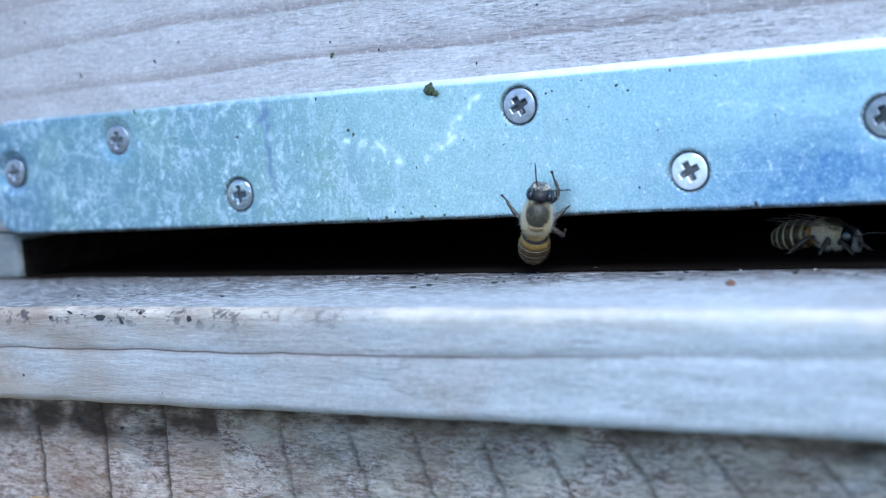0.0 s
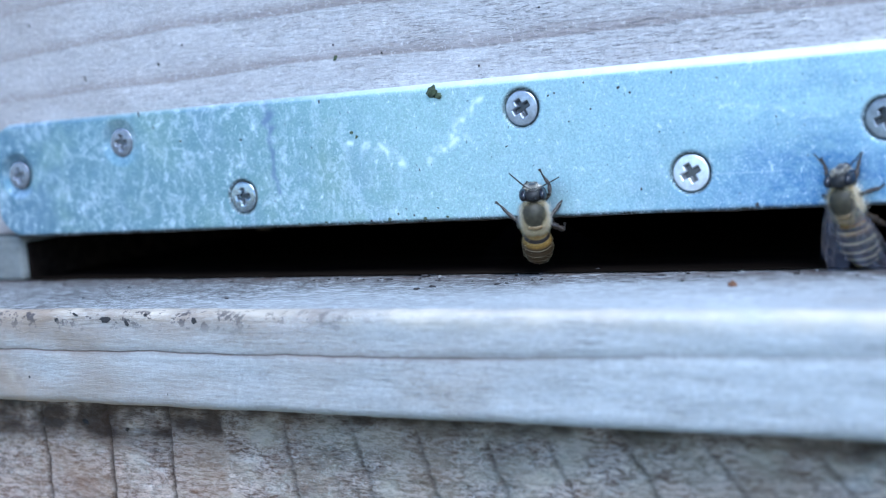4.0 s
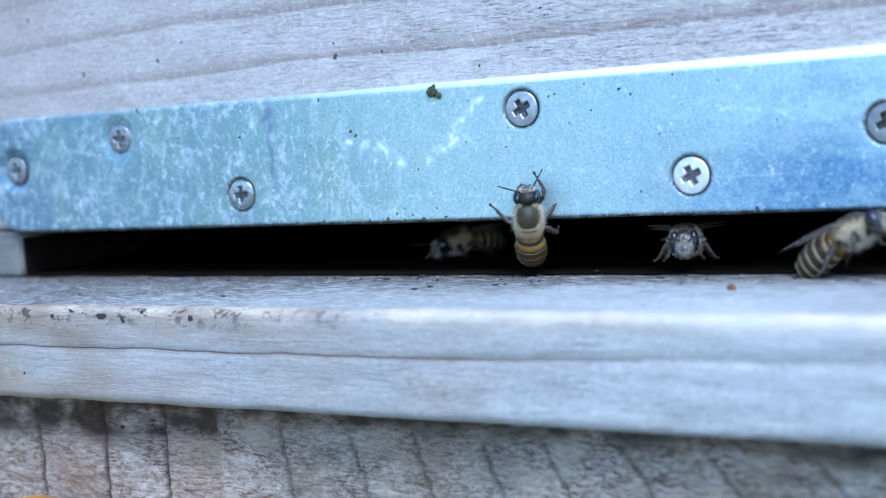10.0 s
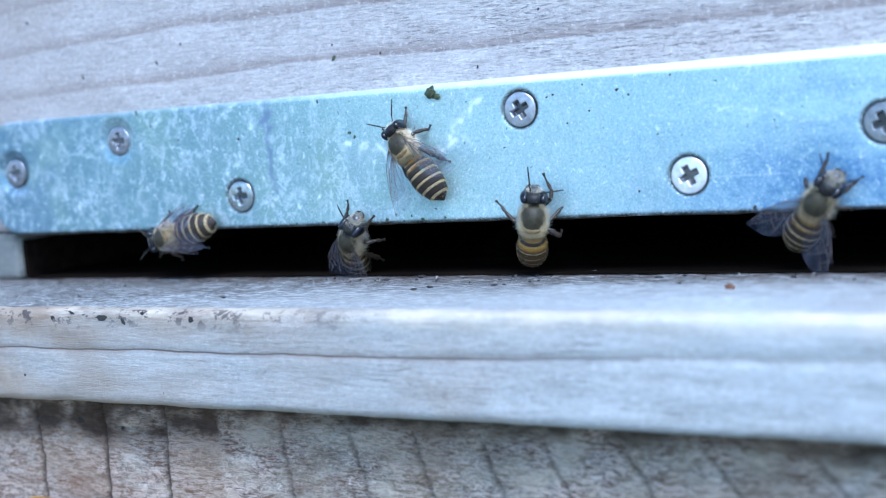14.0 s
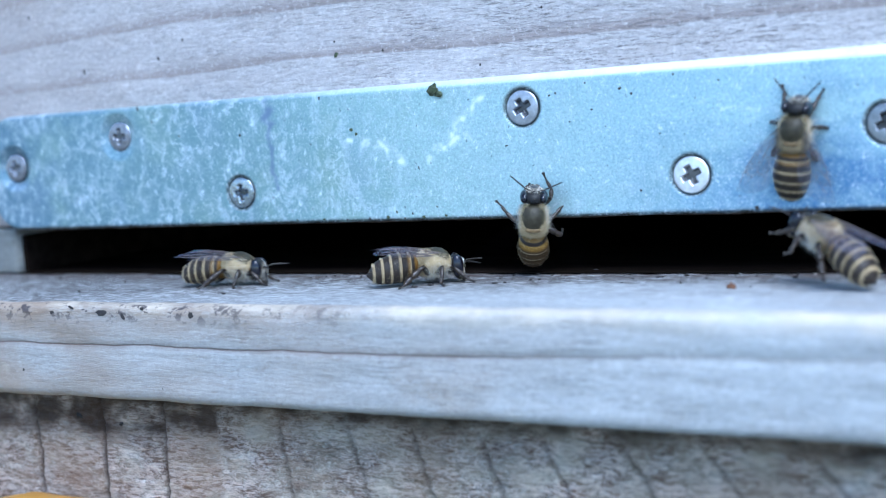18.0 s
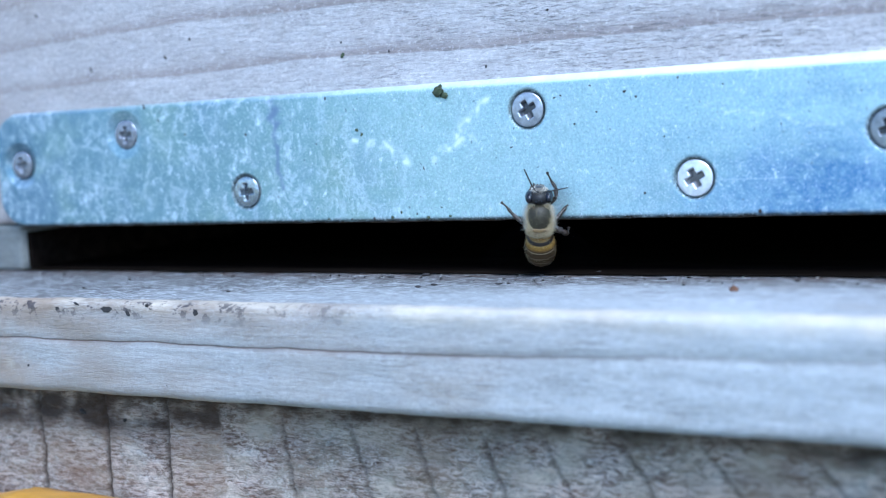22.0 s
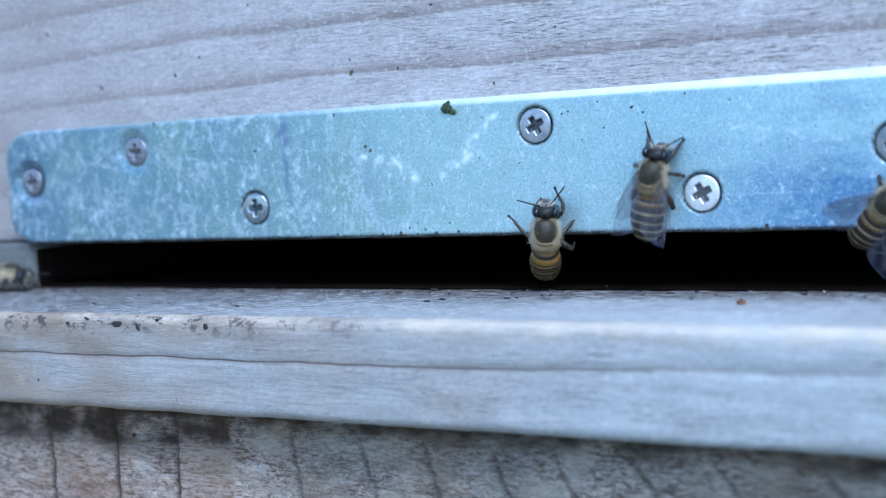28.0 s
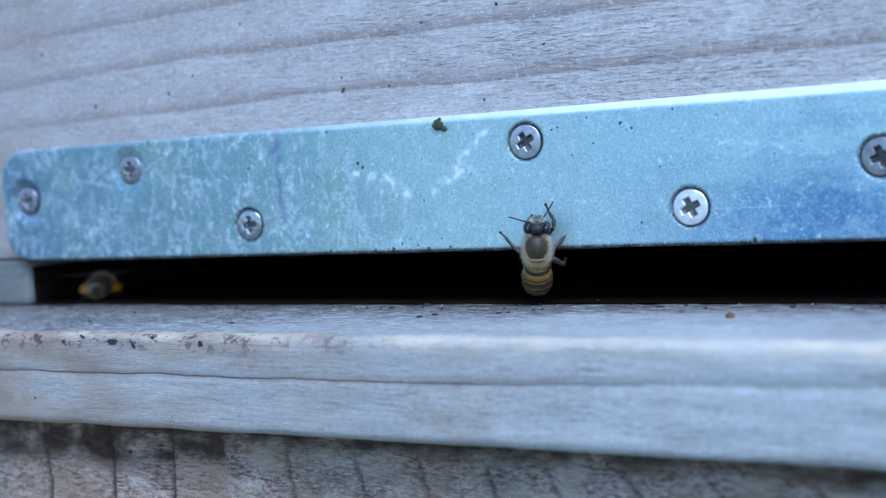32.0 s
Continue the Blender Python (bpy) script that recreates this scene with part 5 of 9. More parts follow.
def fan():
    """The clinging bee beats its wings without pause."""
    for w in guard.children:
        if w.name.startswith(("forewing", "hindwing")):
            rest = w.matrix_basis.copy()
            s = 1 if rest.translation.x > 0 else -1
            walk(w, [(k / 30, rest @ pose(0, 0, 0, 0, s * (-25, 30, -5, 38, 5)[k % 5], s * (-14, 18, 8, -20, 14)[k % 5])) for k in range(961)])


def feel():
    """The clinging bee's antennae: seconds, and how far each one is turned outwards."""
    turns = [(0, 15, 85), (0.8, 40, 50), (1.5, 55, 50), (2.2, 35, 80), (3, 15, 85), (3.5, 30, 80), (5.5, 70, 35), (6.2, 70, 25), (6.8, 60, 30), (7.4, 30, 85), (8.2, 35, 85), (9, 65, 38), (9.8, 75, 35), (10.6, 70, 50), (11.4, 35, 65), (12.2, 75, 30), (13, 55, 88), (14, 12, 85),
             (15.3, 40, 70), (16.5, 55, 65), (17.3, 85, 25), (18, 55, 70), (19, 85, 40), (20, 88, 15), (21, 35, 70), (22, 28, 85), (23, 80, 30), (24, 28, 75), (25, 80, 35), (26.5, 50, 60), (28, 80, 40), (28.8, 28, 88), (29.6, 55, 60), (30.4, 55, 75), (31.2, 40, 80), (32, 80, 35)]
    head = [c for c in guard.children if c.name.startswith("head")][0]
    for a in head.children:
        if a.name.startswith("antenna"):
            s = 1 if a.location.x > 0 else -1
            walk(a, [(t, antenna_pose(s, right if s > 0 else left)) for t, left, right in turns])


def motions():
    walk(guard, [(0, stance(1.77, -0.77, 0.84, (0.27, -0.15, 0.95), (0.34, -0.91, -0.24))),
                 (0.5, stance(1.71, -0.76, 0.91, (0.26, -0.15, 0.95), (0.35, -0.91, -0.24))),
                 (0.75, stance(1.62, -0.74, 0.98, (0.22, -0.17, 0.96), (0.36, -0.90, -0.24))),
                 (0.9, stance(0.85, -0.68, 0.47, (0.15, -0.20, 0.97), (0.37, -0.90, -0.24))),
                 (1.1, stance(0.77, -0.61, 0.30, (0.05, -0.24, 0.97), (0.40, -0.89, -0.24))),
                 (1.3, stance(0.82, -0.65, 0.81, (0.11, -0.22, 0.97), (0.38, -0.89, -0.24))),
                 (2, stance(0.84, -0.60, 1.04, (0.04, -0.25, 0.97), (0.40, -0.88, -0.24))),
                 (3, stance(1.06, -0.62, 1.02, (0.07, -0.23, 0.97), (0.39, -0.89, -0.24))),
                 (3.5, stance(1.17, -0.64, 1.11, (0.09, -0.22, 0.97), (0.39, -0.89, -0.24))),
                 (5.5, stance(-0.10, -0.56, 0.84, (-0.02, -0.27, 0.96), (0.42, -0.88, -0.24))),
                 (6, stance(-0.11, -0.50, 1.00, (-0.10, -0.31, 0.95), (0.43, -0.87, -0.24))),
                 (6.8, stance(0.27, -0.55, 1.00, (-0.03, -0.28, 0.96), (0.42, -0.88, -0.24))),
                 (7.5, stance(0.35, -0.59, 0.88, (0.03, -0.25, 0.97), (0.40, -0.88, -0.24))),
                 (8, stance(0.39, -0.65, 0.87, (0.10, -0.22, 0.97), (0.39, -0.89, -0.24))),
                 (9, stance(0.42, -0.66, 0.81, (0.12, -0.21, 0.97), (0.38, -0.89, -0.24))),
                 (10, stance(0.37, -0.64, 0.91, (0.09, -0.22, 0.97), (0.39, -0.89, -0.24))),
                 (12, stance(0.67, -0.68, 0.80, (0.15, -0.20, 0.97), (0.37, -0.90, -0.24))),
                 (13, stance(0.99, -0.70, 0.84, (0.18, -0.19, 0.97), (0.37, -0.90, -0.24))),
                 (14, stance(1.16, -0.72, 0.88, (0.19, -0.18, 0.96), (0.36, -0.90, -0.24))),
                 (14.5, stance(0.99, -0.70, 0.91, (0.17, -0.19, 0.97), (0.37, -0.90, -0.24))),
                 (16.5, stance(0.92, -0.69, 0.72, (0.16, -0.19, 0.97), (0.37, -0.90, -0.24))),
                 (17, stance(1.02, -0.70, 0.76, (0.17, -0.19, 0.97), (0.37, -0.90, -0.24))),
                 (18, stance(1.01, -0.70, 0.77, (0.17, -0.19, 0.97), (0.37, -0.90, -0.24))),
                 (19, stance(1.06, -0.70, 0.86, (0.17, -0.19, 0.97), (0.37, -0.90, -0.24))),
                 (20, stance(0.91, -0.66, 0.80, (0.12, -0.21, 0.97), (0.38, -0.89, -0.24))),
                 (21, stance(1.05, -0.66, 0.72, (0.12, -0.21, 0.97), (0.38, -0.89, -0.24))),
                 (22.5, stance(1.21, -0.67, 1.00, (0.13, -0.21, 0.97), (0.38, -0.89, -0.24))),
                 (23, stance(1.14, -0.67, 0.98, (0.14, -0.20, 0.97), (0.38, -0.89, -0.24))),
                 (24, stance(1.08, -0.68, 0.96, (0.14, -0.20, 0.97), (0.38, -0.89, -0.24))),
                 (25, stance(1.11, -0.69, 0.97, (0.16, -0.19, 0.97), (0.37, -0.90, -0.24))),
                 (25.5, stance(1.07, -0.69, 1.05, (0.16, -0.19, 0.97), (0.37, -0.90, -0.24))),
                 (27.5, stance(1.12, -0.69, 1.06, (0.17, -0.19, 0.97), (0.37, -0.90, -0.24))),
                 (28, stance(1.03, -0.68, 1.01, (0.15, -0.20, 0.97), (0.37, -0.90, -0.24))),
                 (28.5, stance(1.09, -0.68, 1.17, (0.15, -0.20, 0.97), (0.37, -0.90, -0.24))),
                 (29, stance(1.29, -0.68, 1.03, (0.14, -0.20, 0.97), (0.37, -0.89, -0.24))),
                 (29.5, stance(1.30, -0.68, 1.06, (0.15, -0.20, 0.97), (0.37, -0.90, -0.24))),
                 (30, stance(1.16, -0.68, 1.06, (0.15, -0.20, 0.97), (0.37, -0.90, -0.24))),
                 (31, stance(0.97, -0.69, 0.98, (0.16, -0.19, 0.97), (0.37, -0.90, -0.24))),
                 (32, stance(1.06, -0.68, 0.89, (0.15, -0.20, 0.97), (0.37, -0.90, -0.24)))])
    b = copy_thing(MODELS['p'], pose(0, 0, 0))
    tagged(b, 'honey bee carrying orange pollen loads on its hind legs')
    walk(b, [(0, stance(-92.00, 1.00, 66.00, (0.00, 0.00, 1.00), (0.00, -1.00, 0.00))),
             (0.15, stance(-92.00, 1.00, 66.00, (0.00, 0.00, 1.00), (0.00, -1.00, 0.00))),
             (0.3, stance(-62.84, -5.70, 46.70, (0.64, 0.04, 0.77), (-0.61, -0.58, 0.54))),
             (0.45, stance(-33.67, -12.39, 27.40, (0.81, -0.47, 0.34), (-0.30, 0.17, 0.94))),
             (0.5, stance(-20.79, -10.00, 18.42, (0.94, -0.00, 0.34), (-0.34, 0.00, 0.94))),
             (0.566, stance(0.81, -8.32, 2.33, (0.47, 0.81, 0.34), (-0.17, -0.30, 0.94))),
             (0.6, stance(0.81, -8.32, 2.33, (0.47, 0.81, 0.34), (-0.17, -0.30, 0.94))),
             (0.7, stance(0.08, -7.24, -1.76, (0.24, 0.91, 0.34), (-0.09, -0.33, 0.94))),
             (0.8, stance(0.75, -4.50, -6.10, (-0.26, 0.97, 0.00), (0.00, 0.00, 1.00))),
             (0.95, stance(-0.38, -3.50, -6.10, (-0.42, 0.91, 0.00), (0.00, 0.00, 1.00))),
             (1, stance(-0.76, -3.00, -6.10, (-0.44, 0.90, 0.00), (0.00, 0.00, 1.00))),
             (1.1, stance(-4.14, 4.00, -6.10, (-0.47, 0.88, 0.00), (0.00, 0.00, 1.00))),
             (1.25, stance(-13.63, 23.00, -6.10, (-0.44, 0.90, 0.00), (0.00, 0.00, 1.00))),
             (1.6, stance(-13.63, 60.00, -5.50, (0.00, 1.00, 0.00), (-0.00, 0.00, 1.00))),
             (2.15, stance(-13.63, 92.00, -5.50, (0.00, 1.00, 0.00), (-0.00, 0.00, 1.00))),
             (32, stance(-13.63, 92.00, -5.50, (0.00, 1.00, 0.00), (-0.00, 0.00, 1.00)))])
    b = copy_thing(MODELS['w'], pose(0, 0, 0))
    tagged(b, 'honey bee with folded clear wings at the hive entrance')
    walk(b, [(0, stance(28.69, 11.60, -6.10, (0.94, -0.34, 0.00), (0.00, 0.00, 1.00))),
             (0.5, stance(32.11, 11.60, -6.10, (0.94, -0.34, 0.00), (0.00, 0.00, 1.00))),
             (1, stance(33.42, 15.40, -6.10, (0.64, -0.77, 0.00), (0.00, 0.00, 1.00))),
             (1.4, stance(39.32, 4.00, -6.10, (1.00, -0.00, 0.00), (0.00, 0.00, 1.00))),
             (3, stance(41.92, 3.00, -6.10, (1.00, -0.00, 0.00), (0.00, 0.00, 1.00))),
             (3.175, stance(41.92, 31.50, -5.80, (0.71, 0.71, 0.00), (0.00, 0.00, 1.00))),
             (3.35, stance(41.92, 60.00, -5.50, (0.00, 1.00, 0.00), (-0.00, 0.00, 1.00))),
             (3.9, stance(41.92, 92.00, -5.50, (0.00, 1.00, 0.00), (-0.00, 0.00, 1.00))),
             (32, stance(41.92, 92.00, -5.50, (0.00, 1.00, 0.00), (-0.00, 0.00, 1.00)))])
    b = copy_thing(MODELS['s'], pose(0, 0, 0))
    tagged(b, 'honey bee with spread wings climbing the metal strip')
    walk(b, [(0, stance(-185.00, 1.00, 45.00, (0.00, 0.00, 1.00), (0.00, -1.00, 0.00))),
             (1.2, stance(-185.00, 1.00, 45.00, (0.00, 0.00, 1.00), (0.00, -1.00, 0.00))),
             (1.35, stance(-125.42, -7.00, 25.36, (0.55, 0.26, 0.79), (-0.48, -0.68, 0.55))),
             (1.5, stance(-65.84, -15.00, 5.73, (0.94, -0.00, 0.34), (-0.34, 0.00, 0.94))),
             (1.534, stance(-65.84, -15.00, 5.73, (0.94, -0.00, 0.34), (-0.34, 0.00, 0.94))),
             (1.6, stance(-30.76, -11.93, 3.42, (0.94, 0.08, 0.34), (-0.34, -0.03, 0.94))),
             (1.7, stance(2.62, -10.93, -0.94, (0.94, 0.08, 0.34), (-0.34, -0.03, 0.94))),
             (1.8, stance(14.58, -10.00, 0.82, (0.94, -0.00, 0.34), (-0.34, 0.00, 0.94))),
             (1.866, stance(26.87, -8.73, -0.20, (0.88, 0.32, 0.34), (-0.32, -0.12, 0.94))),
             (1.9, stance(26.87, -8.73, -0.20, (0.88, 0.32, 0.34), (-0.32, -0.12, 0.94))),
             (2, stance(33.81, -7.48, -4.54, (0.48, 0.84, 0.26), (-0.13, -0.22, 0.97))),
             (2.1, stance(33.77, -7.00, -6.10, (0.34, 0.94, 0.00), (-0.00, 0.00, 1.00))),
             (2.2, stance(30.60, -2.00, -6.10, (-0.64, 0.77, 0.00), (0.00, 0.00, 1.00))),
             (2.234, stance(30.60, -2.00, -6.10, (-0.64, 0.77, 0.00), (0.00, 0.00, 1.00))),
             (2.3, stance(25.01, 11.60, -6.10, (-0.77, 0.64, 0.00), (0.00, 0.00, 1.00))),
             (2.65, stance(25.01, 60.00, -5.50, (0.00, 1.00, 0.00), (-0.00, 0.00, 1.00))),
             (3.2, stance(25.01, 92.00, -5.50, (0.00, 1.00, 0.00), (-0.00, 0.00, 1.00))),
             (32, stance(25.01, 92.00, -5.50, (0.00, 1.00, 0.00), (-0.00, 0.00, 1.00)))])
    b = copy_thing(MODELS['o'], pose(0, 0, 0))
    tagged(b, 'honey bee with spread wings climbing the metal strip')
    walk(b, [(0, stance(14.62, 90.00, -5.50, (0.00, -1.00, 0.00), (0.00, 0.00, 1.00))),
             (0.4, stance(14.62, 90.00, -5.50, (0.00, -1.00, 0.00), (0.00, 0.00, 1.00))),
             (0.95, stance(14.62, 60.00, -5.50, (0.00, -1.00, 0.00), (0.00, 0.00, 1.00))),
             (1.2, stance(14.62, 19.20, -6.10, (0.00, -1.00, 0.00), (0.00, 0.00, 1.00))),
             (1.234, stance(14.62, 19.20, -6.10, (0.00, -1.00, 0.00), (0.00, 0.00, 1.00))),
             (1.3, stance(19.15, 3.40, -5.34, (0.00, -0.97, 0.26), (0.00, 0.26, 0.97))),
             (1.4, stance(18.86, -2.63, -3.29, (0.00, -0.71, 0.71), (0.00, 0.71, 0.71))),
             (1.433, stance(18.43, -1.42, -1.53, (0.10, -0.74, 0.66), (-0.83, 0.31, 0.47))),
             (1.467, stance(18.00, -0.21, 0.23, (0.20, -0.70, 0.69), (-0.90, -0.40, -0.15))),
             (1.5, stance(17.57, 1.00, 1.99, (0.21, -0.62, 0.76), (-0.17, -0.79, -0.59))),
             (1.6, stance(17.58, 0.85, 3.29, (0.17, -0.44, 0.88), (-0.08, -0.90, -0.43))),
             (1.7, stance(18.09, 0.53, 4.57, (0.14, -0.21, 0.97), (-0.03, -0.98, -0.21))),
             (1.85, stance(18.10, 0.55, 4.77, (0.15, -0.23, 0.96), (-0.03, -0.97, -0.23))),
             (1.9, stance(18.33, 0.72, 5.99, (0.16, -0.33, 0.93), (-0.06, -0.94, -0.33))),
             (2, stance(18.03, 0.10, 7.91, (-0.01, 0.00, 1.00), (0.00, -1.00, 0.00))),
             (2.034, stance(18.03, 0.10, 7.91, (-0.01, 0.00, 1.00), (0.00, -1.00, 0.00))),
             (2.1, stance(14.47, -12.04, 17.28, (0.09, 0.49, 0.87), (-0.15, -0.85, 0.50))),
             (2.2, stance(12.79, -23.26, 30.05, (0.11, 0.63, 0.77), (-0.13, -0.75, 0.64))),
             (2.9, stance(-75.00, 1.00, 66.00, (0.00, 0.00, 1.00), (0.00, -1.00, 0.00))),
             (32, stance(-75.00, 1.00, 66.00, (0.00, 0.00, 1.00), (0.00, -1.00, 0.00)))])
    b = copy_thing(MODELS['w'], pose(0, 0, 0))
    tagged(b, 'honey bee climbing diagonally up the metal strip')
    walk(b, [(0, stance(41.83, 90.00, -5.50, (0.00, -1.00, 0.00), (0.00, 0.00, 1.00))),
             (1.9, stance(41.83, 90.00, -5.50, (0.00, -1.00, 0.00), (0.00, 0.00, 1.00))),
             (2.45, stance(41.83, 60.00, -5.50, (0.00, -1.00, 0.00), (0.00, 0.00, 1.00))),
             (2.7, stance(41.83, -3.00, -6.10, (-0.87, -0.50, 0.00), (0.00, 0.00, 1.00))),
             (2.85, stance(39.59, -1.45, -2.63, (-0.98, -0.19, 0.08), (0.19, -0.69, 0.69))),
             (3, stance(37.35, 0.10, 0.84, (-0.93, 0.00, 0.36), (0.00, -1.00, 0.00))),
             (3.2, stance(36.71, 0.10, -0.22, (-0.89, 0.00, 0.46), (0.00, -1.00, 0.00))),
             (3.4, stance(35.34, 0.10, -1.61, (-0.98, 0.00, 0.17), (0.00, -1.00, 0.00))),
             (3.5, stance(34.88, 0.10, -1.36, (-1.00, 0.00, 0.07), (0.00, -1.00, 0.00))),
             (3.9, stance(33.33, 0.51, 0.82, (-0.46, -0.26, 0.85), (-0.02, -0.95, -0.30))),
             (4.3, stance(31.78, 0.92, 3.00, (0.48, -0.50, 0.72), (-0.28, -0.86, -0.42))),
             (5.2, stance(30.88, 0.43, 10.22, (0.58, -0.16, 0.80), (-0.09, -0.99, -0.13))),
             (5.5, stance(30.82, 0.10, 11.52, (0.63, 0.00, 0.78), (0.00, -1.00, 0.00))),
             (5.6, stance(31.04, 0.10, 11.52, (0.74, 0.00, 0.67), (0.00, -1.00, 0.00))),
             (5.634, stance(31.04, 0.10, 11.52, (0.74, 0.00, 0.67), (0.00, -1.00, 0.00))),
             (5.7, stance(34.09, -12.47, 12.89, (0.32, 0.56, 0.77), (-0.38, -0.66, 0.64))),
             (5.78, stance(41.92, -23.47, 24.23, (0.32, 0.56, 0.77), (-0.38, -0.66, 0.64))),
             (6.48, stance(110.00, 1.00, 45.00, (0.00, 0.00, 1.00), (0.00, -1.00, 0.00))),
             (32, stance(110.00, 1.00, 45.00, (0.00, 0.00, 1.00), (0.00, -1.00, 0.00)))])
    b = copy_thing(MODELS['w'], pose(0, 0, 0))
    tagged(b, 'honey bee with folded clear wings at the hive entrance')
    walk(b, [(0, stance(-168.00, 1.00, 45.00, (0.00, 0.00, 1.00), (0.00, -1.00, 0.00))),
             (2.8, stance(-168.00, 1.00, 45.00, (0.00, 0.00, 1.00), (0.00, -1.00, 0.00))),
             (2.95, stance(-119.63, -4.50, 19.71, (0.49, 0.53, 0.69), (-0.22, -0.69, 0.69))),
             (3.1, stance(-71.27, -10.00, -5.58, (0.87, 0.50, 0.00), (-0.00, 0.00, 1.00))),
             (3.2, stance(-71.85, -3.00, -6.10, (0.94, 0.34, 0.00), (-0.00, 0.00, 1.00))),
             (3.4, stance(-70.46, 0.00, -6.10, (0.87, 0.50, 0.00), (-0.00, 0.00, 1.00))),
             (3.5, stance(-69.61, 4.00, -6.10, (0.50, 0.87, 0.00), (-0.00, 0.00, 1.00))),
             (3.7, stance(-89.47, 26.80, -6.10, (0.17, 0.98, 0.00), (-0.00, 0.00, 1.00))),
             (4.05, stance(-70.00, 60.00, -5.50, (0.00, 1.00, 0.00), (-0.00, 0.00, 1.00))),
             (4.6, stance(-70.00, 92.00, -5.50, (0.00, 1.00, 0.00), (-0.00, 0.00, 1.00))),
             (32, stance(-70.00, 92.00, -5.50, (0.00, 1.00, 0.00), (-0.00, 0.00, 1.00)))])
    b = copy_thing(MODELS['w'], pose(0, 0, 0))
    tagged(b, 'honey bee with folded clear wings at the hive entrance')
    walk(b, [(0, stance(13.11, 90.00, -5.50, (0.00, -1.00, 0.00), (0.00, 0.00, 1.00))),
             (4.4, stance(13.11, 90.00, -5.50, (0.00, -1.00, 0.00), (0.00, 0.00, 1.00))),
             (4.95, stance(13.11, 60.00, -5.50, (0.00, -1.00, 0.00), (0.00, 0.00, 1.00))),
             (5.075, stance(13.11, 37.70, -5.80, (0.87, -0.50, 0.00), (0.00, 0.00, 1.00))),
             (5.2, stance(13.11, 15.40, -6.10, (0.87, 0.50, 0.00), (-0.00, 0.00, 1.00))),
             (5.5, stance(13.29, 11.60, -6.10, (0.94, 0.34, 0.00), (-0.00, 0.00, 1.00))),
             (5.7, stance(12.10, 15.40, -6.10, (0.87, 0.50, 0.00), (-0.00, 0.00, 1.00))),
             (6, stance(6.83, 23.00, -6.10, (0.50, 0.87, 0.00), (-0.00, 0.00, 1.00))),
             (6.4, stance(-2.16, 45.80, -6.10, (0.17, 0.98, 0.00), (-0.00, 0.00, 1.00))),
             (6.75, stance(-2.16, 60.00, -5.50, (0.00, 1.00, 0.00), (-0.00, 0.00, 1.00))),
             (7.3, stance(-2.16, 92.00, -5.50, (0.00, 1.00, 0.00), (-0.00, 0.00, 1.00))),
             (32, stance(-2.16, 92.00, -5.50, (0.00, 1.00, 0.00), (-0.00, 0.00, 1.00)))])
    b = copy_thing(MODELS['w'], pose(0, 0, 0))
    tagged(b, 'honey bee with folded clear wings at the hive entrance')
    walk(b, [(0, stance(-1.75, 90.00, -5.50, (0.00, -1.00, 0.00), (0.00, 0.00, 1.00))),
             (4.4, stance(-1.75, 90.00, -5.50, (0.00, -1.00, 0.00), (0.00, 0.00, 1.00))),
             (4.95, stance(-1.75, 60.00, -5.50, (0.00, -1.00, 0.00), (0.00, 0.00, 1.00))),
             (5.033, stance(-1.75, 44.50, -5.70, (0.84, -0.55, 0.00), (0.00, 0.00, 1.00))),
             (5.117, stance(-1.75, 29.00, -5.90, (0.92, 0.40, 0.00), (0.00, 0.00, 1.00))),
             (5.2, stance(-1.75, 13.50, -6.10, (0.17, 0.98, 0.00), (-0.00, 0.00, 1.00))),
             (5.5, stance(1.75, 9.70, -6.10, (-0.17, 0.98, 0.00), (0.00, 0.00, 1.00))),
             (5.8, stance(-8.02, 19.20, -6.10, (-0.34, 0.94, 0.00), (0.00, 0.00, 1.00))),
             (6, stance(-17.02, 24.90, -6.10, (-0.42, 0.91, 0.00), (0.00, 0.00, 1.00))),
             (6.4, stance(-27.30, 42.00, -6.10, (-0.17, 0.98, 0.00), (0.00, 0.00, 1.00))),
             (6.75, stance(-27.30, 60.00, -5.50, (0.00, 1.00, 0.00), (-0.00, 0.00, 1.00))),
             (7.3, stance(-27.30, 92.00, -5.50, (0.00, 1.00, 0.00), (-0.00, 0.00, 1.00))),
             (32, stance(-27.30, 92.00, -5.50, (0.00, 1.00, 0.00), (-0.00, 0.00, 1.00)))])
    b = copy_thing(MODELS['s'], pose(0, 0, 0))
    tagged(b, 'honey bee with folded clear wings at the hive entrance')
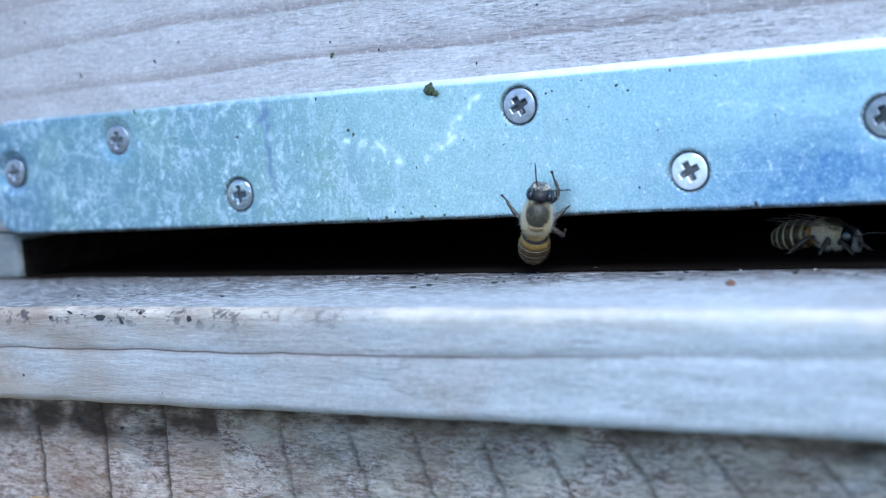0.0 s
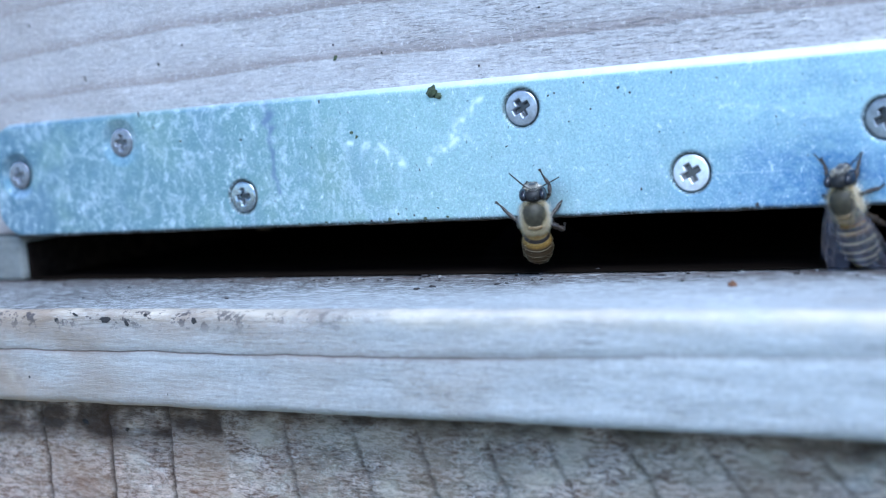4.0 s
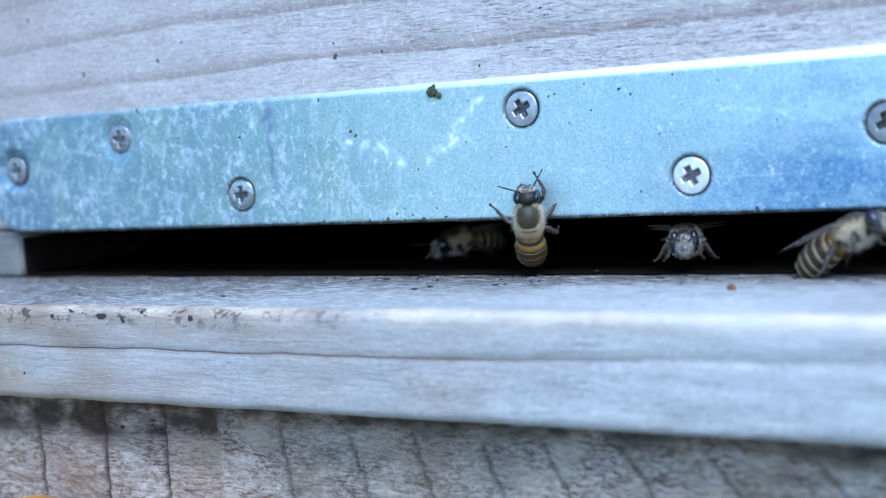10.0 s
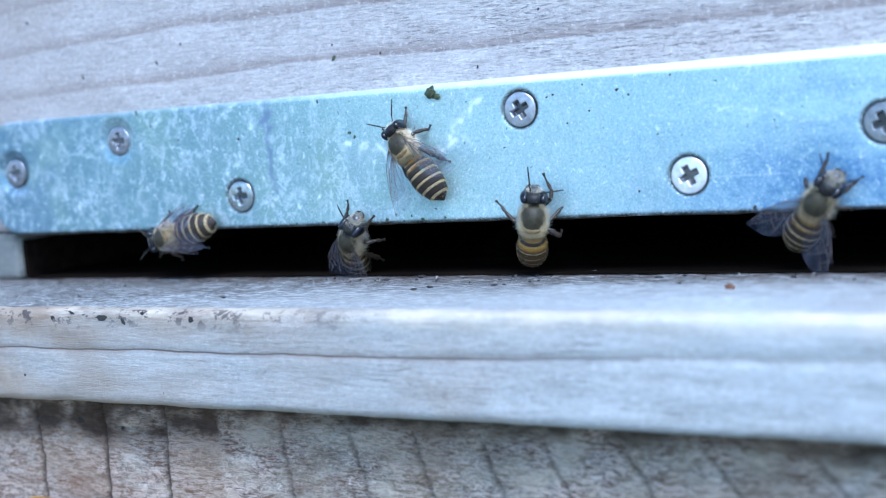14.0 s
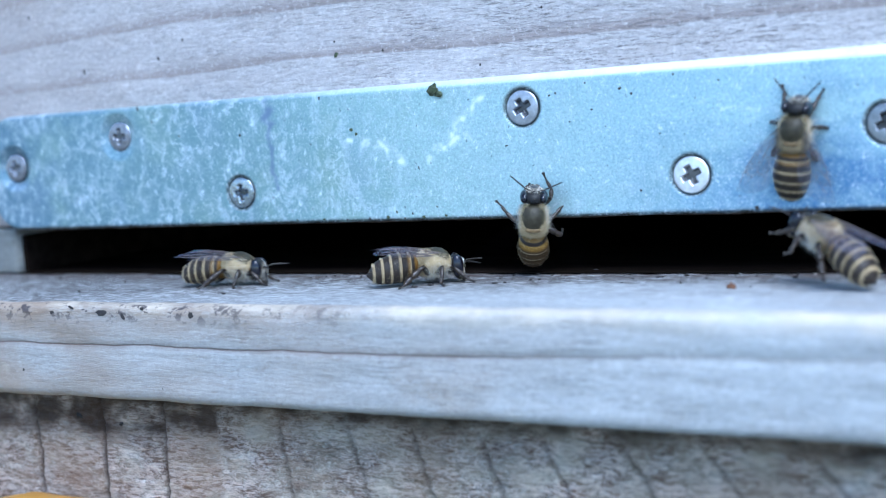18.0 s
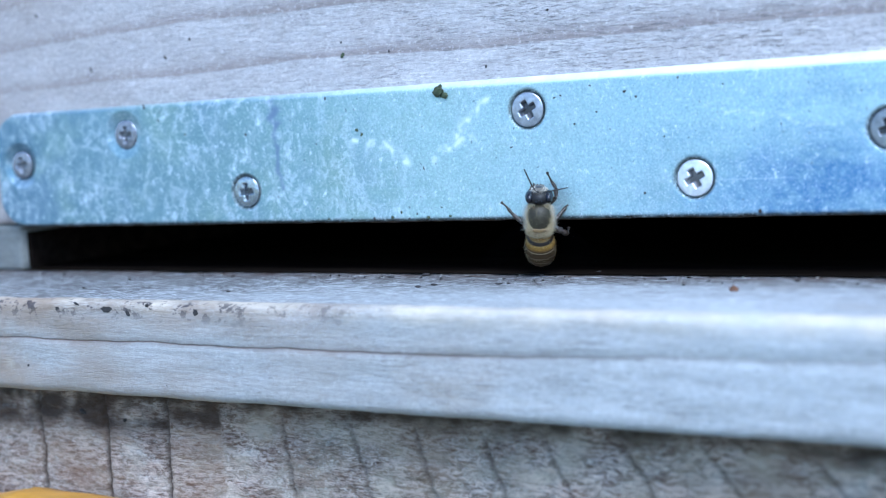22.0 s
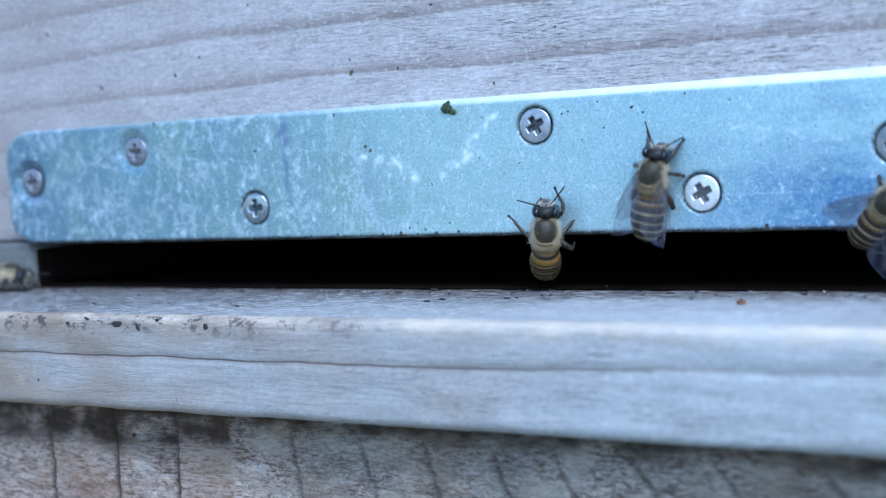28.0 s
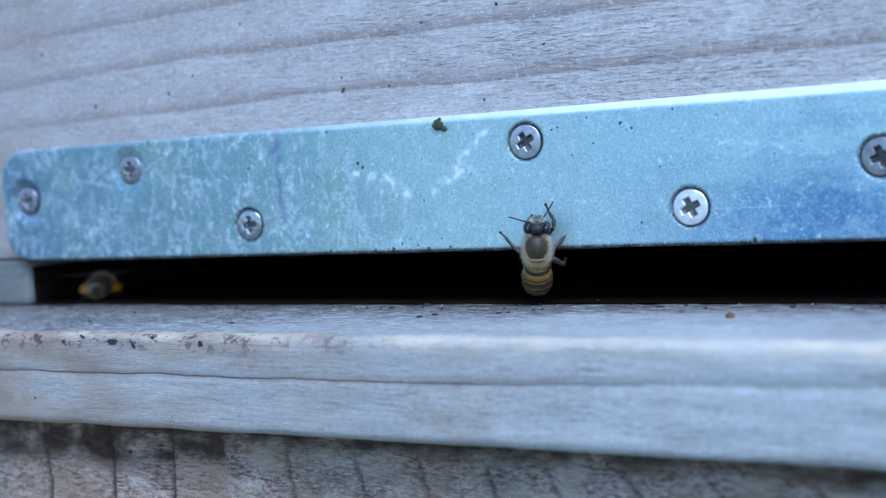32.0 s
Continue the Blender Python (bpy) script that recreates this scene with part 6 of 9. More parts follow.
    walk(b, [(0, stance(-58.00, 1.00, 66.00, (0.00, 0.00, 1.00), (0.00, -1.00, 0.00))),
             (6, stance(-58.00, 1.00, 66.00, (0.00, 0.00, 1.00), (0.00, -1.00, 0.00))),
             (6.15, stance(-37.14, -4.80, 48.23, (0.66, -0.13, 0.74), (-0.69, -0.51, 0.52))),
             (6.3, stance(-16.28, -10.60, 30.47, (0.60, -0.72, 0.34), (-0.22, 0.26, 0.94))),
             (6.334, stance(-16.28, -10.60, 30.47, (0.60, -0.72, 0.34), (-0.22, 0.26, 0.94))),
             (6.466, stance(-26.83, -7.61, -0.76, (0.17, 0.97, 0.17), (-0.03, -0.17, 0.98))),
             (6.5, stance(-26.83, -7.61, -0.76, (0.17, 0.97, 0.17), (-0.03, -0.17, 0.98))),
             (6.6, stance(-26.13, -5.00, -6.10, (-0.57, 0.82, 0.00), (0.00, 0.00, 1.00))),
             (6.7, stance(-26.03, -2.00, -6.10, (-0.42, 0.91, 0.00), (0.00, 0.00, 1.00))),
             (6.734, stance(-26.03, -2.00, -6.10, (-0.42, 0.91, 0.00), (0.00, 0.00, 1.00))),
             (6.8, stance(-30.06, 7.80, -6.10, (-0.47, 0.88, 0.00), (0.00, 0.00, 1.00))),
             (7.15, stance(-30.06, 60.00, -5.50, (0.00, 1.00, 0.00), (-0.00, 0.00, 1.00))),
             (7.7, stance(-30.06, 92.00, -5.50, (0.00, 1.00, 0.00), (-0.00, 0.00, 1.00))),
             (32, stance(-30.06, 92.00, -5.50, (0.00, 1.00, 0.00), (-0.00, 0.00, 1.00)))])
    b = copy_thing(MODELS['s'], pose(0, 0, 0))
    tagged(b, 'honey bee in blurred flight before the landing board')
    walk(b, [(0, stance(-41.00, 1.00, 66.00, (0.00, 0.00, 1.00), (0.00, -1.00, 0.00))),
             (6, stance(-41.00, 1.00, 66.00, (0.00, 0.00, 1.00), (0.00, -1.00, 0.00))),
             (6.15, stance(-49.44, -14.50, 32.52, (0.55, 0.26, 0.79), (-0.48, -0.68, 0.55))),
             (6.3, stance(-57.88, -30.00, -0.96, (0.94, -0.00, 0.34), (-0.34, 0.00, 0.94))),
             (6.334, stance(-57.88, -30.00, -0.96, (0.94, -0.00, 0.34), (-0.34, 0.00, 0.94))),
             (6.4, stance(-34.74, -30.00, -1.09, (0.94, -0.00, 0.34), (-0.34, 0.00, 0.94))),
             (6.5, stance(-0.42, -32.00, -8.07, (0.94, -0.00, 0.34), (-0.34, 0.00, 0.94))),
             (6.6, stance(22.01, -30.00, -1.01, (0.94, -0.00, 0.34), (-0.34, 0.00, 0.94))),
             (6.666, stance(39.05, -28.14, -1.62, (0.93, -0.16, 0.34), (-0.34, 0.06, 0.94))),
             (6.7, stance(39.05, -28.14, -1.62, (0.93, -0.16, 0.34), (-0.34, 0.06, 0.94))),
             (6.8, stance(37.88, -26.39, 0.92, (0.81, -0.47, 0.34), (-0.30, 0.17, 0.94))),
             (6.834, stance(37.88, -26.39, 0.92, (0.81, -0.47, 0.34), (-0.30, 0.17, 0.94))),
             (6.9, stance(48.73, -30.39, 3.03, (0.81, -0.47, 0.34), (-0.30, 0.17, 0.94))),
             (7.25, stance(87.86, -14.70, 24.02, (0.64, 0.04, 0.77), (-0.61, -0.58, 0.54))),
             (7.6, stance(127.00, 1.00, 45.00, (0.00, 0.00, 1.00), (0.00, -1.00, 0.00))),
             (32, stance(127.00, 1.00, 45.00, (0.00, 0.00, 1.00), (0.00, -1.00, 0.00)))])
    b = copy_thing(MODELS['w'], pose(0, 0, 0))
    tagged(b, 'honey bee with folded clear wings at the hive entrance')
    walk(b, [(0, stance(38.45, 90.00, -5.50, (0.00, -1.00, 0.00), (0.00, 0.00, 1.00))),
             (6.4, stance(38.45, 90.00, -5.50, (0.00, -1.00, 0.00), (0.00, 0.00, 1.00))),
             (6.95, stance(38.45, 60.00, -5.50, (0.00, -1.00, 0.00), (0.00, 0.00, 1.00))),
             (7.075, stance(38.45, 30.00, -5.80, (-0.64, -0.77, 0.00), (0.00, 0.00, 1.00))),
             (7.2, stance(38.45, 0.00, -6.10, (-0.98, -0.17, 0.00), (0.00, 0.00, 1.00))),
             (7.5, stance(33.94, 0.00, -6.10, (-1.00, -0.00, 0.00), (0.00, 0.00, 1.00))),
             (7.7, stance(30.13, 11.60, -6.10, (-0.87, 0.50, 0.00), (0.00, 0.00, 1.00))),
             (7.85, stance(27.92, 20.15, -6.10, (-0.26, 0.97, 0.00), (0.00, 0.00, 1.00))),
             (8, stance(25.71, 28.70, -6.10, (0.50, 0.87, 0.00), (-0.00, 0.00, 1.00))),
             (8.35, stance(25.71, 60.00, -5.50, (0.00, 1.00, 0.00), (-0.00, 0.00, 1.00))),
             (8.9, stance(25.71, 92.00, -5.50, (0.00, 1.00, 0.00), (-0.00, 0.00, 1.00))),
             (32, stance(25.71, 92.00, -5.50, (0.00, 1.00, 0.00), (-0.00, 0.00, 1.00)))])
    b = copy_thing(MODELS['s'], pose(0, 0, 0))
    tagged(b, 'honey bee with spread wings climbing the metal strip')
    walk(b, [(0, stance(13.39, 90.00, -5.50, (0.00, -1.00, 0.00), (0.00, 0.00, 1.00))),
             (7.2, stance(13.39, 90.00, -5.50, (0.00, -1.00, 0.00), (0.00, 0.00, 1.00))),
             (7.75, stance(13.39, 60.00, -5.50, (0.00, -1.00, 0.00), (0.00, 0.00, 1.00))),
             (8, stance(13.39, 19.20, -6.10, (0.00, -1.00, 0.00), (0.00, 0.00, 1.00))),
             (8.2, stance(17.95, 7.80, -6.10, (0.17, -0.98, 0.00), (0.00, 0.00, 1.00))),
             (8.3, stance(21.87, 1.41, -5.20, (0.17, -0.95, 0.26), (-0.04, 0.25, 0.97))),
             (8.4, stance(24.03, -2.62, -3.01, (0.06, -0.70, 0.71), (-0.06, 0.70, 0.71))),
             (8.433, stance(24.28, -1.42, -1.27, (0.16, -0.71, 0.68), (-0.84, 0.26, 0.47))),
             (8.467, stance(24.54, -0.22, 0.47, (0.23, -0.65, 0.72), (-0.88, -0.45, -0.12))),
             (8.5, stance(24.80, 0.98, 2.21, (0.21, -0.58, 0.79), (-0.15, -0.82, -0.56))),
             (8.7, stance(25.03, 0.10, 6.31, (0.21, 0.00, 0.98), (0.00, -1.00, 0.00))),
             (8.8, stance(24.99, 0.24, 6.04, (0.23, -0.06, 0.97), (-0.01, -1.00, -0.06))),
             (9, stance(26.08, 0.10, 6.89, (0.38, 0.00, 0.92), (0.00, -1.00, 0.00))),
             (9.1, stance(25.49, 0.10, 7.76, (0.20, 0.00, 0.98), (0.00, -1.00, 0.00))),
             (9.2, stance(26.12, -1.30, 11.44, (0.14, -0.20, 0.97), (-0.03, -0.98, -0.20))),
             (9.234, stance(26.12, -1.30, 11.44, (0.14, -0.20, 0.97), (-0.03, -0.98, -0.20))),
             (9.3, stance(28.67, -18.01, 20.23, (0.00, 0.50, 0.87), (-0.00, -0.87, 0.50))),
             (10, stance(-24.00, 1.00, 66.00, (0.00, 0.00, 1.00), (0.00, -1.00, 0.00))),
             (32, stance(-24.00, 1.00, 66.00, (0.00, 0.00, 1.00), (0.00, -1.00, 0.00)))])
    b = copy_thing(MODELS['s'], pose(0, 0, 0))
    tagged(b, 'honey bee with spread wings climbing the metal strip')
    walk(b, [(0, stance(7.95, 90.00, -5.50, (0.00, -1.00, 0.00), (0.00, 0.00, 1.00))),
             (8.3, stance(7.95, 90.00, -5.50, (0.00, -1.00, 0.00), (0.00, 0.00, 1.00))),
             (8.85, stance(7.95, 60.00, -5.50, (0.00, -1.00, 0.00), (0.00, 0.00, 1.00))),
             (9.1, stance(7.95, 19.20, -6.10, (0.00, -1.00, 0.00), (0.00, 0.00, 1.00))),
             (9.3, stance(12.63, 9.70, -6.10, (0.00, -1.00, 0.00), (0.00, 0.00, 1.00))),
             (9.5, stance(13.77, 5.90, -6.10, (0.00, -1.00, 0.00), (0.00, 0.00, 1.00))),
             (9.7, stance(12.83, 5.90, -6.10, (0.00, -1.00, 0.00), (0.00, 0.00, 1.00))),
             (9.9, stance(15.91, 2.00, -6.10, (0.00, -1.00, 0.00), (0.00, 0.00, 1.00))),
             (10, stance(16.34, 1.69, -4.71, (0.26, -0.96, 0.14), (-0.04, 0.13, 0.99))),
             (10.2, stance(18.47, -0.48, -4.55, (0.00, -0.98, 0.21), (0.00, 0.21, 0.98))),
             (10.3, stance(20.58, -2.13, -3.81, (0.15, -0.85, 0.50), (-0.09, 0.49, 0.87))),
             (10.333, stance(21.08, -1.08, -1.98, (0.25, -0.77, 0.59), (-0.86, 0.10, 0.50))),
             (10.367, stance(21.58, -0.04, -0.14, (0.20, -0.67, 0.71), (-0.84, -0.49, -0.23))),
             (10.4, stance(22.08, 1.01, 1.69, (0.04, -0.66, 0.75), (-0.04, -0.75, -0.66))),
             (10.5, stance(23.63, 0.85, 3.03, (0.27, -0.44, 0.86), (-0.13, -0.90, -0.42))),
             (10.6, stance(25.79, 0.59, 5.65, (0.40, -0.25, 0.88), (-0.10, -0.97, -0.23))),
             (10.7, stance(27.93, 0.10, 7.75, (0.27, 0.00, 0.96), (0.00, -1.00, 0.00))),
             (10.8, stance(29.41, 0.10, 9.37, (0.29, 0.00, 0.96), (0.00, -1.00, 0.00))),
             (10.9, stance(33.84, -1.91, 12.44, (0.35, -0.47, 0.81), (-0.19, -0.88, -0.43))),
             (10.934, stance(33.84, -1.91, 12.44, (0.35, -0.47, 0.81), (-0.19, -0.88, -0.43))),
             (11, stance(42.73, -23.47, 28.58, (0.32, 0.56, 0.77), (-0.38, -0.66, 0.64))),
             (11.7, stance(144.00, 1.00, 45.00, (0.00, 0.00, 1.00), (0.00, -1.00, 0.00))),
             (32, stance(144.00, 1.00, 45.00, (0.00, 0.00, 1.00), (0.00, -1.00, 0.00)))])
    b = copy_thing(MODELS['w'], pose(0, 0, 0))
    tagged(b, 'honey bee with folded clear wings at the hive entrance')
    walk(b, [(0, stance(19.36, 90.00, -5.50, (0.00, -1.00, 0.00), (0.00, 0.00, 1.00))),
             (8.6, stance(19.36, 90.00, -5.50, (0.00, -1.00, 0.00), (0.00, 0.00, 1.00))),
             (9.15, stance(19.36, 60.00, -5.50, (0.00, -1.00, 0.00), (0.00, 0.00, 1.00))),
             (9.4, stance(19.36, 9.70, -6.10, (0.64, -0.77, 0.00), (0.00, 0.00, 1.00))),
             (9.5, stance(20.50, 5.90, -6.10, (0.64, -0.77, 0.00), (0.00, 0.00, 1.00))),
             (9.7, stance(25.64, 0.74, -4.81, (0.75, -0.63, 0.17), (-0.13, 0.11, 0.98))),
             (9.9, stance(31.71, -1.20, -4.57, (0.91, -0.33, 0.26), (-0.24, 0.09, 0.97))),
             (10, stance(34.81, -2.30, -3.46, (0.84, -0.22, 0.50), (-0.48, 0.13, 0.87))),
             (10.1, stance(35.55, -3.51, -2.66, (0.72, -0.26, 0.64), (-0.60, 0.22, 0.77))),
             (10.15, stance(35.81, -1.24, -0.34, (0.56, -0.49, 0.67), (-0.81, -0.49, 0.32))),
             (10.2, stance(36.07, 1.02, 1.98, (0.53, -0.70, 0.48), (-0.52, -0.72, -0.47))),
             (10.3, stance(36.76, 1.02, 3.09, (0.49, -0.67, 0.55), (-0.45, -0.74, -0.50))),
             (10.4, stance(37.51, 1.01, 4.47, (0.46, -0.66, 0.59), (-0.40, -0.75, -0.52))),
             (10.7, stance(42.04, 1.02, 8.39, (0.42, -0.71, 0.56), (-0.43, -0.70, -0.57))),
             (10.8, stance(45.83, -6.23, 13.15, (0.39, -0.12, 0.91), (-0.39, -0.92, 0.04))),
             (10.9, stance(49.62, -13.47, 17.90, (0.32, 0.56, 0.77), (-0.38, -0.66, 0.64))),
             (11.6, stance(161.00, 1.00, 45.00, (0.00, 0.00, 1.00), (0.00, -1.00, 0.00))),
             (32, stance(161.00, 1.00, 45.00, (0.00, 0.00, 1.00), (0.00, -1.00, 0.00)))])
    b = copy_thing(MODELS['s'], pose(0, 0, 0))
    tagged(b, 'honey bee with spread wings climbing the metal strip')
    walk(b, [(0, stance(-24.36, 90.00, -5.50, (0.00, -1.00, 0.00), (0.00, 0.00, 1.00))),
             (9, stance(-24.36, 90.00, -5.50, (0.00, -1.00, 0.00), (0.00, 0.00, 1.00))),
             (9.55, stance(-24.36, 60.00, -5.50, (0.00, -1.00, 0.00), (0.00, 0.00, 1.00))),
             (9.8, stance(-24.36, 28.70, -6.10, (-0.50, -0.87, 0.00), (0.00, 0.00, 1.00))),
             (10, stance(-17.41, 15.40, -6.10, (-0.50, -0.87, 0.00), (0.00, 0.00, 1.00))),
             (10.066, stance(-14.49, 1.72, -4.45, (-0.70, -0.70, 0.17), (0.12, 0.12, 0.98))),
             (10.1, stance(-14.49, 1.72, -4.45, (-0.70, -0.70, 0.17), (0.12, 0.12, 0.98))),
             (10.133, stance(-14.57, 1.43, -2.80, (-0.59, -0.64, 0.50), (0.78, -0.30, 0.54))),
             (10.167, stance(-14.64, 1.15, -1.16, (-0.29, -0.72, 0.63), (0.75, -0.58, -0.32))),
             (10.2, stance(-14.71, 0.86, 0.48, (-0.03, -0.89, 0.46), (0.06, -0.46, -0.88))),
             (10.3, stance(-14.97, 0.92, 0.88, (-0.02, -0.85, 0.52), (0.04, -0.52, -0.85))),
             (10.4, stance(-16.80, 1.01, 3.01, (-0.03, -0.65, 0.76), (0.02, -0.76, -0.65))),
             (10.5, stance(-16.12, 0.17, 4.68, (0.01, -0.03, 1.00), (-0.00, -1.00, -0.03))),
             (10.6, stance(-16.96, 0.10, 7.69, (-0.14, 0.00, 0.99), (-0.00, -1.00, 0.00))),
             (10.634, stance(-16.96, 0.10, 7.69, (-0.14, 0.00, 0.99), (-0.00, -1.00, 0.00))),
             (10.7, stance(-27.10, -10.47, 13.64, (-0.32, 0.56, 0.77), (0.38, -0.66, 0.64))),
             (10.8, stance(-30.59, -23.47, 33.89, (-0.32, 0.56, 0.77), (0.38, -0.66, 0.64))),
             (11.5, stance(-7.00, 1.00, 66.00, (0.00, 0.00, 1.00), (0.00, -1.00, 0.00))),
             (32, stance(-7.00, 1.00, 66.00, (0.00, 0.00, 1.00), (0.00, -1.00, 0.00)))])
    b = copy_thing(MODELS['w'], pose(0, 0, 0))
    tagged(b, 'honey bee with folded clear wings at the hive entrance')
    walk(b, [(0, stance(-52.46, 90.00, -5.50, (0.00, -1.00, 0.00), (0.00, 0.00, 1.00))),
             (10.8, stance(-52.46, 90.00, -5.50, (0.00, -1.00, 0.00), (0.00, 0.00, 1.00))),
             (11.35, stance(-52.46, 60.00, -5.50, (0.00, -1.00, 0.00), (0.00, 0.00, 1.00))),
             (11.6, stance(-52.46, 19.20, -6.10, (-0.50, -0.87, 0.00), (0.00, 0.00, 1.00))),
             (11.8, stance(-53.93, 21.10, -6.10, (-0.50, -0.87, 0.00), (0.00, 0.00, 1.00))),
             (12, stance(-50.27, 13.50, -6.10, (-0.34, -0.94, 0.00), (0.00, 0.00, 1.00))),
             (12.2, stance(-40.93, 3.00, -6.10, (-0.64, -0.77, 0.00), (0.00, 0.00, 1.00))),
             (12.4, stance(-41.59, 1.00, -6.10, (-0.77, -0.64, 0.00), (0.00, 0.00, 1.00))),
             (12.6, stance(-40.30, 0.34, -4.47, (-0.86, -0.50, 0.14), (0.12, 0.07, 0.99))),
             (12.7, stance(-39.93, 0.82, -3.08, (-0.97, -0.26, 0.03), (0.20, -0.68, 0.71))),
             (12.8, stance(-39.55, 1.30, -1.69, (-0.99, -0.00, 0.13), (0.00, -1.00, -0.00))),
             (13, stance(-40.64, 0.80, -1.53, (-0.99, 0.00, 0.14), (0.00, -1.00, 0.00))),
             (13.2, stance(-40.92, 0.80, -1.50, (-1.00, 0.00, 0.02), (-0.00, -1.00, 0.00))),
             (13.5, stance(-42.73, 0.80, -1.33, (-0.99, 0.00, -0.14), (-0.00, -1.00, 0.00))),
             (13.8, stance(-44.69, 0.10, -1.08, (-0.97, 0.00, -0.23), (-0.00, -1.00, 0.00))),
             (14, stance(-47.53, 0.10, -0.61, (-0.98, -0.00, -0.22), (0.00, -1.00, 0.00))),
             (14.2, stance(-47.80, 0.10, -0.59, (-0.95, 0.00, -0.33), (-0.00, -1.00, 0.00))),
             (14.4, stance(-47.73, 0.10, -0.78, (-0.88, 0.00, -0.47), (-0.00, -1.00, 0.00))),
             (14.5, stance(-48.55, 0.10, -1.31, (-0.80, 0.00, -0.60), (-0.00, -1.00, 0.00))),
             (14.9, stance(-47.34, -1.95, -3.70, (-0.84, -0.37, -0.40), (-0.02, -0.71, 0.71))),
             (15.3, stance(-46.13, -4.00, -6.10, (-0.87, -0.50, 0.00), (0.00, 0.00, 1.00))),
             (15.65, stance(-44.76, -5.00, -6.10, (-0.34, -0.94, 0.00), (0.00, 0.00, 1.00))),
             (16, stance(-43.38, -6.00, -6.10, (0.34, -0.94, 0.00), (0.00, 0.00, 1.00))),
             (16.5, stance(-42.47, -7.00, -6.10, (0.62, -0.79, 0.00), (0.00, 0.00, 1.00))),
             (17, stance(-41.09, -7.50, -6.10, (0.64, -0.77, 0.00), (0.00, 0.00, 1.00))),
             (17.4, stance(-41.37, -7.50, -6.10, (0.64, -0.77, 0.00), (0.00, 0.00, 1.00))),
             (17.7, stance(-39.72, -7.50, -6.10, (0.87, -0.50, 0.00), (0.00, 0.00, 1.00))),
             (17.8, stance(-37.69, -7.50, -6.10, (1.00, -0.09, 0.00), (0.00, 0.00, 1.00))),
             (18, stance(-32.50, -7.50, -6.10, (0.97, 0.26, 0.00), (-0.00, 0.00, 1.00))),
             (18.2, stance(-27.80, -7.00, -6.10, (0.95, 0.31, 0.00), (-0.00, 0.00, 1.00))),
             (18.5, stance(-18.77, -6.00, -6.10, (0.94, 0.34, 0.00), (-0.00, 0.00, 1.00))),
             (18.7, stance(-15.82, -5.00, -6.10, (0.94, 0.34, 0.00), (-0.00, 0.00, 1.00))),
             (18.9, stance(-12.98, -4.50, -6.10, (0.93, 0.37, 0.00), (-0.00, 0.00, 1.00))),
             (19, stance(-10.23, -4.50, -6.10, (0.91, 0.41, 0.00), (-0.00, 0.00, 1.00))),
             (19.2, stance(-7.60, -2.50, -6.10, (0.98, 0.17, 0.00), (-0.00, 0.00, 1.00))),
             (19.4, stance(-7.94, 2.00, -6.10, (0.77, 0.64, 0.00), (-0.00, 0.00, 1.00))),
             (19.6, stance(-15.39, 19.20, -6.10, (0.34, 0.94, 0.00), (-0.00, 0.00, 1.00))),
             (19.95, stance(-15.39, 60.00, -5.50, (0.00, 1.00, 0.00), (-0.00, 0.00, 1.00))),
             (20.5, stance(-15.39, 92.00, -5.50, (0.00, 1.00, 0.00), (-0.00, 0.00, 1.00))),
             (32, stance(-15.39, 92.00, -5.50, (0.00, 1.00, 0.00), (-0.00, 0.00, 1.00)))])
    b = copy_thing(MODELS['w'], pose(0, 0, 0))
    tagged(b, 'honey bee with banded abdomen walking on the landing board')
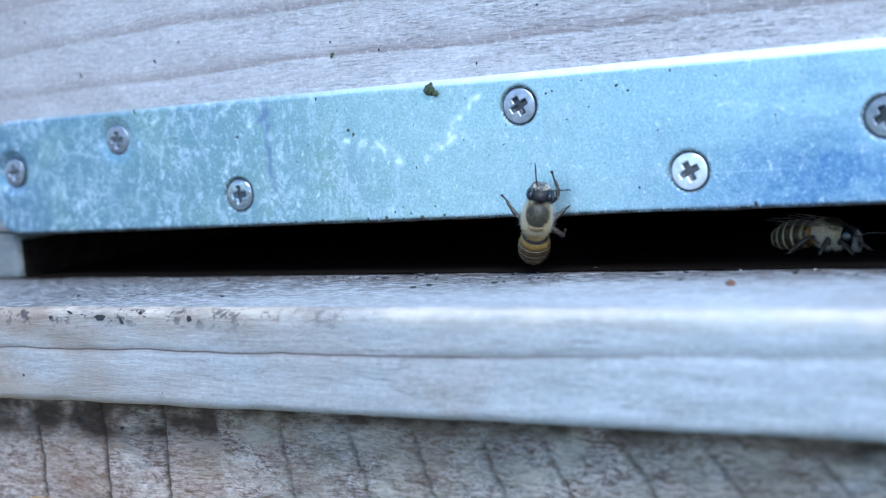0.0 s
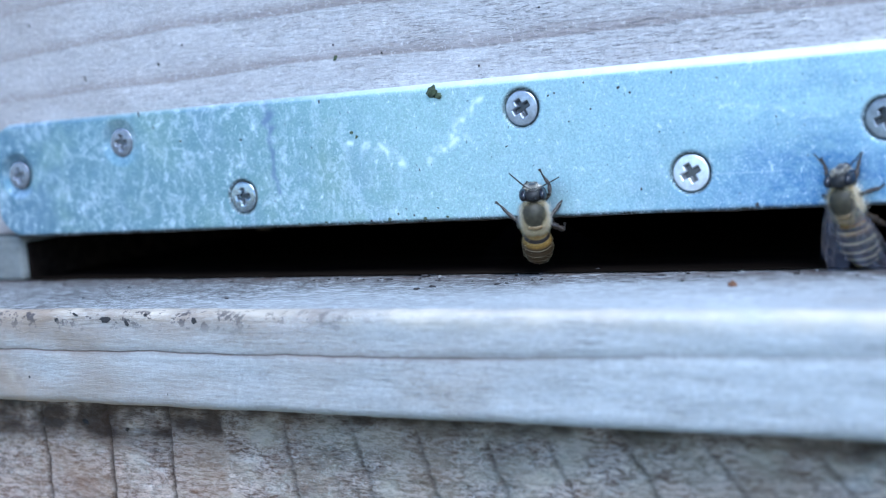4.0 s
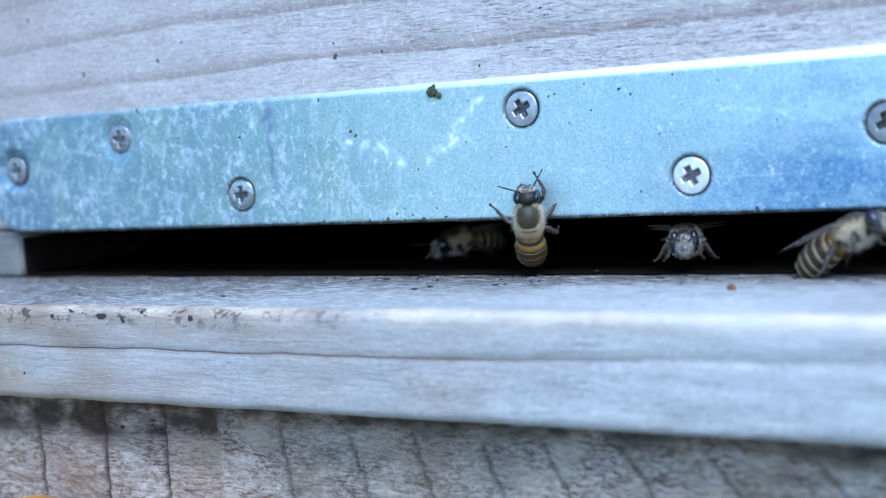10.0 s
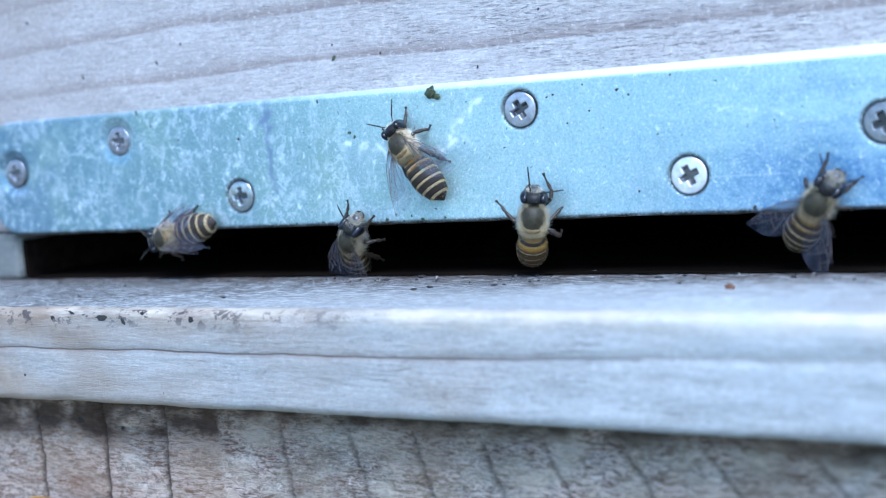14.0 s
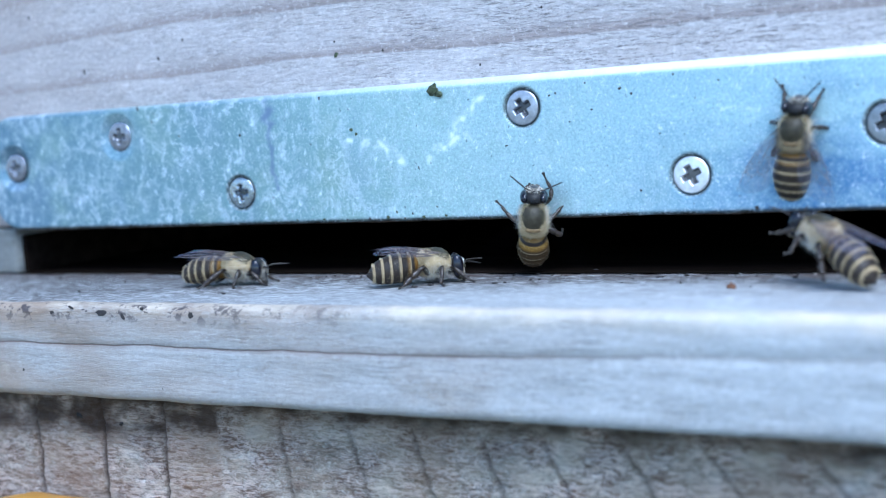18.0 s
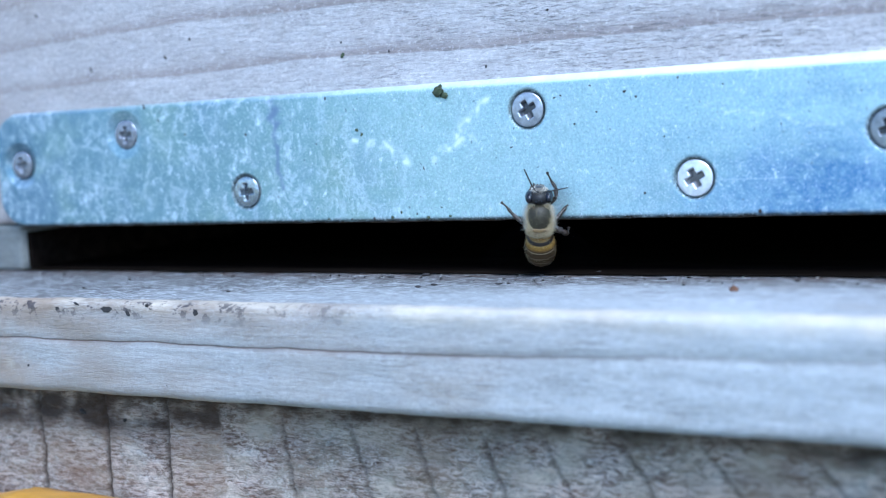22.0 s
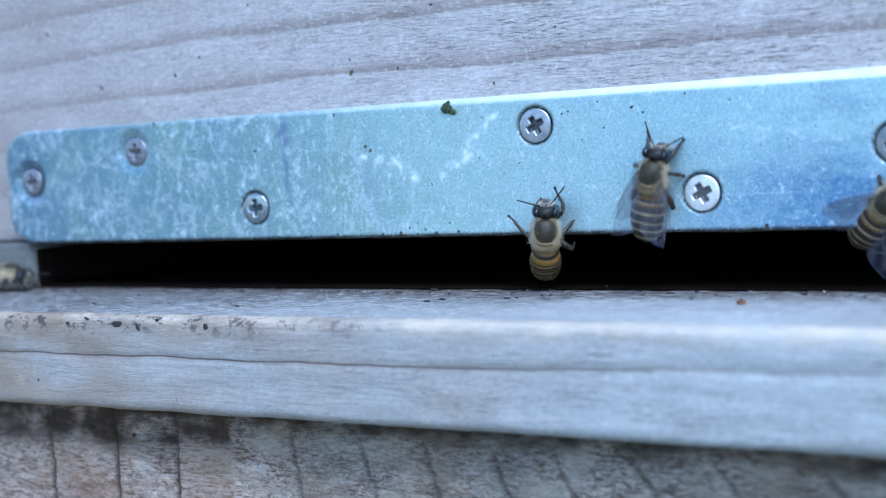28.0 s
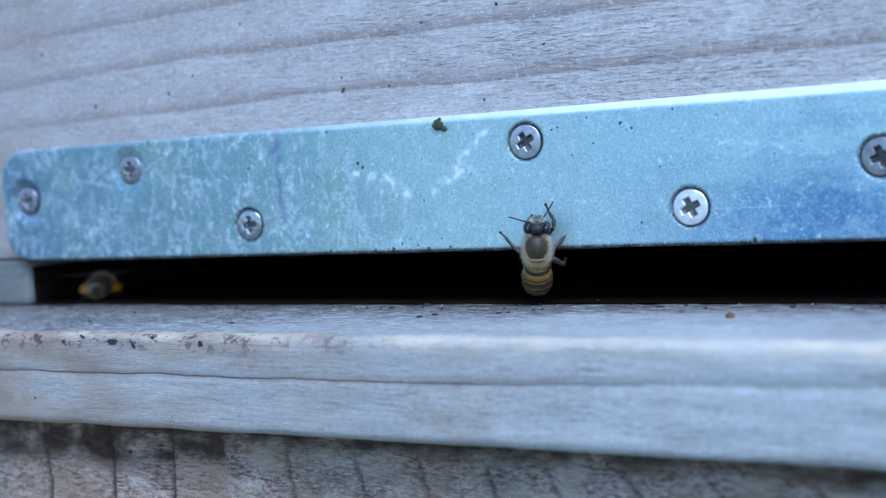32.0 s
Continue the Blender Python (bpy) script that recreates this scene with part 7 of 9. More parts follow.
    walk(b, [(0, stance(-47.03, 90.00, -5.50, (0.00, -1.00, 0.00), (0.00, 0.00, 1.00))),
             (11.3, stance(-47.03, 90.00, -5.50, (0.00, -1.00, 0.00), (0.00, 0.00, 1.00))),
             (11.85, stance(-47.03, 60.00, -5.50, (0.00, -1.00, 0.00), (0.00, 0.00, 1.00))),
             (12.1, stance(-47.03, 28.70, -6.10, (-0.17, -0.98, 0.00), (0.00, 0.00, 1.00))),
             (12.134, stance(-47.03, 28.70, -6.10, (-0.17, -0.98, 0.00), (0.00, 0.00, 1.00))),
             (12.2, stance(-36.54, 13.50, -6.10, (-0.17, -0.98, 0.00), (0.00, 0.00, 1.00))),
             (12.4, stance(-30.54, 2.00, -6.10, (-0.26, -0.97, 0.00), (0.00, 0.00, 1.00))),
             (12.5, stance(-30.33, -1.00, -6.10, (-0.17, -0.98, 0.00), (0.00, 0.00, 1.00))),
             (12.6, stance(-27.97, -3.00, -6.10, (0.34, -0.94, 0.00), (0.00, 0.00, 1.00))),
             (12.7, stance(-27.04, -4.00, -6.10, (0.71, -0.71, 0.00), (0.00, 0.00, 1.00))),
             (12.8, stance(-26.35, -5.00, -6.10, (0.98, -0.17, 0.00), (0.00, 0.00, 1.00))),
             (13, stance(-23.73, -5.50, -6.10, (0.97, 0.26, 0.00), (-0.00, 0.00, 1.00))),
             (13.2, stance(-23.73, -5.50, -6.10, (0.94, 0.34, 0.00), (-0.00, 0.00, 1.00))),
             (13.5, stance(-23.92, -3.00, -6.10, (0.87, 0.50, 0.00), (-0.00, 0.00, 1.00))),
             (13.6, stance(-26.82, 3.00, -6.10, (0.50, 0.87, 0.00), (-0.00, 0.00, 1.00))),
             (13.634, stance(-26.82, 3.00, -6.10, (0.50, 0.87, 0.00), (-0.00, 0.00, 1.00))),
             (13.7, stance(-37.48, 19.20, -6.10, (0.17, 0.98, 0.00), (-0.00, 0.00, 1.00))),
             (13.9, stance(-70.94, 68.60, -6.10, (0.17, 0.98, 0.00), (-0.00, 0.00, 1.00))),
             (14.2, stance(-69.78, 64.80, -6.10, (0.92, 0.40, 0.00), (0.00, 0.00, 1.00))),
             (14.5, stance(-68.63, 61.00, -6.10, (0.84, -0.55, 0.00), (0.00, 0.00, 1.00))),
             (14.8, stance(-67.47, 57.20, -6.10, (0.00, -1.00, 0.00), (0.00, 0.00, 1.00))),
             (15.4, stance(-36.29, 2.00, -6.10, (0.50, -0.87, 0.00), (0.00, 0.00, 1.00))),
             (16, stance(-30.99, -5.00, -6.10, (0.98, -0.17, 0.00), (0.00, 0.00, 1.00))),
             (16.5, stance(-29.06, -6.50, -6.10, (1.00, -0.00, 0.00), (0.00, 0.00, 1.00))),
             (17, stance(-22.96, -7.50, -6.10, (0.97, 0.26, 0.00), (-0.00, 0.00, 1.00))),
             (17.2, stance(-21.28, -7.50, -6.10, (0.95, 0.31, 0.00), (-0.00, 0.00, 1.00))),
             (17.4, stance(-18.50, -7.00, -6.10, (0.94, 0.34, 0.00), (-0.00, 0.00, 1.00))),
             (17.6, stance(-13.41, -6.50, -6.10, (0.93, 0.37, 0.00), (-0.00, 0.00, 1.00))),
             (17.8, stance(-8.66, -6.00, -6.10, (0.87, 0.50, 0.00), (-0.00, 0.00, 1.00))),
             (18, stance(-8.46, -5.50, -6.10, (0.81, 0.59, 0.00), (-0.00, 0.00, 1.00))),
             (18.1, stance(-9.53, -3.00, -6.10, (0.26, 0.97, 0.00), (-0.00, 0.00, 1.00))),
             (18.2, stance(-12.11, 2.00, -6.10, (-0.34, 0.94, 0.00), (0.00, 0.00, 1.00))),
             (18.35, stance(-17.84, 15.40, -6.10, (-0.42, 0.91, 0.00), (0.00, 0.00, 1.00))),
             (18.7, stance(-17.84, 60.00, -5.50, (0.00, 1.00, 0.00), (-0.00, 0.00, 1.00))),
             (19.25, stance(-17.84, 92.00, -5.50, (0.00, 1.00, 0.00), (-0.00, 0.00, 1.00))),
             (32, stance(-17.84, 92.00, -5.50, (0.00, 1.00, 0.00), (-0.00, 0.00, 1.00)))])
    b = copy_thing(MODELS['s'], pose(0, 0, 0))
    tagged(b, 'honey bee with spread wings climbing the metal strip')
    walk(b, [(0, stance(-15.61, 90.00, -5.50, (0.00, -1.00, 0.00), (0.00, 0.00, 1.00))),
             (11.4, stance(-15.61, 90.00, -5.50, (0.00, -1.00, 0.00), (0.00, 0.00, 1.00))),
             (11.95, stance(-15.61, 60.00, -5.50, (0.00, -1.00, 0.00), (0.00, 0.00, 1.00))),
             (12.2, stance(-15.61, 23.00, -6.10, (-0.17, -0.98, 0.00), (0.00, 0.00, 1.00))),
             (12.5, stance(-6.96, 4.00, -6.10, (-0.34, -0.94, 0.00), (0.00, 0.00, 1.00))),
             (12.6, stance(-7.10, 0.65, -4.72, (-0.49, -0.85, 0.17), (0.09, 0.15, 0.98))),
             (12.7, stance(-8.52, -2.13, -3.12, (-0.49, -0.59, 0.64), (0.41, 0.49, 0.77))),
             (12.75, stance(-8.80, -0.58, -0.82, (-0.19, -0.59, 0.79), (0.95, -0.32, -0.02))),
             (12.8, stance(-9.09, 0.98, 1.49, (-0.01, -0.80, 0.60), (0.02, -0.60, -0.80))),
             (12.9, stance(-12.01, 0.94, 3.40, (0.07, -0.53, 0.85), (-0.04, -0.85, -0.53))),
             (13, stance(-12.88, 0.50, 4.95, (-0.10, -0.20, 0.97), (0.02, -0.98, -0.20))),
             (13.1, stance(-14.12, 0.63, 6.94, (0.00, -0.28, 0.96), (-0.00, -0.96, -0.28))),
             (13.3, stance(-13.30, 0.63, 6.94, (-0.06, -0.28, 0.96), (0.02, -0.96, -0.28))),
             (13.5, stance(-13.54, 0.74, 8.17, (0.08, -0.35, 0.93), (-0.03, -0.94, -0.35))),
             (13.6, stance(-12.95, 0.10, 8.88, (-0.05, 0.00, 1.00), (-0.00, -1.00, 0.00))),
             (13.8, stance(-12.91, 0.10, 8.72, (-0.26, 0.00, 0.97), (0.00, -1.00, 0.00))),
             (14, stance(-13.18, 0.10, 8.58, (-0.56, 0.00, 0.83), (-0.00, -1.00, 0.00))),
             (14.1, stance(-13.46, 0.10, 9.05, (-0.61, -0.00, 0.79), (0.00, -1.00, -0.00))),
             (14.2, stance(-12.92, 0.10, 8.68, (-0.46, -0.00, 0.89), (0.00, -1.00, -0.00))),
             (14.3, stance(-13.03, 0.63, 8.64, (-0.16, -0.28, 0.95), (0.05, -0.96, -0.27))),
             (14.334, stance(-13.03, 0.63, 8.64, (-0.16, -0.28, 0.95), (0.05, -0.96, -0.27))),
             (14.4, stance(-18.88, -10.47, 13.65, (-0.32, 0.56, 0.77), (0.38, -0.66, 0.64))),
             (14.5, stance(-20.14, -23.47, 35.52, (-0.32, 0.56, 0.77), (0.38, -0.66, 0.64))),
             (15.2, stance(10.00, 1.00, 66.00, (0.00, 0.00, 1.00), (0.00, -1.00, 0.00))),
             (32, stance(10.00, 1.00, 66.00, (0.00, 0.00, 1.00), (0.00, -1.00, 0.00)))])
    b = copy_thing(MODELS['s'], pose(0, 0, 0))
    tagged(b, 'honey bee with spread wings climbing the metal strip')
    walk(b, [(0, stance(9.98, 90.00, -5.50, (0.00, -1.00, 0.00), (0.00, 0.00, 1.00))),
             (11.4, stance(9.98, 90.00, -5.50, (0.00, -1.00, 0.00), (0.00, 0.00, 1.00))),
             (11.95, stance(9.98, 60.00, -5.50, (0.00, -1.00, 0.00), (0.00, 0.00, 1.00))),
             (12.2, stance(9.98, 23.00, -6.10, (0.00, -1.00, 0.00), (0.00, 0.00, 1.00))),
             (12.5, stance(16.25, 3.00, -6.10, (0.00, -1.00, 0.00), (0.00, 0.00, 1.00))),
             (12.6, stance(16.93, 0.40, -4.44, (0.00, -0.97, 0.26), (0.00, 0.26, 0.97))),
             (12.7, stance(19.26, -2.62, -2.61, (0.06, -0.70, 0.71), (-0.06, 0.70, 0.71))),
             (12.733, stance(19.22, -1.46, -0.38, (0.20, -0.64, 0.75), (-0.86, 0.25, 0.44))),
             (12.767, stance(19.19, -0.30, 1.85, (0.20, -0.51, 0.83), (-0.85, -0.52, -0.11))),
             (12.8, stance(19.16, 0.86, 4.08, (0.08, -0.44, 0.89), (-0.04, -0.90, -0.44))),
             (12.9, stance(19.18, 0.78, 5.41, (0.12, -0.38, 0.92), (-0.05, -0.93, -0.37))),
             (13, stance(19.08, 0.47, 4.79, (-0.10, -0.18, 0.98), (0.02, -0.98, -0.18))),
             (13.1, stance(19.77, 0.73, 5.58, (0.18, -0.34, 0.92), (-0.07, -0.94, -0.34))),
             (13.3, stance(21.03, 0.64, 6.32, (0.16, -0.28, 0.95), (-0.05, -0.96, -0.28))),
             (13.5, stance(23.09, 0.68, 9.84, (0.18, -0.31, 0.94), (-0.06, -0.95, -0.30))),
             (13.6, stance(23.06, 0.22, 10.46, (0.06, -0.05, 1.00), (-0.00, -1.00, -0.05))),
             (13.8, stance(24.48, 0.02, 11.81, (-0.18, -0.41, 0.89), (0.08, -0.91, -0.40))),
             (13.9, stance(27.64, -7.34, 9.91, (-0.22, 0.60, 0.77), (0.26, -0.72, 0.64))),
             (13.95, stance(24.97, -14.34, 20.79, (-0.22, 0.60, 0.77), (0.26, -0.72, 0.64))),
             (14, stance(23.99, -23.34, 32.72, (-0.22, 0.60, 0.77), (0.26, -0.72, 0.64))),
             (14.7, stance(27.00, 1.00, 66.00, (0.00, 0.00, 1.00), (0.00, -1.00, 0.00))),
             (32, stance(27.00, 1.00, 66.00, (0.00, 0.00, 1.00), (0.00, -1.00, 0.00)))])
    b = copy_thing(MODELS['s'], pose(0, 0, 0))
    tagged(b, 'honey bee with spread wings climbing the metal strip')
    walk(b, [(0, stance(17.12, 90.00, -5.50, (0.00, -1.00, 0.00), (0.00, 0.00, 1.00))),
             (12.4, stance(17.12, 90.00, -5.50, (0.00, -1.00, 0.00), (0.00, 0.00, 1.00))),
             (12.95, stance(17.12, 60.00, -5.50, (0.00, -1.00, 0.00), (0.00, 0.00, 1.00))),
             (13.2, stance(17.12, 15.40, -6.10, (0.17, -0.98, 0.00), (0.00, 0.00, 1.00))),
             (13.4, stance(22.72, 3.00, -6.10, (0.34, -0.94, 0.00), (0.00, 0.00, 1.00))),
             (13.6, stance(25.48, -0.68, -3.92, (0.47, -0.81, 0.34), (-0.17, 0.30, 0.94))),
             (13.7, stance(28.27, -1.93, -3.06, (0.58, -0.58, 0.57), (-0.41, 0.41, 0.82))),
             (13.75, stance(28.93, -0.46, -1.06, (0.56, -0.62, 0.55), (-0.83, -0.38, 0.41))),
             (13.8, stance(29.59, 1.00, 0.94, (0.58, -0.63, 0.51), (-0.47, -0.77, -0.42))),
             (13.9, stance(29.99, 0.98, 1.93, (0.43, -0.58, 0.69), (-0.31, -0.81, -0.49))),
             (14, stance(31.12, 0.91, 1.72, (0.53, -0.49, 0.69), (-0.30, -0.87, -0.39))),
             (14.1, stance(31.36, 0.77, 2.09, (0.55, -0.37, 0.75), (-0.22, -0.93, -0.30))),
             (14.134, stance(31.36, 0.77, 2.09, (0.55, -0.37, 0.75), (-0.22, -0.93, -0.30))),
             (14.167, stance(33.13, -4.48, 2.61, (0.70, 0.08, 0.71), (-0.40, -0.78, 0.48))),
             (14.2, stance(34.90, -9.73, 3.12, (0.88, 0.32, 0.34), (-0.32, -0.12, 0.94))),
             (14.3, stance(48.87, -24.61, 10.82, (0.81, 0.30, 0.50), (-0.47, -0.17, 0.87))),
             (14.65, stance(113.44, -11.80, 27.91, (0.41, 0.33, 0.85), (-0.43, -0.76, 0.49))),
             (15, stance(178.00, 1.00, 45.00, (0.00, 0.00, 1.00), (0.00, -1.00, 0.00))),
             (32, stance(178.00, 1.00, 45.00, (0.00, 0.00, 1.00), (0.00, -1.00, 0.00)))])
    b = copy_thing(MODELS['w'], pose(0, 0, 0))
    tagged(b, "honey bee resting on the strip's lower edge")
    walk(b, [(0, stance(-26.01, 90.00, -5.50, (0.00, -1.00, 0.00), (0.00, 0.00, 1.00))),
             (12.7, stance(-26.01, 90.00, -5.50, (0.00, -1.00, 0.00), (0.00, 0.00, 1.00))),
             (13.25, stance(-26.01, 60.00, -5.50, (0.00, -1.00, 0.00), (0.00, 0.00, 1.00))),
             (13.5, stance(-26.01, 19.20, -6.10, (-0.17, -0.98, 0.00), (0.00, 0.00, 1.00))),
             (13.534, stance(-26.01, 19.20, -6.10, (-0.17, -0.98, 0.00), (0.00, 0.00, 1.00))),
             (13.6, stance(-20.37, 11.60, -6.10, (-0.17, -0.98, 0.00), (0.00, 0.00, 1.00))),
             (13.7, stance(-19.38, 4.00, -6.10, (-0.17, -0.98, 0.00), (0.00, 0.00, 1.00))),
             (13.9, stance(-21.46, 0.41, -4.26, (-0.08, -0.96, 0.26), (0.02, 0.26, 0.97))),
             (13.95, stance(-21.26, 0.71, -2.34, (0.36, -0.89, 0.29), (-0.90, -0.25, 0.36))),
             (14, stance(-21.06, 1.01, -0.43, (0.38, -0.64, 0.67), (-0.31, -0.77, -0.56))),
             (14.2, stance(-21.17, 1.01, -0.38, (0.37, -0.64, 0.67), (-0.31, -0.77, -0.56))),
             (14.4, stance(-20.86, 1.01, 0.83, (0.33, -0.64, 0.69), (-0.28, -0.77, -0.58))),
             (14.5, stance(-21.91, 0.89, 2.00, (0.08, -0.48, 0.88), (-0.04, -0.88, -0.47))),
             (15.5, stance(-20.66, 0.67, 1.87, (0.44, -0.30, 0.85), (-0.14, -0.95, -0.27))),
             (16.5, stance(-20.44, 0.71, 1.69, (0.50, -0.33, 0.80), (-0.17, -0.95, -0.28))),
             (16.8, stance(-21.79, 0.10, 2.71, (0.73, 0.00, 0.69), (0.00, -1.00, 0.00))),
             (17, stance(-21.38, 0.10, 2.14, (0.86, 0.00, 0.51), (0.00, -1.00, 0.00))),
             (17.2, stance(-22.35, 0.10, 2.06, (0.82, 0.00, 0.57), (0.00, -1.00, 0.00))),
             (17.4, stance(-22.71, 0.10, 2.17, (0.85, 0.00, 0.53), (0.00, -1.00, 0.00))),
             (17.7, stance(-23.85, 0.10, 1.79, (0.83, 0.00, 0.56), (0.00, -1.00, 0.00))),
             (17.734, stance(-23.85, 0.10, 1.79, (0.83, 0.00, 0.56), (0.00, -1.00, 0.00))),
             (17.767, stance(-27.47, -5.19, 12.50, (0.34, 0.39, 0.86), (0.32, -0.90, 0.28))),
             (17.8, stance(-31.10, -10.47, 23.20, (-0.32, 0.56, 0.77), (0.38, -0.66, 0.64))),
             (17.9, stance(-30.73, -23.47, 36.63, (-0.32, 0.56, 0.77), (0.38, -0.66, 0.64))),
             (18.6, stance(44.00, 1.00, 66.00, (0.00, 0.00, 1.00), (0.00, -1.00, 0.00))),
             (32, stance(44.00, 1.00, 66.00, (0.00, 0.00, 1.00), (0.00, -1.00, 0.00)))])
    b = copy_thing(MODELS['s'], pose(0, 0, 0))
    tagged(b, 'honey bee with spread wings climbing the metal strip')
    walk(b, [(0, stance(61.00, 1.00, 66.00, (0.00, 0.00, 1.00), (0.00, -1.00, 0.00))),
             (16.2, stance(61.00, 1.00, 66.00, (0.00, 0.00, 1.00), (0.00, -1.00, 0.00))),
             (16.35, stance(6.04, -6.70, 47.42, (0.64, 0.04, 0.77), (-0.61, -0.58, 0.54))),
             (16.5, stance(-48.93, -14.39, 28.84, (0.81, -0.47, 0.34), (-0.30, 0.17, 0.94))),
             (16.534, stance(-48.93, -14.39, 28.84, (0.81, -0.47, 0.34), (-0.30, 0.17, 0.94))),
             (16.6, stance(-36.54, -10.74, 12.14, (0.32, -0.88, 0.34), (-0.12, 0.32, 0.94))),
             (16.7, stance(-37.56, -5.32, 7.17, (0.82, -0.52, 0.24), (-0.53, -0.52, 0.67))),
             (16.8, stance(-38.59, 0.10, 2.20, (0.82, 0.00, 0.58), (0.00, -1.00, 0.00))),
             (17, stance(-37.69, 0.10, 2.00, (0.96, 0.00, 0.29), (0.00, -1.00, 0.00))),
             (17.2, stance(-33.90, 0.10, -0.35, (0.84, 0.00, -0.54), (0.00, -1.00, -0.00))),
             (17.3, stance(-36.44, 1.02, -2.45, (0.57, -0.69, -0.44), (-0.55, -0.73, 0.42))),
             (17.333, stance(-38.09, 0.96, -3.28, (0.99, -0.07, -0.15), (0.06, -0.69, 0.73))),
             (17.367, stance(-39.74, 0.91, -4.11, (0.71, 0.68, -0.18), (0.33, -0.09, 0.94))),
             (17.4, stance(-41.38, 0.85, -4.93, (0.00, 0.87, -0.50), (0.00, 0.50, 0.87))),
             (17.6, stance(-53.35, 15.40, -6.10, (0.00, 1.00, 0.00), (-0.00, 0.00, 1.00))),
             (17.95, stance(-53.35, 60.00, -5.50, (0.00, 1.00, 0.00), (-0.00, 0.00, 1.00))),
             (18.5, stance(-53.35, 92.00, -5.50, (0.00, 1.00, 0.00), (-0.00, 0.00, 1.00))),
             (32, stance(-53.35, 92.00, -5.50, (0.00, 1.00, 0.00), (-0.00, 0.00, 1.00)))])
    b = copy_thing(MODELS['s'], pose(0, 0, 0))
    tagged(b, 'honey bee in blurred flight before the hive wall')
    walk(b, [(0, stance(78.00, 1.00, 66.00, (0.00, 0.00, 1.00), (0.00, -1.00, 0.00))),
             (16.1, stance(78.00, 1.00, 66.00, (0.00, 0.00, 1.00), (0.00, -1.00, 0.00))),
             (16.25, stance(47.75, -6.87, 37.37, (0.48, 0.01, 0.88), (-0.73, -0.55, 0.41))),
             (16.4, stance(17.49, -14.74, 8.74, (0.66, -0.38, 0.64), (-0.56, 0.32, 0.77))),
             (16.434, stance(17.49, -14.74, 8.74, (0.66, -0.38, 0.64), (-0.56, 0.32, 0.77))),
             (16.5, stance(29.80, -15.74, 14.54, (0.66, -0.38, 0.64), (-0.56, 0.32, 0.77))),
             (16.65, stance(46.99, -25.57, 20.66, (0.75, -0.43, 0.50), (-0.43, 0.25, 0.87))),
             (17, stance(78.50, -12.29, 41.83, (0.56, 0.02, 0.83), (-0.67, -0.56, 0.48))),
             (17.35, stance(110.00, 1.00, 63.00, (0.00, 0.00, 1.00), (0.00, -1.00, 0.00))),
             (32, stance(110.00, 1.00, 63.00, (0.00, 0.00, 1.00), (0.00, -1.00, 0.00)))])
    b = copy_thing(MODELS['s'], pose(0, 0, 0))
    tagged(b, 'honey bee with spread wings climbing the metal strip')
    walk(b, [(0, stance(21.69, 90.00, -5.50, (0.00, -1.00, 0.00), (0.00, 0.00, 1.00))),
             (16.6, stance(21.69, 90.00, -5.50, (0.00, -1.00, 0.00), (0.00, 0.00, 1.00))),
             (17.15, stance(21.69, 60.00, -5.50, (0.00, -1.00, 0.00), (0.00, 0.00, 1.00))),
             (17.4, stance(21.69, 23.00, -6.10, (0.17, -0.98, 0.00), (0.00, 0.00, 1.00))),
             (17.6, stance(25.73, 7.80, -6.10, (0.17, -0.98, 0.00), (0.00, 0.00, 1.00))),
             (17.7, stance(27.76, 0.41, -4.75, (0.17, -0.95, 0.26), (-0.04, 0.25, 0.97))),
             (17.8, stance(28.46, -3.26, -2.24, (0.06, -0.64, 0.77), (-0.07, 0.76, 0.64))),
             (17.833, stance(28.34, -1.95, 0.08, (0.23, -0.58, 0.78), (-0.85, 0.28, 0.45))),
             (17.867, stance(28.22, -0.64, 2.40, (0.27, -0.42, 0.87), (-0.84, -0.55, 0.00))),
             (17.9, stance(28.10, 0.67, 4.71, (0.15, -0.30, 0.94), (-0.05, -0.95, -0.30))),
             (18, stance(28.48, 0.51, 8.10, (0.16, -0.20, 0.97), (-0.03, -0.98, -0.20))),
             (18.1, stance(30.23, 0.31, 9.96, (0.17, -0.10, 0.98), (-0.02, -1.00, -0.10))),
             (18.2, stance(32.16, 0.54, 14.21, (0.24, -0.22, 0.95), (-0.05, -0.98, -0.21))),
             (18.3, stance(33.37, -2.70, 14.75, (0.34, 0.00, 0.94), (0.00, -1.00, 0.00))),
             (18.45, stance(40.72, -18.47, 22.47, (0.32, 0.56, 0.77), (-0.38, -0.66, 0.64))),
             (19.15, stance(127.00, 1.00, 63.00, (0.00, 0.00, 1.00), (0.00, -1.00, 0.00))),
             (32, stance(127.00, 1.00, 63.00, (0.00, 0.00, 1.00), (0.00, -1.00, 0.00)))])
    b = copy_thing(MODELS['w'], pose(0, 0, 0))
    tagged(b, 'honey bee with folded clear wings at the hive entrance')
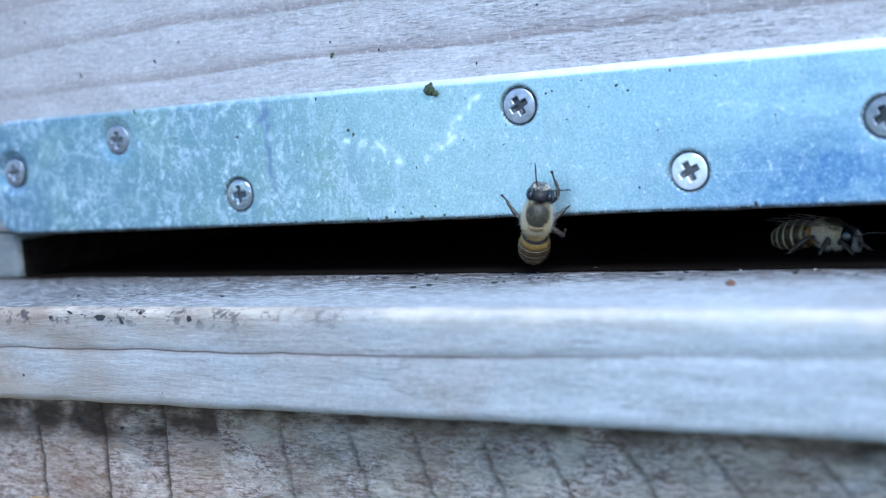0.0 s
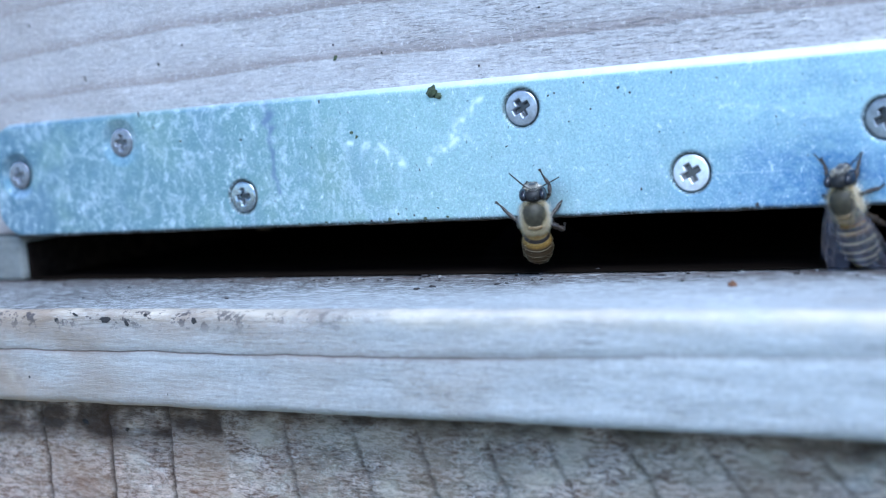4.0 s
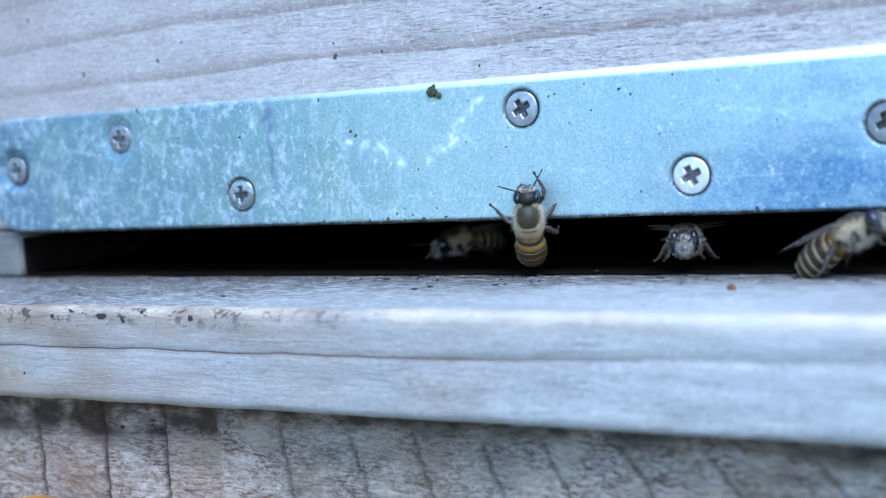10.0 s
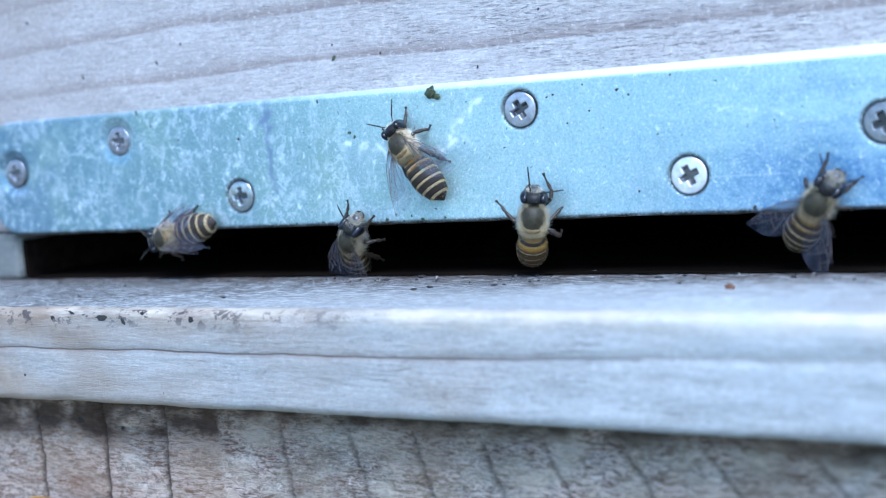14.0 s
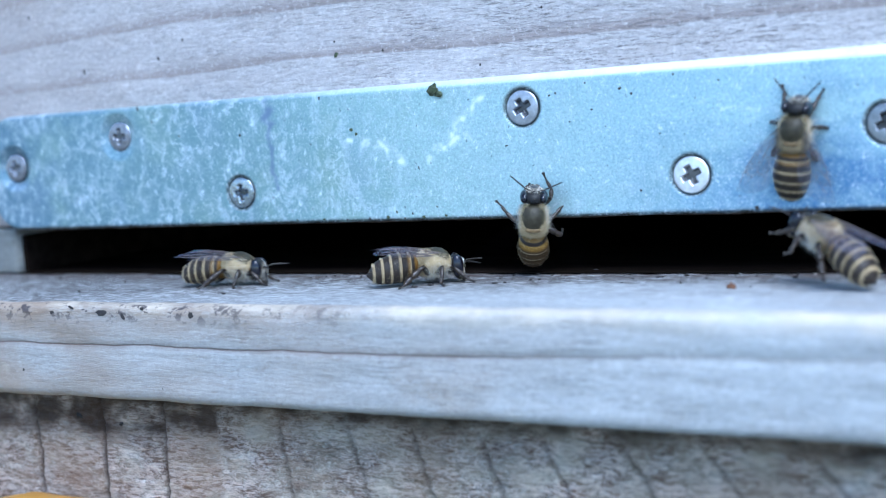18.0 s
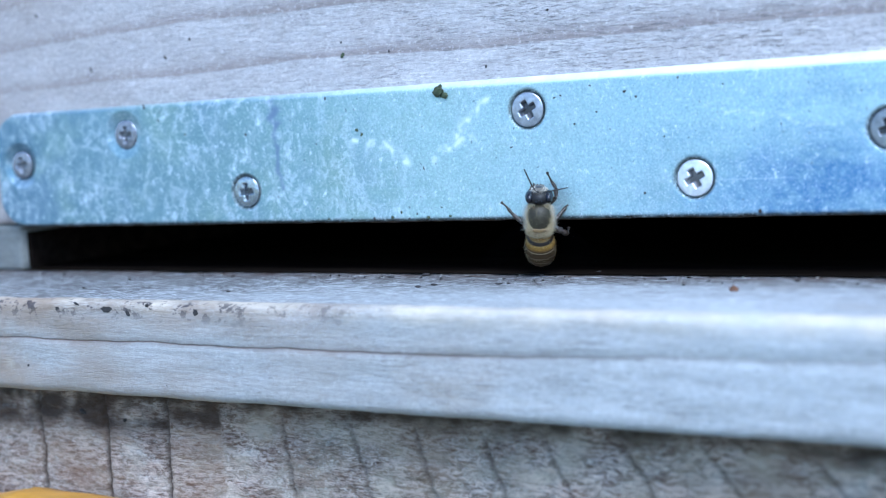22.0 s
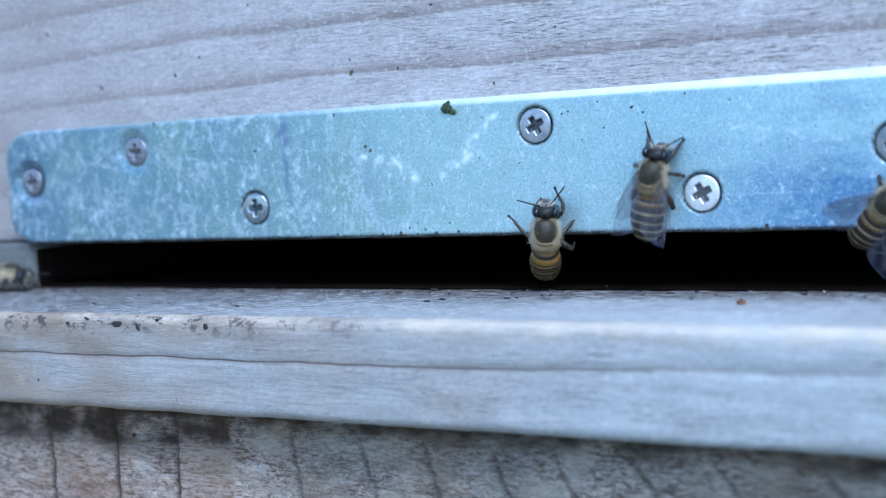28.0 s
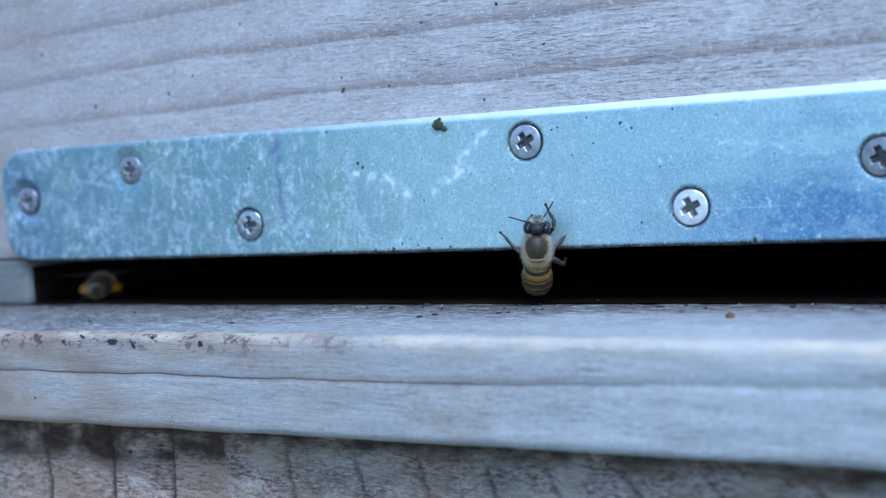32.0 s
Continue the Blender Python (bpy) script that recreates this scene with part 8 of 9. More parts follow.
    walk(b, [(0, stance(144.00, 1.00, 63.00, (0.00, 0.00, 1.00), (0.00, -1.00, 0.00))),
             (17.4, stance(144.00, 1.00, 63.00, (0.00, 0.00, 1.00), (0.00, -1.00, 0.00))),
             (17.55, stance(93.84, -4.50, 30.55, (-0.67, 0.33, 0.67), (0.33, -0.67, 0.67))),
             (17.7, stance(43.69, -10.00, -1.90, (-1.00, -0.00, 0.00), (0.00, 0.00, 1.00))),
             (17.8, stance(36.60, -8.93, -3.97, (-0.94, 0.34, 0.09), (0.08, -0.03, 1.00))),
             (17.9, stance(33.21, -8.00, -6.10, (-0.50, 0.87, 0.00), (0.00, 0.00, 1.00))),
             (18, stance(30.73, -6.43, -3.08, (-0.75, 0.47, 0.47), (0.40, -0.25, 0.88))),
             (18.1, stance(31.43, -4.00, -6.10, (-0.64, 0.77, 0.00), (0.00, 0.00, 1.00))),
             (18.2, stance(29.29, 0.00, -6.10, (-0.24, 0.97, 0.00), (0.00, 0.00, 1.00))),
             (18.234, stance(29.29, 0.00, -6.10, (-0.24, 0.97, 0.00), (0.00, 0.00, 1.00))),
             (18.3, stance(25.47, 9.70, -6.10, (-0.24, 0.97, 0.00), (0.00, 0.00, 1.00))),
             (18.65, stance(25.47, 60.00, -5.50, (0.00, 1.00, 0.00), (-0.00, 0.00, 1.00))),
             (19.2, stance(25.47, 92.00, -5.50, (0.00, 1.00, 0.00), (-0.00, 0.00, 1.00))),
             (32, stance(25.47, 92.00, -5.50, (0.00, 1.00, 0.00), (-0.00, 0.00, 1.00)))])
    b = copy_thing(MODELS['w'], pose(0, 0, 0))
    tagged(b, 'honey bee with spread wings climbing the metal strip')
    walk(b, [(0, stance(14.52, 90.00, -5.50, (0.00, -1.00, 0.00), (0.00, 0.00, 1.00))),
             (17.5, stance(14.52, 90.00, -5.50, (0.00, -1.00, 0.00), (0.00, 0.00, 1.00))),
             (18.05, stance(14.52, 60.00, -5.50, (0.00, -1.00, 0.00), (0.00, 0.00, 1.00))),
             (18.3, stance(14.52, 23.00, -6.10, (0.00, -1.00, 0.00), (0.00, 0.00, 1.00))),
             (18.5, stance(19.17, 7.80, -6.10, (0.09, -1.00, 0.00), (0.00, 0.00, 1.00))),
             (18.7, stance(21.67, 3.00, -6.10, (0.14, -0.99, 0.00), (0.00, 0.00, 1.00))),
             (18.9, stance(24.80, -0.59, -4.24, (0.17, -0.95, 0.26), (-0.04, 0.25, 0.97))),
             (18.95, stance(26.27, 0.18, -1.74, (0.54, -0.76, 0.35), (-0.81, -0.38, 0.44))),
             (19, stance(27.73, 0.94, 0.77, (0.47, -0.52, 0.71), (-0.29, -0.85, -0.44))),
             (19.1, stance(28.56, 0.91, 2.52, (0.43, -0.49, 0.76), (-0.24, -0.87, -0.42))),
             (19.2, stance(29.16, 0.86, 3.85, (0.35, -0.44, 0.82), (-0.17, -0.90, -0.41))),
             (19.3, stance(30.75, 0.46, 6.06, (0.18, -0.18, 0.97), (-0.03, -0.98, -0.17))),
             (19.4, stance(31.19, 0.10, 6.27, (0.34, 0.00, 0.94), (0.00, -1.00, 0.00))),
             (19.5, stance(32.23, 0.81, 7.82, (0.44, -0.40, 0.81), (-0.19, -0.92, -0.35))),
             (19.534, stance(32.23, 0.81, 7.82, (0.44, -0.40, 0.81), (-0.19, -0.92, -0.35))),
             (19.6, stance(39.35, -12.47, 17.43, (0.32, 0.56, 0.77), (-0.38, -0.66, 0.64))),
             (20.3, stance(-92.00, 1.00, 84.00, (0.00, 0.00, 1.00), (0.00, -1.00, 0.00))),
             (32, stance(-92.00, 1.00, 84.00, (0.00, 0.00, 1.00), (0.00, -1.00, 0.00)))])
    b = copy_thing(MODELS['p'], pose(0, 0, 0))
    tagged(b, 'honey bee carrying orange pollen loads on its hind legs')
    walk(b, [(0, stance(-151.00, 1.00, 45.00, (0.00, 0.00, 1.00), (0.00, -1.00, 0.00))),
             (18.45, stance(-151.00, 1.00, 45.00, (0.00, 0.00, 1.00), (0.00, -1.00, 0.00))),
             (18.6, stance(-112.23, -3.50, 21.92, (0.55, 0.48, 0.68), (-0.26, -0.68, 0.68))),
             (18.75, stance(-73.46, -8.00, -1.16, (0.94, 0.34, 0.00), (-0.00, 0.00, 1.00))),
             (18.825, stance(-71.00, -4.50, -3.63, (0.50, 0.87, 0.00), (0.00, 0.00, 1.00))),
             (18.9, stance(-68.53, -1.00, -6.10, (-0.17, 0.98, 0.00), (0.00, 0.00, 1.00))),
             (19, stance(-70.30, 5.90, -6.10, (-0.62, 0.79, 0.00), (0.00, 0.00, 1.00))),
             (19.15, stance(-84.42, 23.00, -6.10, (-0.62, 0.79, 0.00), (0.00, 0.00, 1.00))),
             (19.5, stance(-70.00, 60.00, -5.50, (0.00, 1.00, 0.00), (-0.00, 0.00, 1.00))),
             (20.05, stance(-70.00, 92.00, -5.50, (0.00, 1.00, 0.00), (-0.00, 0.00, 1.00))),
             (32, stance(-70.00, 92.00, -5.50, (0.00, 1.00, 0.00), (-0.00, 0.00, 1.00)))])
    b = copy_thing(MODELS['s'], pose(0, 0, 0))
    tagged(b, 'honey bee with folded clear wings at the hive entrance')
    walk(b, [(0, stance(-134.00, 1.00, 45.00, (0.00, 0.00, 1.00), (0.00, -1.00, 0.00))),
             (18.8, stance(-134.00, 1.00, 45.00, (0.00, 0.00, 1.00), (0.00, -1.00, 0.00))),
             (18.95, stance(-102.32, -13.50, 17.85, (0.55, 0.26, 0.79), (-0.48, -0.68, 0.55))),
             (19.1, stance(-70.64, -28.00, -9.29, (0.94, -0.00, 0.34), (-0.34, 0.00, 0.94))),
             (19.134, stance(-70.64, -28.00, -9.29, (0.94, -0.00, 0.34), (-0.34, 0.00, 0.94))),
             (19.167, stance(-54.08, -27.20, -7.57, (0.24, -0.91, 0.34), (-0.09, 0.33, 0.94))),
             (19.2, stance(-37.53, -26.39, -5.84, (-0.81, -0.47, 0.34), (0.30, 0.17, 0.94))),
             (19.25, stance(-49.35, -18.83, -2.83, (-0.88, 0.32, 0.34), (0.32, -0.12, 0.94))),
             (19.3, stance(-61.17, -11.26, 0.17, (-0.32, 0.88, 0.34), (0.12, -0.32, 0.94))),
             (19.366, stance(-50.07, -3.26, -4.19, (0.32, 0.88, 0.34), (-0.12, -0.32, 0.94))),
             (19.4, stance(-50.07, -3.26, -4.19, (0.32, 0.88, 0.34), (-0.12, -0.32, 0.94))),
             (19.5, stance(-49.71, -2.00, -6.10, (-0.34, 0.94, 0.00), (0.00, 0.00, 1.00))),
             (19.6, stance(-53.95, 4.00, -6.10, (-0.50, 0.87, 0.00), (0.00, 0.00, 1.00))),
             (19.75, stance(-65.46, 23.00, -6.10, (-0.53, 0.85, 0.00), (0.00, 0.00, 1.00))),
             (20.1, stance(-65.46, 60.00, -5.50, (0.00, 1.00, 0.00), (-0.00, 0.00, 1.00))),
             (20.65, stance(-65.46, 92.00, -5.50, (0.00, 1.00, 0.00), (-0.00, 0.00, 1.00))),
             (32, stance(-65.46, 92.00, -5.50, (0.00, 1.00, 0.00), (-0.00, 0.00, 1.00)))])
    b = copy_thing(MODELS['o'], pose(0, 0, 0))
    tagged(b, 'honey bee with spread wings climbing the metal strip')
    walk(b, [(0, stance(10.70, 90.00, -5.50, (0.00, -1.00, 0.00), (0.00, 0.00, 1.00))),
             (18.5, stance(10.70, 90.00, -5.50, (0.00, -1.00, 0.00), (0.00, 0.00, 1.00))),
             (19.05, stance(10.70, 60.00, -5.50, (0.00, -1.00, 0.00), (0.00, 0.00, 1.00))),
             (19.3, stance(10.70, 23.00, -6.10, (0.09, -1.00, 0.00), (0.00, 0.00, 1.00))),
             (19.5, stance(15.84, 7.80, -6.10, (0.09, -1.00, 0.00), (0.00, 0.00, 1.00))),
             (19.6, stance(18.49, 3.00, -6.10, (0.14, -0.99, 0.00), (0.00, 0.00, 1.00))),
             (19.7, stance(20.52, -0.96, -4.14, (0.16, -0.89, 0.42), (-0.07, 0.42, 0.91))),
             (19.733, stance(21.24, -0.30, -2.14, (0.28, -0.79, 0.54), (-0.86, 0.05, 0.52))),
             (19.767, stance(21.95, 0.36, -0.14, (0.21, -0.69, 0.70), (-0.83, -0.50, -0.25))),
             (19.8, stance(22.66, 1.02, 1.86, (0.02, -0.67, 0.74), (-0.02, -0.74, -0.67))),
             (19.9, stance(22.03, 1.01, 1.50, (0.11, -0.66, 0.75), (-0.10, -0.76, -0.65))),
             (20, stance(23.57, 0.86, 1.40, (0.33, -0.45, 0.83), (-0.16, -0.90, -0.41))),
             (20.2, stance(25.18, 0.77, 4.16, (0.35, -0.37, 0.86), (-0.14, -0.93, -0.35))),
             (20.3, stance(25.12, 0.60, 4.72, (0.19, -0.26, 0.95), (-0.05, -0.97, -0.25))),
             (20.45, stance(33.92, -18.34, 20.38, (0.22, 0.60, 0.77), (-0.26, -0.72, 0.64))),
             (21.15, stance(-75.00, 1.00, 84.00, (0.00, 0.00, 1.00), (0.00, -1.00, 0.00))),
             (32, stance(-75.00, 1.00, 84.00, (0.00, 0.00, 1.00), (0.00, -1.00, 0.00)))])
    b = copy_thing(MODELS['w'], pose(0, 0, 0))
    tagged(b, 'honey bee with spread wings climbing the metal strip')
    walk(b, [(0, stance(7.07, 90.00, -5.50, (0.00, -1.00, 0.00), (0.00, 0.00, 1.00))),
             (19.2, stance(7.07, 90.00, -5.50, (0.00, -1.00, 0.00), (0.00, 0.00, 1.00))),
             (19.75, stance(7.07, 60.00, -5.50, (0.00, -1.00, 0.00), (0.00, 0.00, 1.00))),
             (20, stance(7.07, 32.50, -6.10, (0.00, -1.00, 0.00), (0.00, 0.00, 1.00))),
             (20.2, stance(13.24, 13.50, -6.10, (0.09, -1.00, 0.00), (0.00, 0.00, 1.00))),
             (20.4, stance(16.23, 4.00, -6.10, (0.00, -1.00, 0.00), (0.00, 0.00, 1.00))),
             (20.5, stance(18.26, -1.81, -3.48, (0.07, -0.82, 0.57), (-0.05, 0.57, 0.82))),
             (20.533, stance(18.62, -0.89, -1.38, (0.23, -0.75, 0.62), (-0.84, 0.17, 0.52))),
             (20.567, stance(18.98, 0.03, 0.71, (0.26, -0.63, 0.74), (-0.85, -0.50, -0.13))),
             (20.6, stance(19.34, 0.96, 2.80, (0.13, -0.55, 0.83), (-0.08, -0.84, -0.54))),
             (20.7, stance(19.90, 0.59, 4.97, (-0.01, -0.25, 0.97), (0.00, -0.97, -0.25))),
             (20.8, stance(20.50, 0.51, 6.66, (-0.02, -0.20, 0.98), (0.00, -0.98, -0.20))),
             (20.9, stance(20.52, 0.71, 6.61, (0.02, -0.33, 0.95), (-0.01, -0.95, -0.33))),
             (21, stance(20.55, 0.42, 6.06, (-0.09, -0.16, 0.98), (0.01, -0.99, -0.16))),
             (21.2, stance(21.44, 0.43, 6.62, (0.19, -0.16, 0.97), (-0.03, -0.99, -0.16))),
             (21.3, stance(24.16, 0.61, 9.37, (0.21, -0.27, 0.94), (-0.06, -0.96, -0.26))),
             (21.334, stance(24.16, 0.61, 9.37, (0.21, -0.27, 0.94), (-0.06, -0.96, -0.26))),
             (21.4, stance(23.39, -12.26, 13.60, (0.11, 0.63, 0.77), (-0.13, -0.75, 0.64))),
             (21.5, stance(22.69, -23.26, 24.50, (0.11, 0.63, 0.77), (-0.13, -0.75, 0.64))),
             (22.2, stance(-58.00, 1.00, 84.00, (0.00, 0.00, 1.00), (0.00, -1.00, 0.00))),
             (32, stance(-58.00, 1.00, 84.00, (0.00, 0.00, 1.00), (0.00, -1.00, 0.00)))])
    b = copy_thing(MODELS['w'], pose(0, 0, 0))
    tagged(b, 'honey bee with folded clear wings at the hive entrance')
    walk(b, [(0, stance(-45.04, 90.00, -5.50, (0.00, -1.00, 0.00), (0.00, 0.00, 1.00))),
             (19.2, stance(-45.04, 90.00, -5.50, (0.00, -1.00, 0.00), (0.00, 0.00, 1.00))),
             (19.75, stance(-45.04, 60.00, -5.50, (0.00, -1.00, 0.00), (0.00, 0.00, 1.00))),
             (20, stance(-45.04, 38.20, -6.10, (-0.87, -0.50, 0.00), (0.00, 0.00, 1.00))),
             (20.2, stance(-34.48, 19.20, -6.10, (-0.98, -0.17, 0.00), (0.00, 0.00, 1.00))),
             (20.266, stance(-29.54, 4.00, -6.10, (-1.00, -0.09, 0.00), (0.00, 0.00, 1.00))),
             (20.3, stance(-29.54, 4.00, -6.10, (-1.00, -0.09, 0.00), (0.00, 0.00, 1.00))),
             (20.5, stance(-34.98, -1.00, -6.10, (-1.00, -0.00, 0.00), (0.00, 0.00, 1.00))),
             (20.7, stance(-38.86, -3.00, -6.10, (-1.00, 0.09, 0.00), (0.00, 0.00, 1.00))),
             (20.8, stance(-42.44, -3.00, -6.10, (-0.87, 0.50, 0.00), (0.00, 0.00, 1.00))),
             (20.9, stance(-45.23, -1.00, -6.10, (-0.50, 0.87, 0.00), (0.00, 0.00, 1.00))),
             (20.934, stance(-45.23, -1.00, -6.10, (-0.50, 0.87, 0.00), (0.00, 0.00, 1.00))),
             (21, stance(-53.51, 9.70, -6.10, (-0.60, 0.80, 0.00), (0.00, 0.00, 1.00))),
             (21.2, stance(-62.67, 23.00, -6.10, (-0.60, 0.80, 0.00), (0.00, 0.00, 1.00))),
             (21.55, stance(-62.67, 60.00, -5.50, (0.00, 1.00, 0.00), (-0.00, 0.00, 1.00))),
             (22.1, stance(-62.67, 92.00, -5.50, (0.00, 1.00, 0.00), (-0.00, 0.00, 1.00))),
             (32, stance(-62.67, 92.00, -5.50, (0.00, 1.00, 0.00), (-0.00, 0.00, 1.00)))])
    b = copy_thing(MODELS['w'], pose(0, 0, 0))
    tagged(b, 'honey bee with spread wings climbing the metal strip')
    walk(b, [(0, stance(13.30, 90.00, -5.50, (0.00, -1.00, 0.00), (0.00, 0.00, 1.00))),
             (23, stance(13.30, 90.00, -5.50, (0.00, -1.00, 0.00), (0.00, 0.00, 1.00))),
             (23.55, stance(13.30, 60.00, -5.50, (0.00, -1.00, 0.00), (0.00, 0.00, 1.00))),
             (23.8, stance(13.30, 30.60, -6.10, (0.17, -0.98, 0.00), (0.00, 0.00, 1.00))),
             (24, stance(18.30, 13.50, -6.10, (0.21, -0.98, 0.00), (0.00, 0.00, 1.00))),
             (24.2, stance(22.37, 5.90, -6.10, (0.17, -0.98, 0.00), (0.00, 0.00, 1.00))),
             (24.4, stance(24.78, 0.60, -4.40, (0.09, -0.98, 0.17), (-0.02, 0.17, 0.98))),
             (24.5, stance(27.76, -2.46, -2.22, (0.13, -0.75, 0.64), (-0.11, 0.63, 0.77))),
             (24.533, stance(28.57, -1.42, -0.11, (0.36, -0.64, 0.69), (-0.82, 0.14, 0.55))),
             (24.567, stance(29.37, -0.38, 2.00, (0.38, -0.42, 0.82), (-0.80, -0.60, 0.06))),
             (24.6, stance(30.18, 0.66, 4.11, (0.19, -0.29, 0.94), (-0.06, -0.96, -0.29))),
             (24.7, stance(30.14, 0.65, 5.90, (0.15, -0.29, 0.95), (-0.04, -0.96, -0.29))),
             (24.734, stance(30.14, 0.65, 5.90, (0.15, -0.29, 0.95), (-0.04, -0.96, -0.29))),
             (24.8, stance(37.12, -12.47, 17.97, (0.32, 0.56, 0.77), (-0.38, -0.66, 0.64))),
             (25.5, stance(-41.00, 1.00, 84.00, (0.00, 0.00, 1.00), (0.00, -1.00, 0.00))),
             (32, stance(-41.00, 1.00, 84.00, (0.00, 0.00, 1.00), (0.00, -1.00, 0.00)))])
    b = copy_thing(MODELS['w'], pose(0, 0, 0))
    tagged(b, 'honey bee facing outward on the landing board')
    walk(b, [(0, stance(-26.33, 90.00, -5.50, (0.00, -1.00, 0.00), (0.00, 0.00, 1.00))),
             (23.5, stance(-26.33, 90.00, -5.50, (0.00, -1.00, 0.00), (0.00, 0.00, 1.00))),
             (24.05, stance(-26.33, 60.00, -5.50, (0.00, -1.00, 0.00), (0.00, 0.00, 1.00))),
             (24.3, stance(-26.33, 23.00, -6.10, (-0.94, -0.34, 0.00), (0.00, 0.00, 1.00))),
             (24.6, stance(-23.32, 5.90, -6.10, (-0.97, -0.26, 0.00), (0.00, 0.00, 1.00))),
             (24.7, stance(-23.68, 1.00, -6.10, (-0.98, -0.17, 0.00), (0.00, 0.00, 1.00))),
             (24.8, stance(-23.48, -3.00, -6.10, (-0.94, -0.34, 0.00), (0.00, 0.00, 1.00))),
             (24.9, stance(-23.91, -5.00, -6.10, (-0.42, -0.91, 0.00), (0.00, 0.00, 1.00))),
             (25, stance(-24.23, -6.00, -6.10, (0.14, -0.99, 0.00), (0.00, 0.00, 1.00))),
             (25.1, stance(-23.81, -8.00, -6.10, (0.47, -0.88, 0.00), (0.00, 0.00, 1.00))),
             (25.2, stance(-23.83, -9.00, -6.10, (0.62, -0.79, 0.00), (0.00, 0.00, 1.00))),
             (25.4, stance(-23.23, -9.00, -6.10, (0.64, -0.77, 0.00), (0.00, 0.00, 1.00))),
             (25.5, stance(-24.57, -9.00, -6.10, (0.64, -0.77, 0.00), (0.00, 0.00, 1.00))),
             (26.1, stance(-25.62, -8.00, -6.10, (0.87, -0.50, 0.00), (0.00, 0.00, 1.00))),
             (26.35, stance(-25.89, -5.50, -6.10, (0.98, 0.17, 0.00), (0.00, 0.00, 1.00))),
             (26.6, stance(-26.15, -3.00, -6.10, (0.64, 0.77, 0.00), (-0.00, 0.00, 1.00))),
             (26.9, stance(-36.36, 11.60, -6.10, (0.09, 1.00, 0.00), (-0.00, 0.00, 1.00))),
             (27.25, stance(-36.36, 60.00, -5.50, (0.00, 1.00, 0.00), (-0.00, 0.00, 1.00))),
             (27.8, stance(-36.36, 92.00, -5.50, (0.00, 1.00, 0.00), (-0.00, 0.00, 1.00))),
             (32, stance(-36.36, 92.00, -5.50, (0.00, 1.00, 0.00), (-0.00, 0.00, 1.00)))])
    b = copy_thing(MODELS['s'], pose(0, 0, 0))
    tagged(b, 'honey bee with spread wings climbing the metal strip')
    walk(b, [(0, stance(11.99, 90.00, -5.50, (0.00, -1.00, 0.00), (0.00, 0.00, 1.00))),
             (23.7, stance(11.99, 90.00, -5.50, (0.00, -1.00, 0.00), (0.00, 0.00, 1.00))),
             (24.25, stance(11.99, 60.00, -5.50, (0.00, -1.00, 0.00), (0.00, 0.00, 1.00))),
             (24.5, stance(11.99, 19.20, -6.10, (0.00, -1.00, 0.00), (0.00, 0.00, 1.00))),
             (24.7, stance(15.75, 7.80, -6.10, (0.00, -1.00, 0.00), (0.00, 0.00, 1.00))),
             (24.8, stance(15.68, 3.00, -6.10, (0.00, -1.00, 0.00), (0.00, 0.00, 1.00))),
             (24.9, stance(16.05, -0.79, -3.37, (0.00, -0.94, 0.34), (0.00, 0.34, 0.94))),
             (24.933, stance(16.28, -0.19, -1.59, (0.24, -0.88, 0.42), (-0.82, 0.05, 0.58))),
             (24.967, stance(16.52, 0.41, 0.19, (0.28, -0.73, 0.63), (-0.85, -0.49, -0.19))),
             (25, stance(16.75, 1.00, 1.96, (0.09, -0.63, 0.77), (-0.07, -0.77, -0.63))),
             (25.1, stance(18.32, 0.91, 3.18, (0.17, -0.49, 0.85), (-0.10, -0.87, -0.48))),
             (25.2, stance(19.20, 0.69, 4.35, (0.19, -0.32, 0.93), (-0.06, -0.95, -0.31))),
             (25.3, stance(19.34, 0.10, 4.60, (0.09, 0.00, 1.00), (0.00, -1.00, 0.00))),
             (25.4, stance(19.62, 0.50, 5.00, (0.14, -0.20, 0.97), (-0.03, -0.98, -0.19))),
             (25.5, stance(19.55, 0.63, 6.22, (0.06, -0.27, 0.96), (-0.02, -0.96, -0.27))),
             (25.8, stance(20.50, 0.60, 8.56, (0.19, -0.25, 0.95), (-0.05, -0.97, -0.25))),
             (26, stance(17.69, -13.26, 23.63, (0.11, 0.63, 0.77), (-0.13, -0.75, 0.64))),
             (26.7, stance(-24.00, 1.00, 84.00, (0.00, 0.00, 1.00), (0.00, -1.00, 0.00))),
             (32, stance(-24.00, 1.00, 84.00, (0.00, 0.00, 1.00), (0.00, -1.00, 0.00)))])
    b = copy_thing(MODELS['s'], pose(0, 0, 0))
    tagged(b, 'honey bee with folded clear wings at the hive entrance')
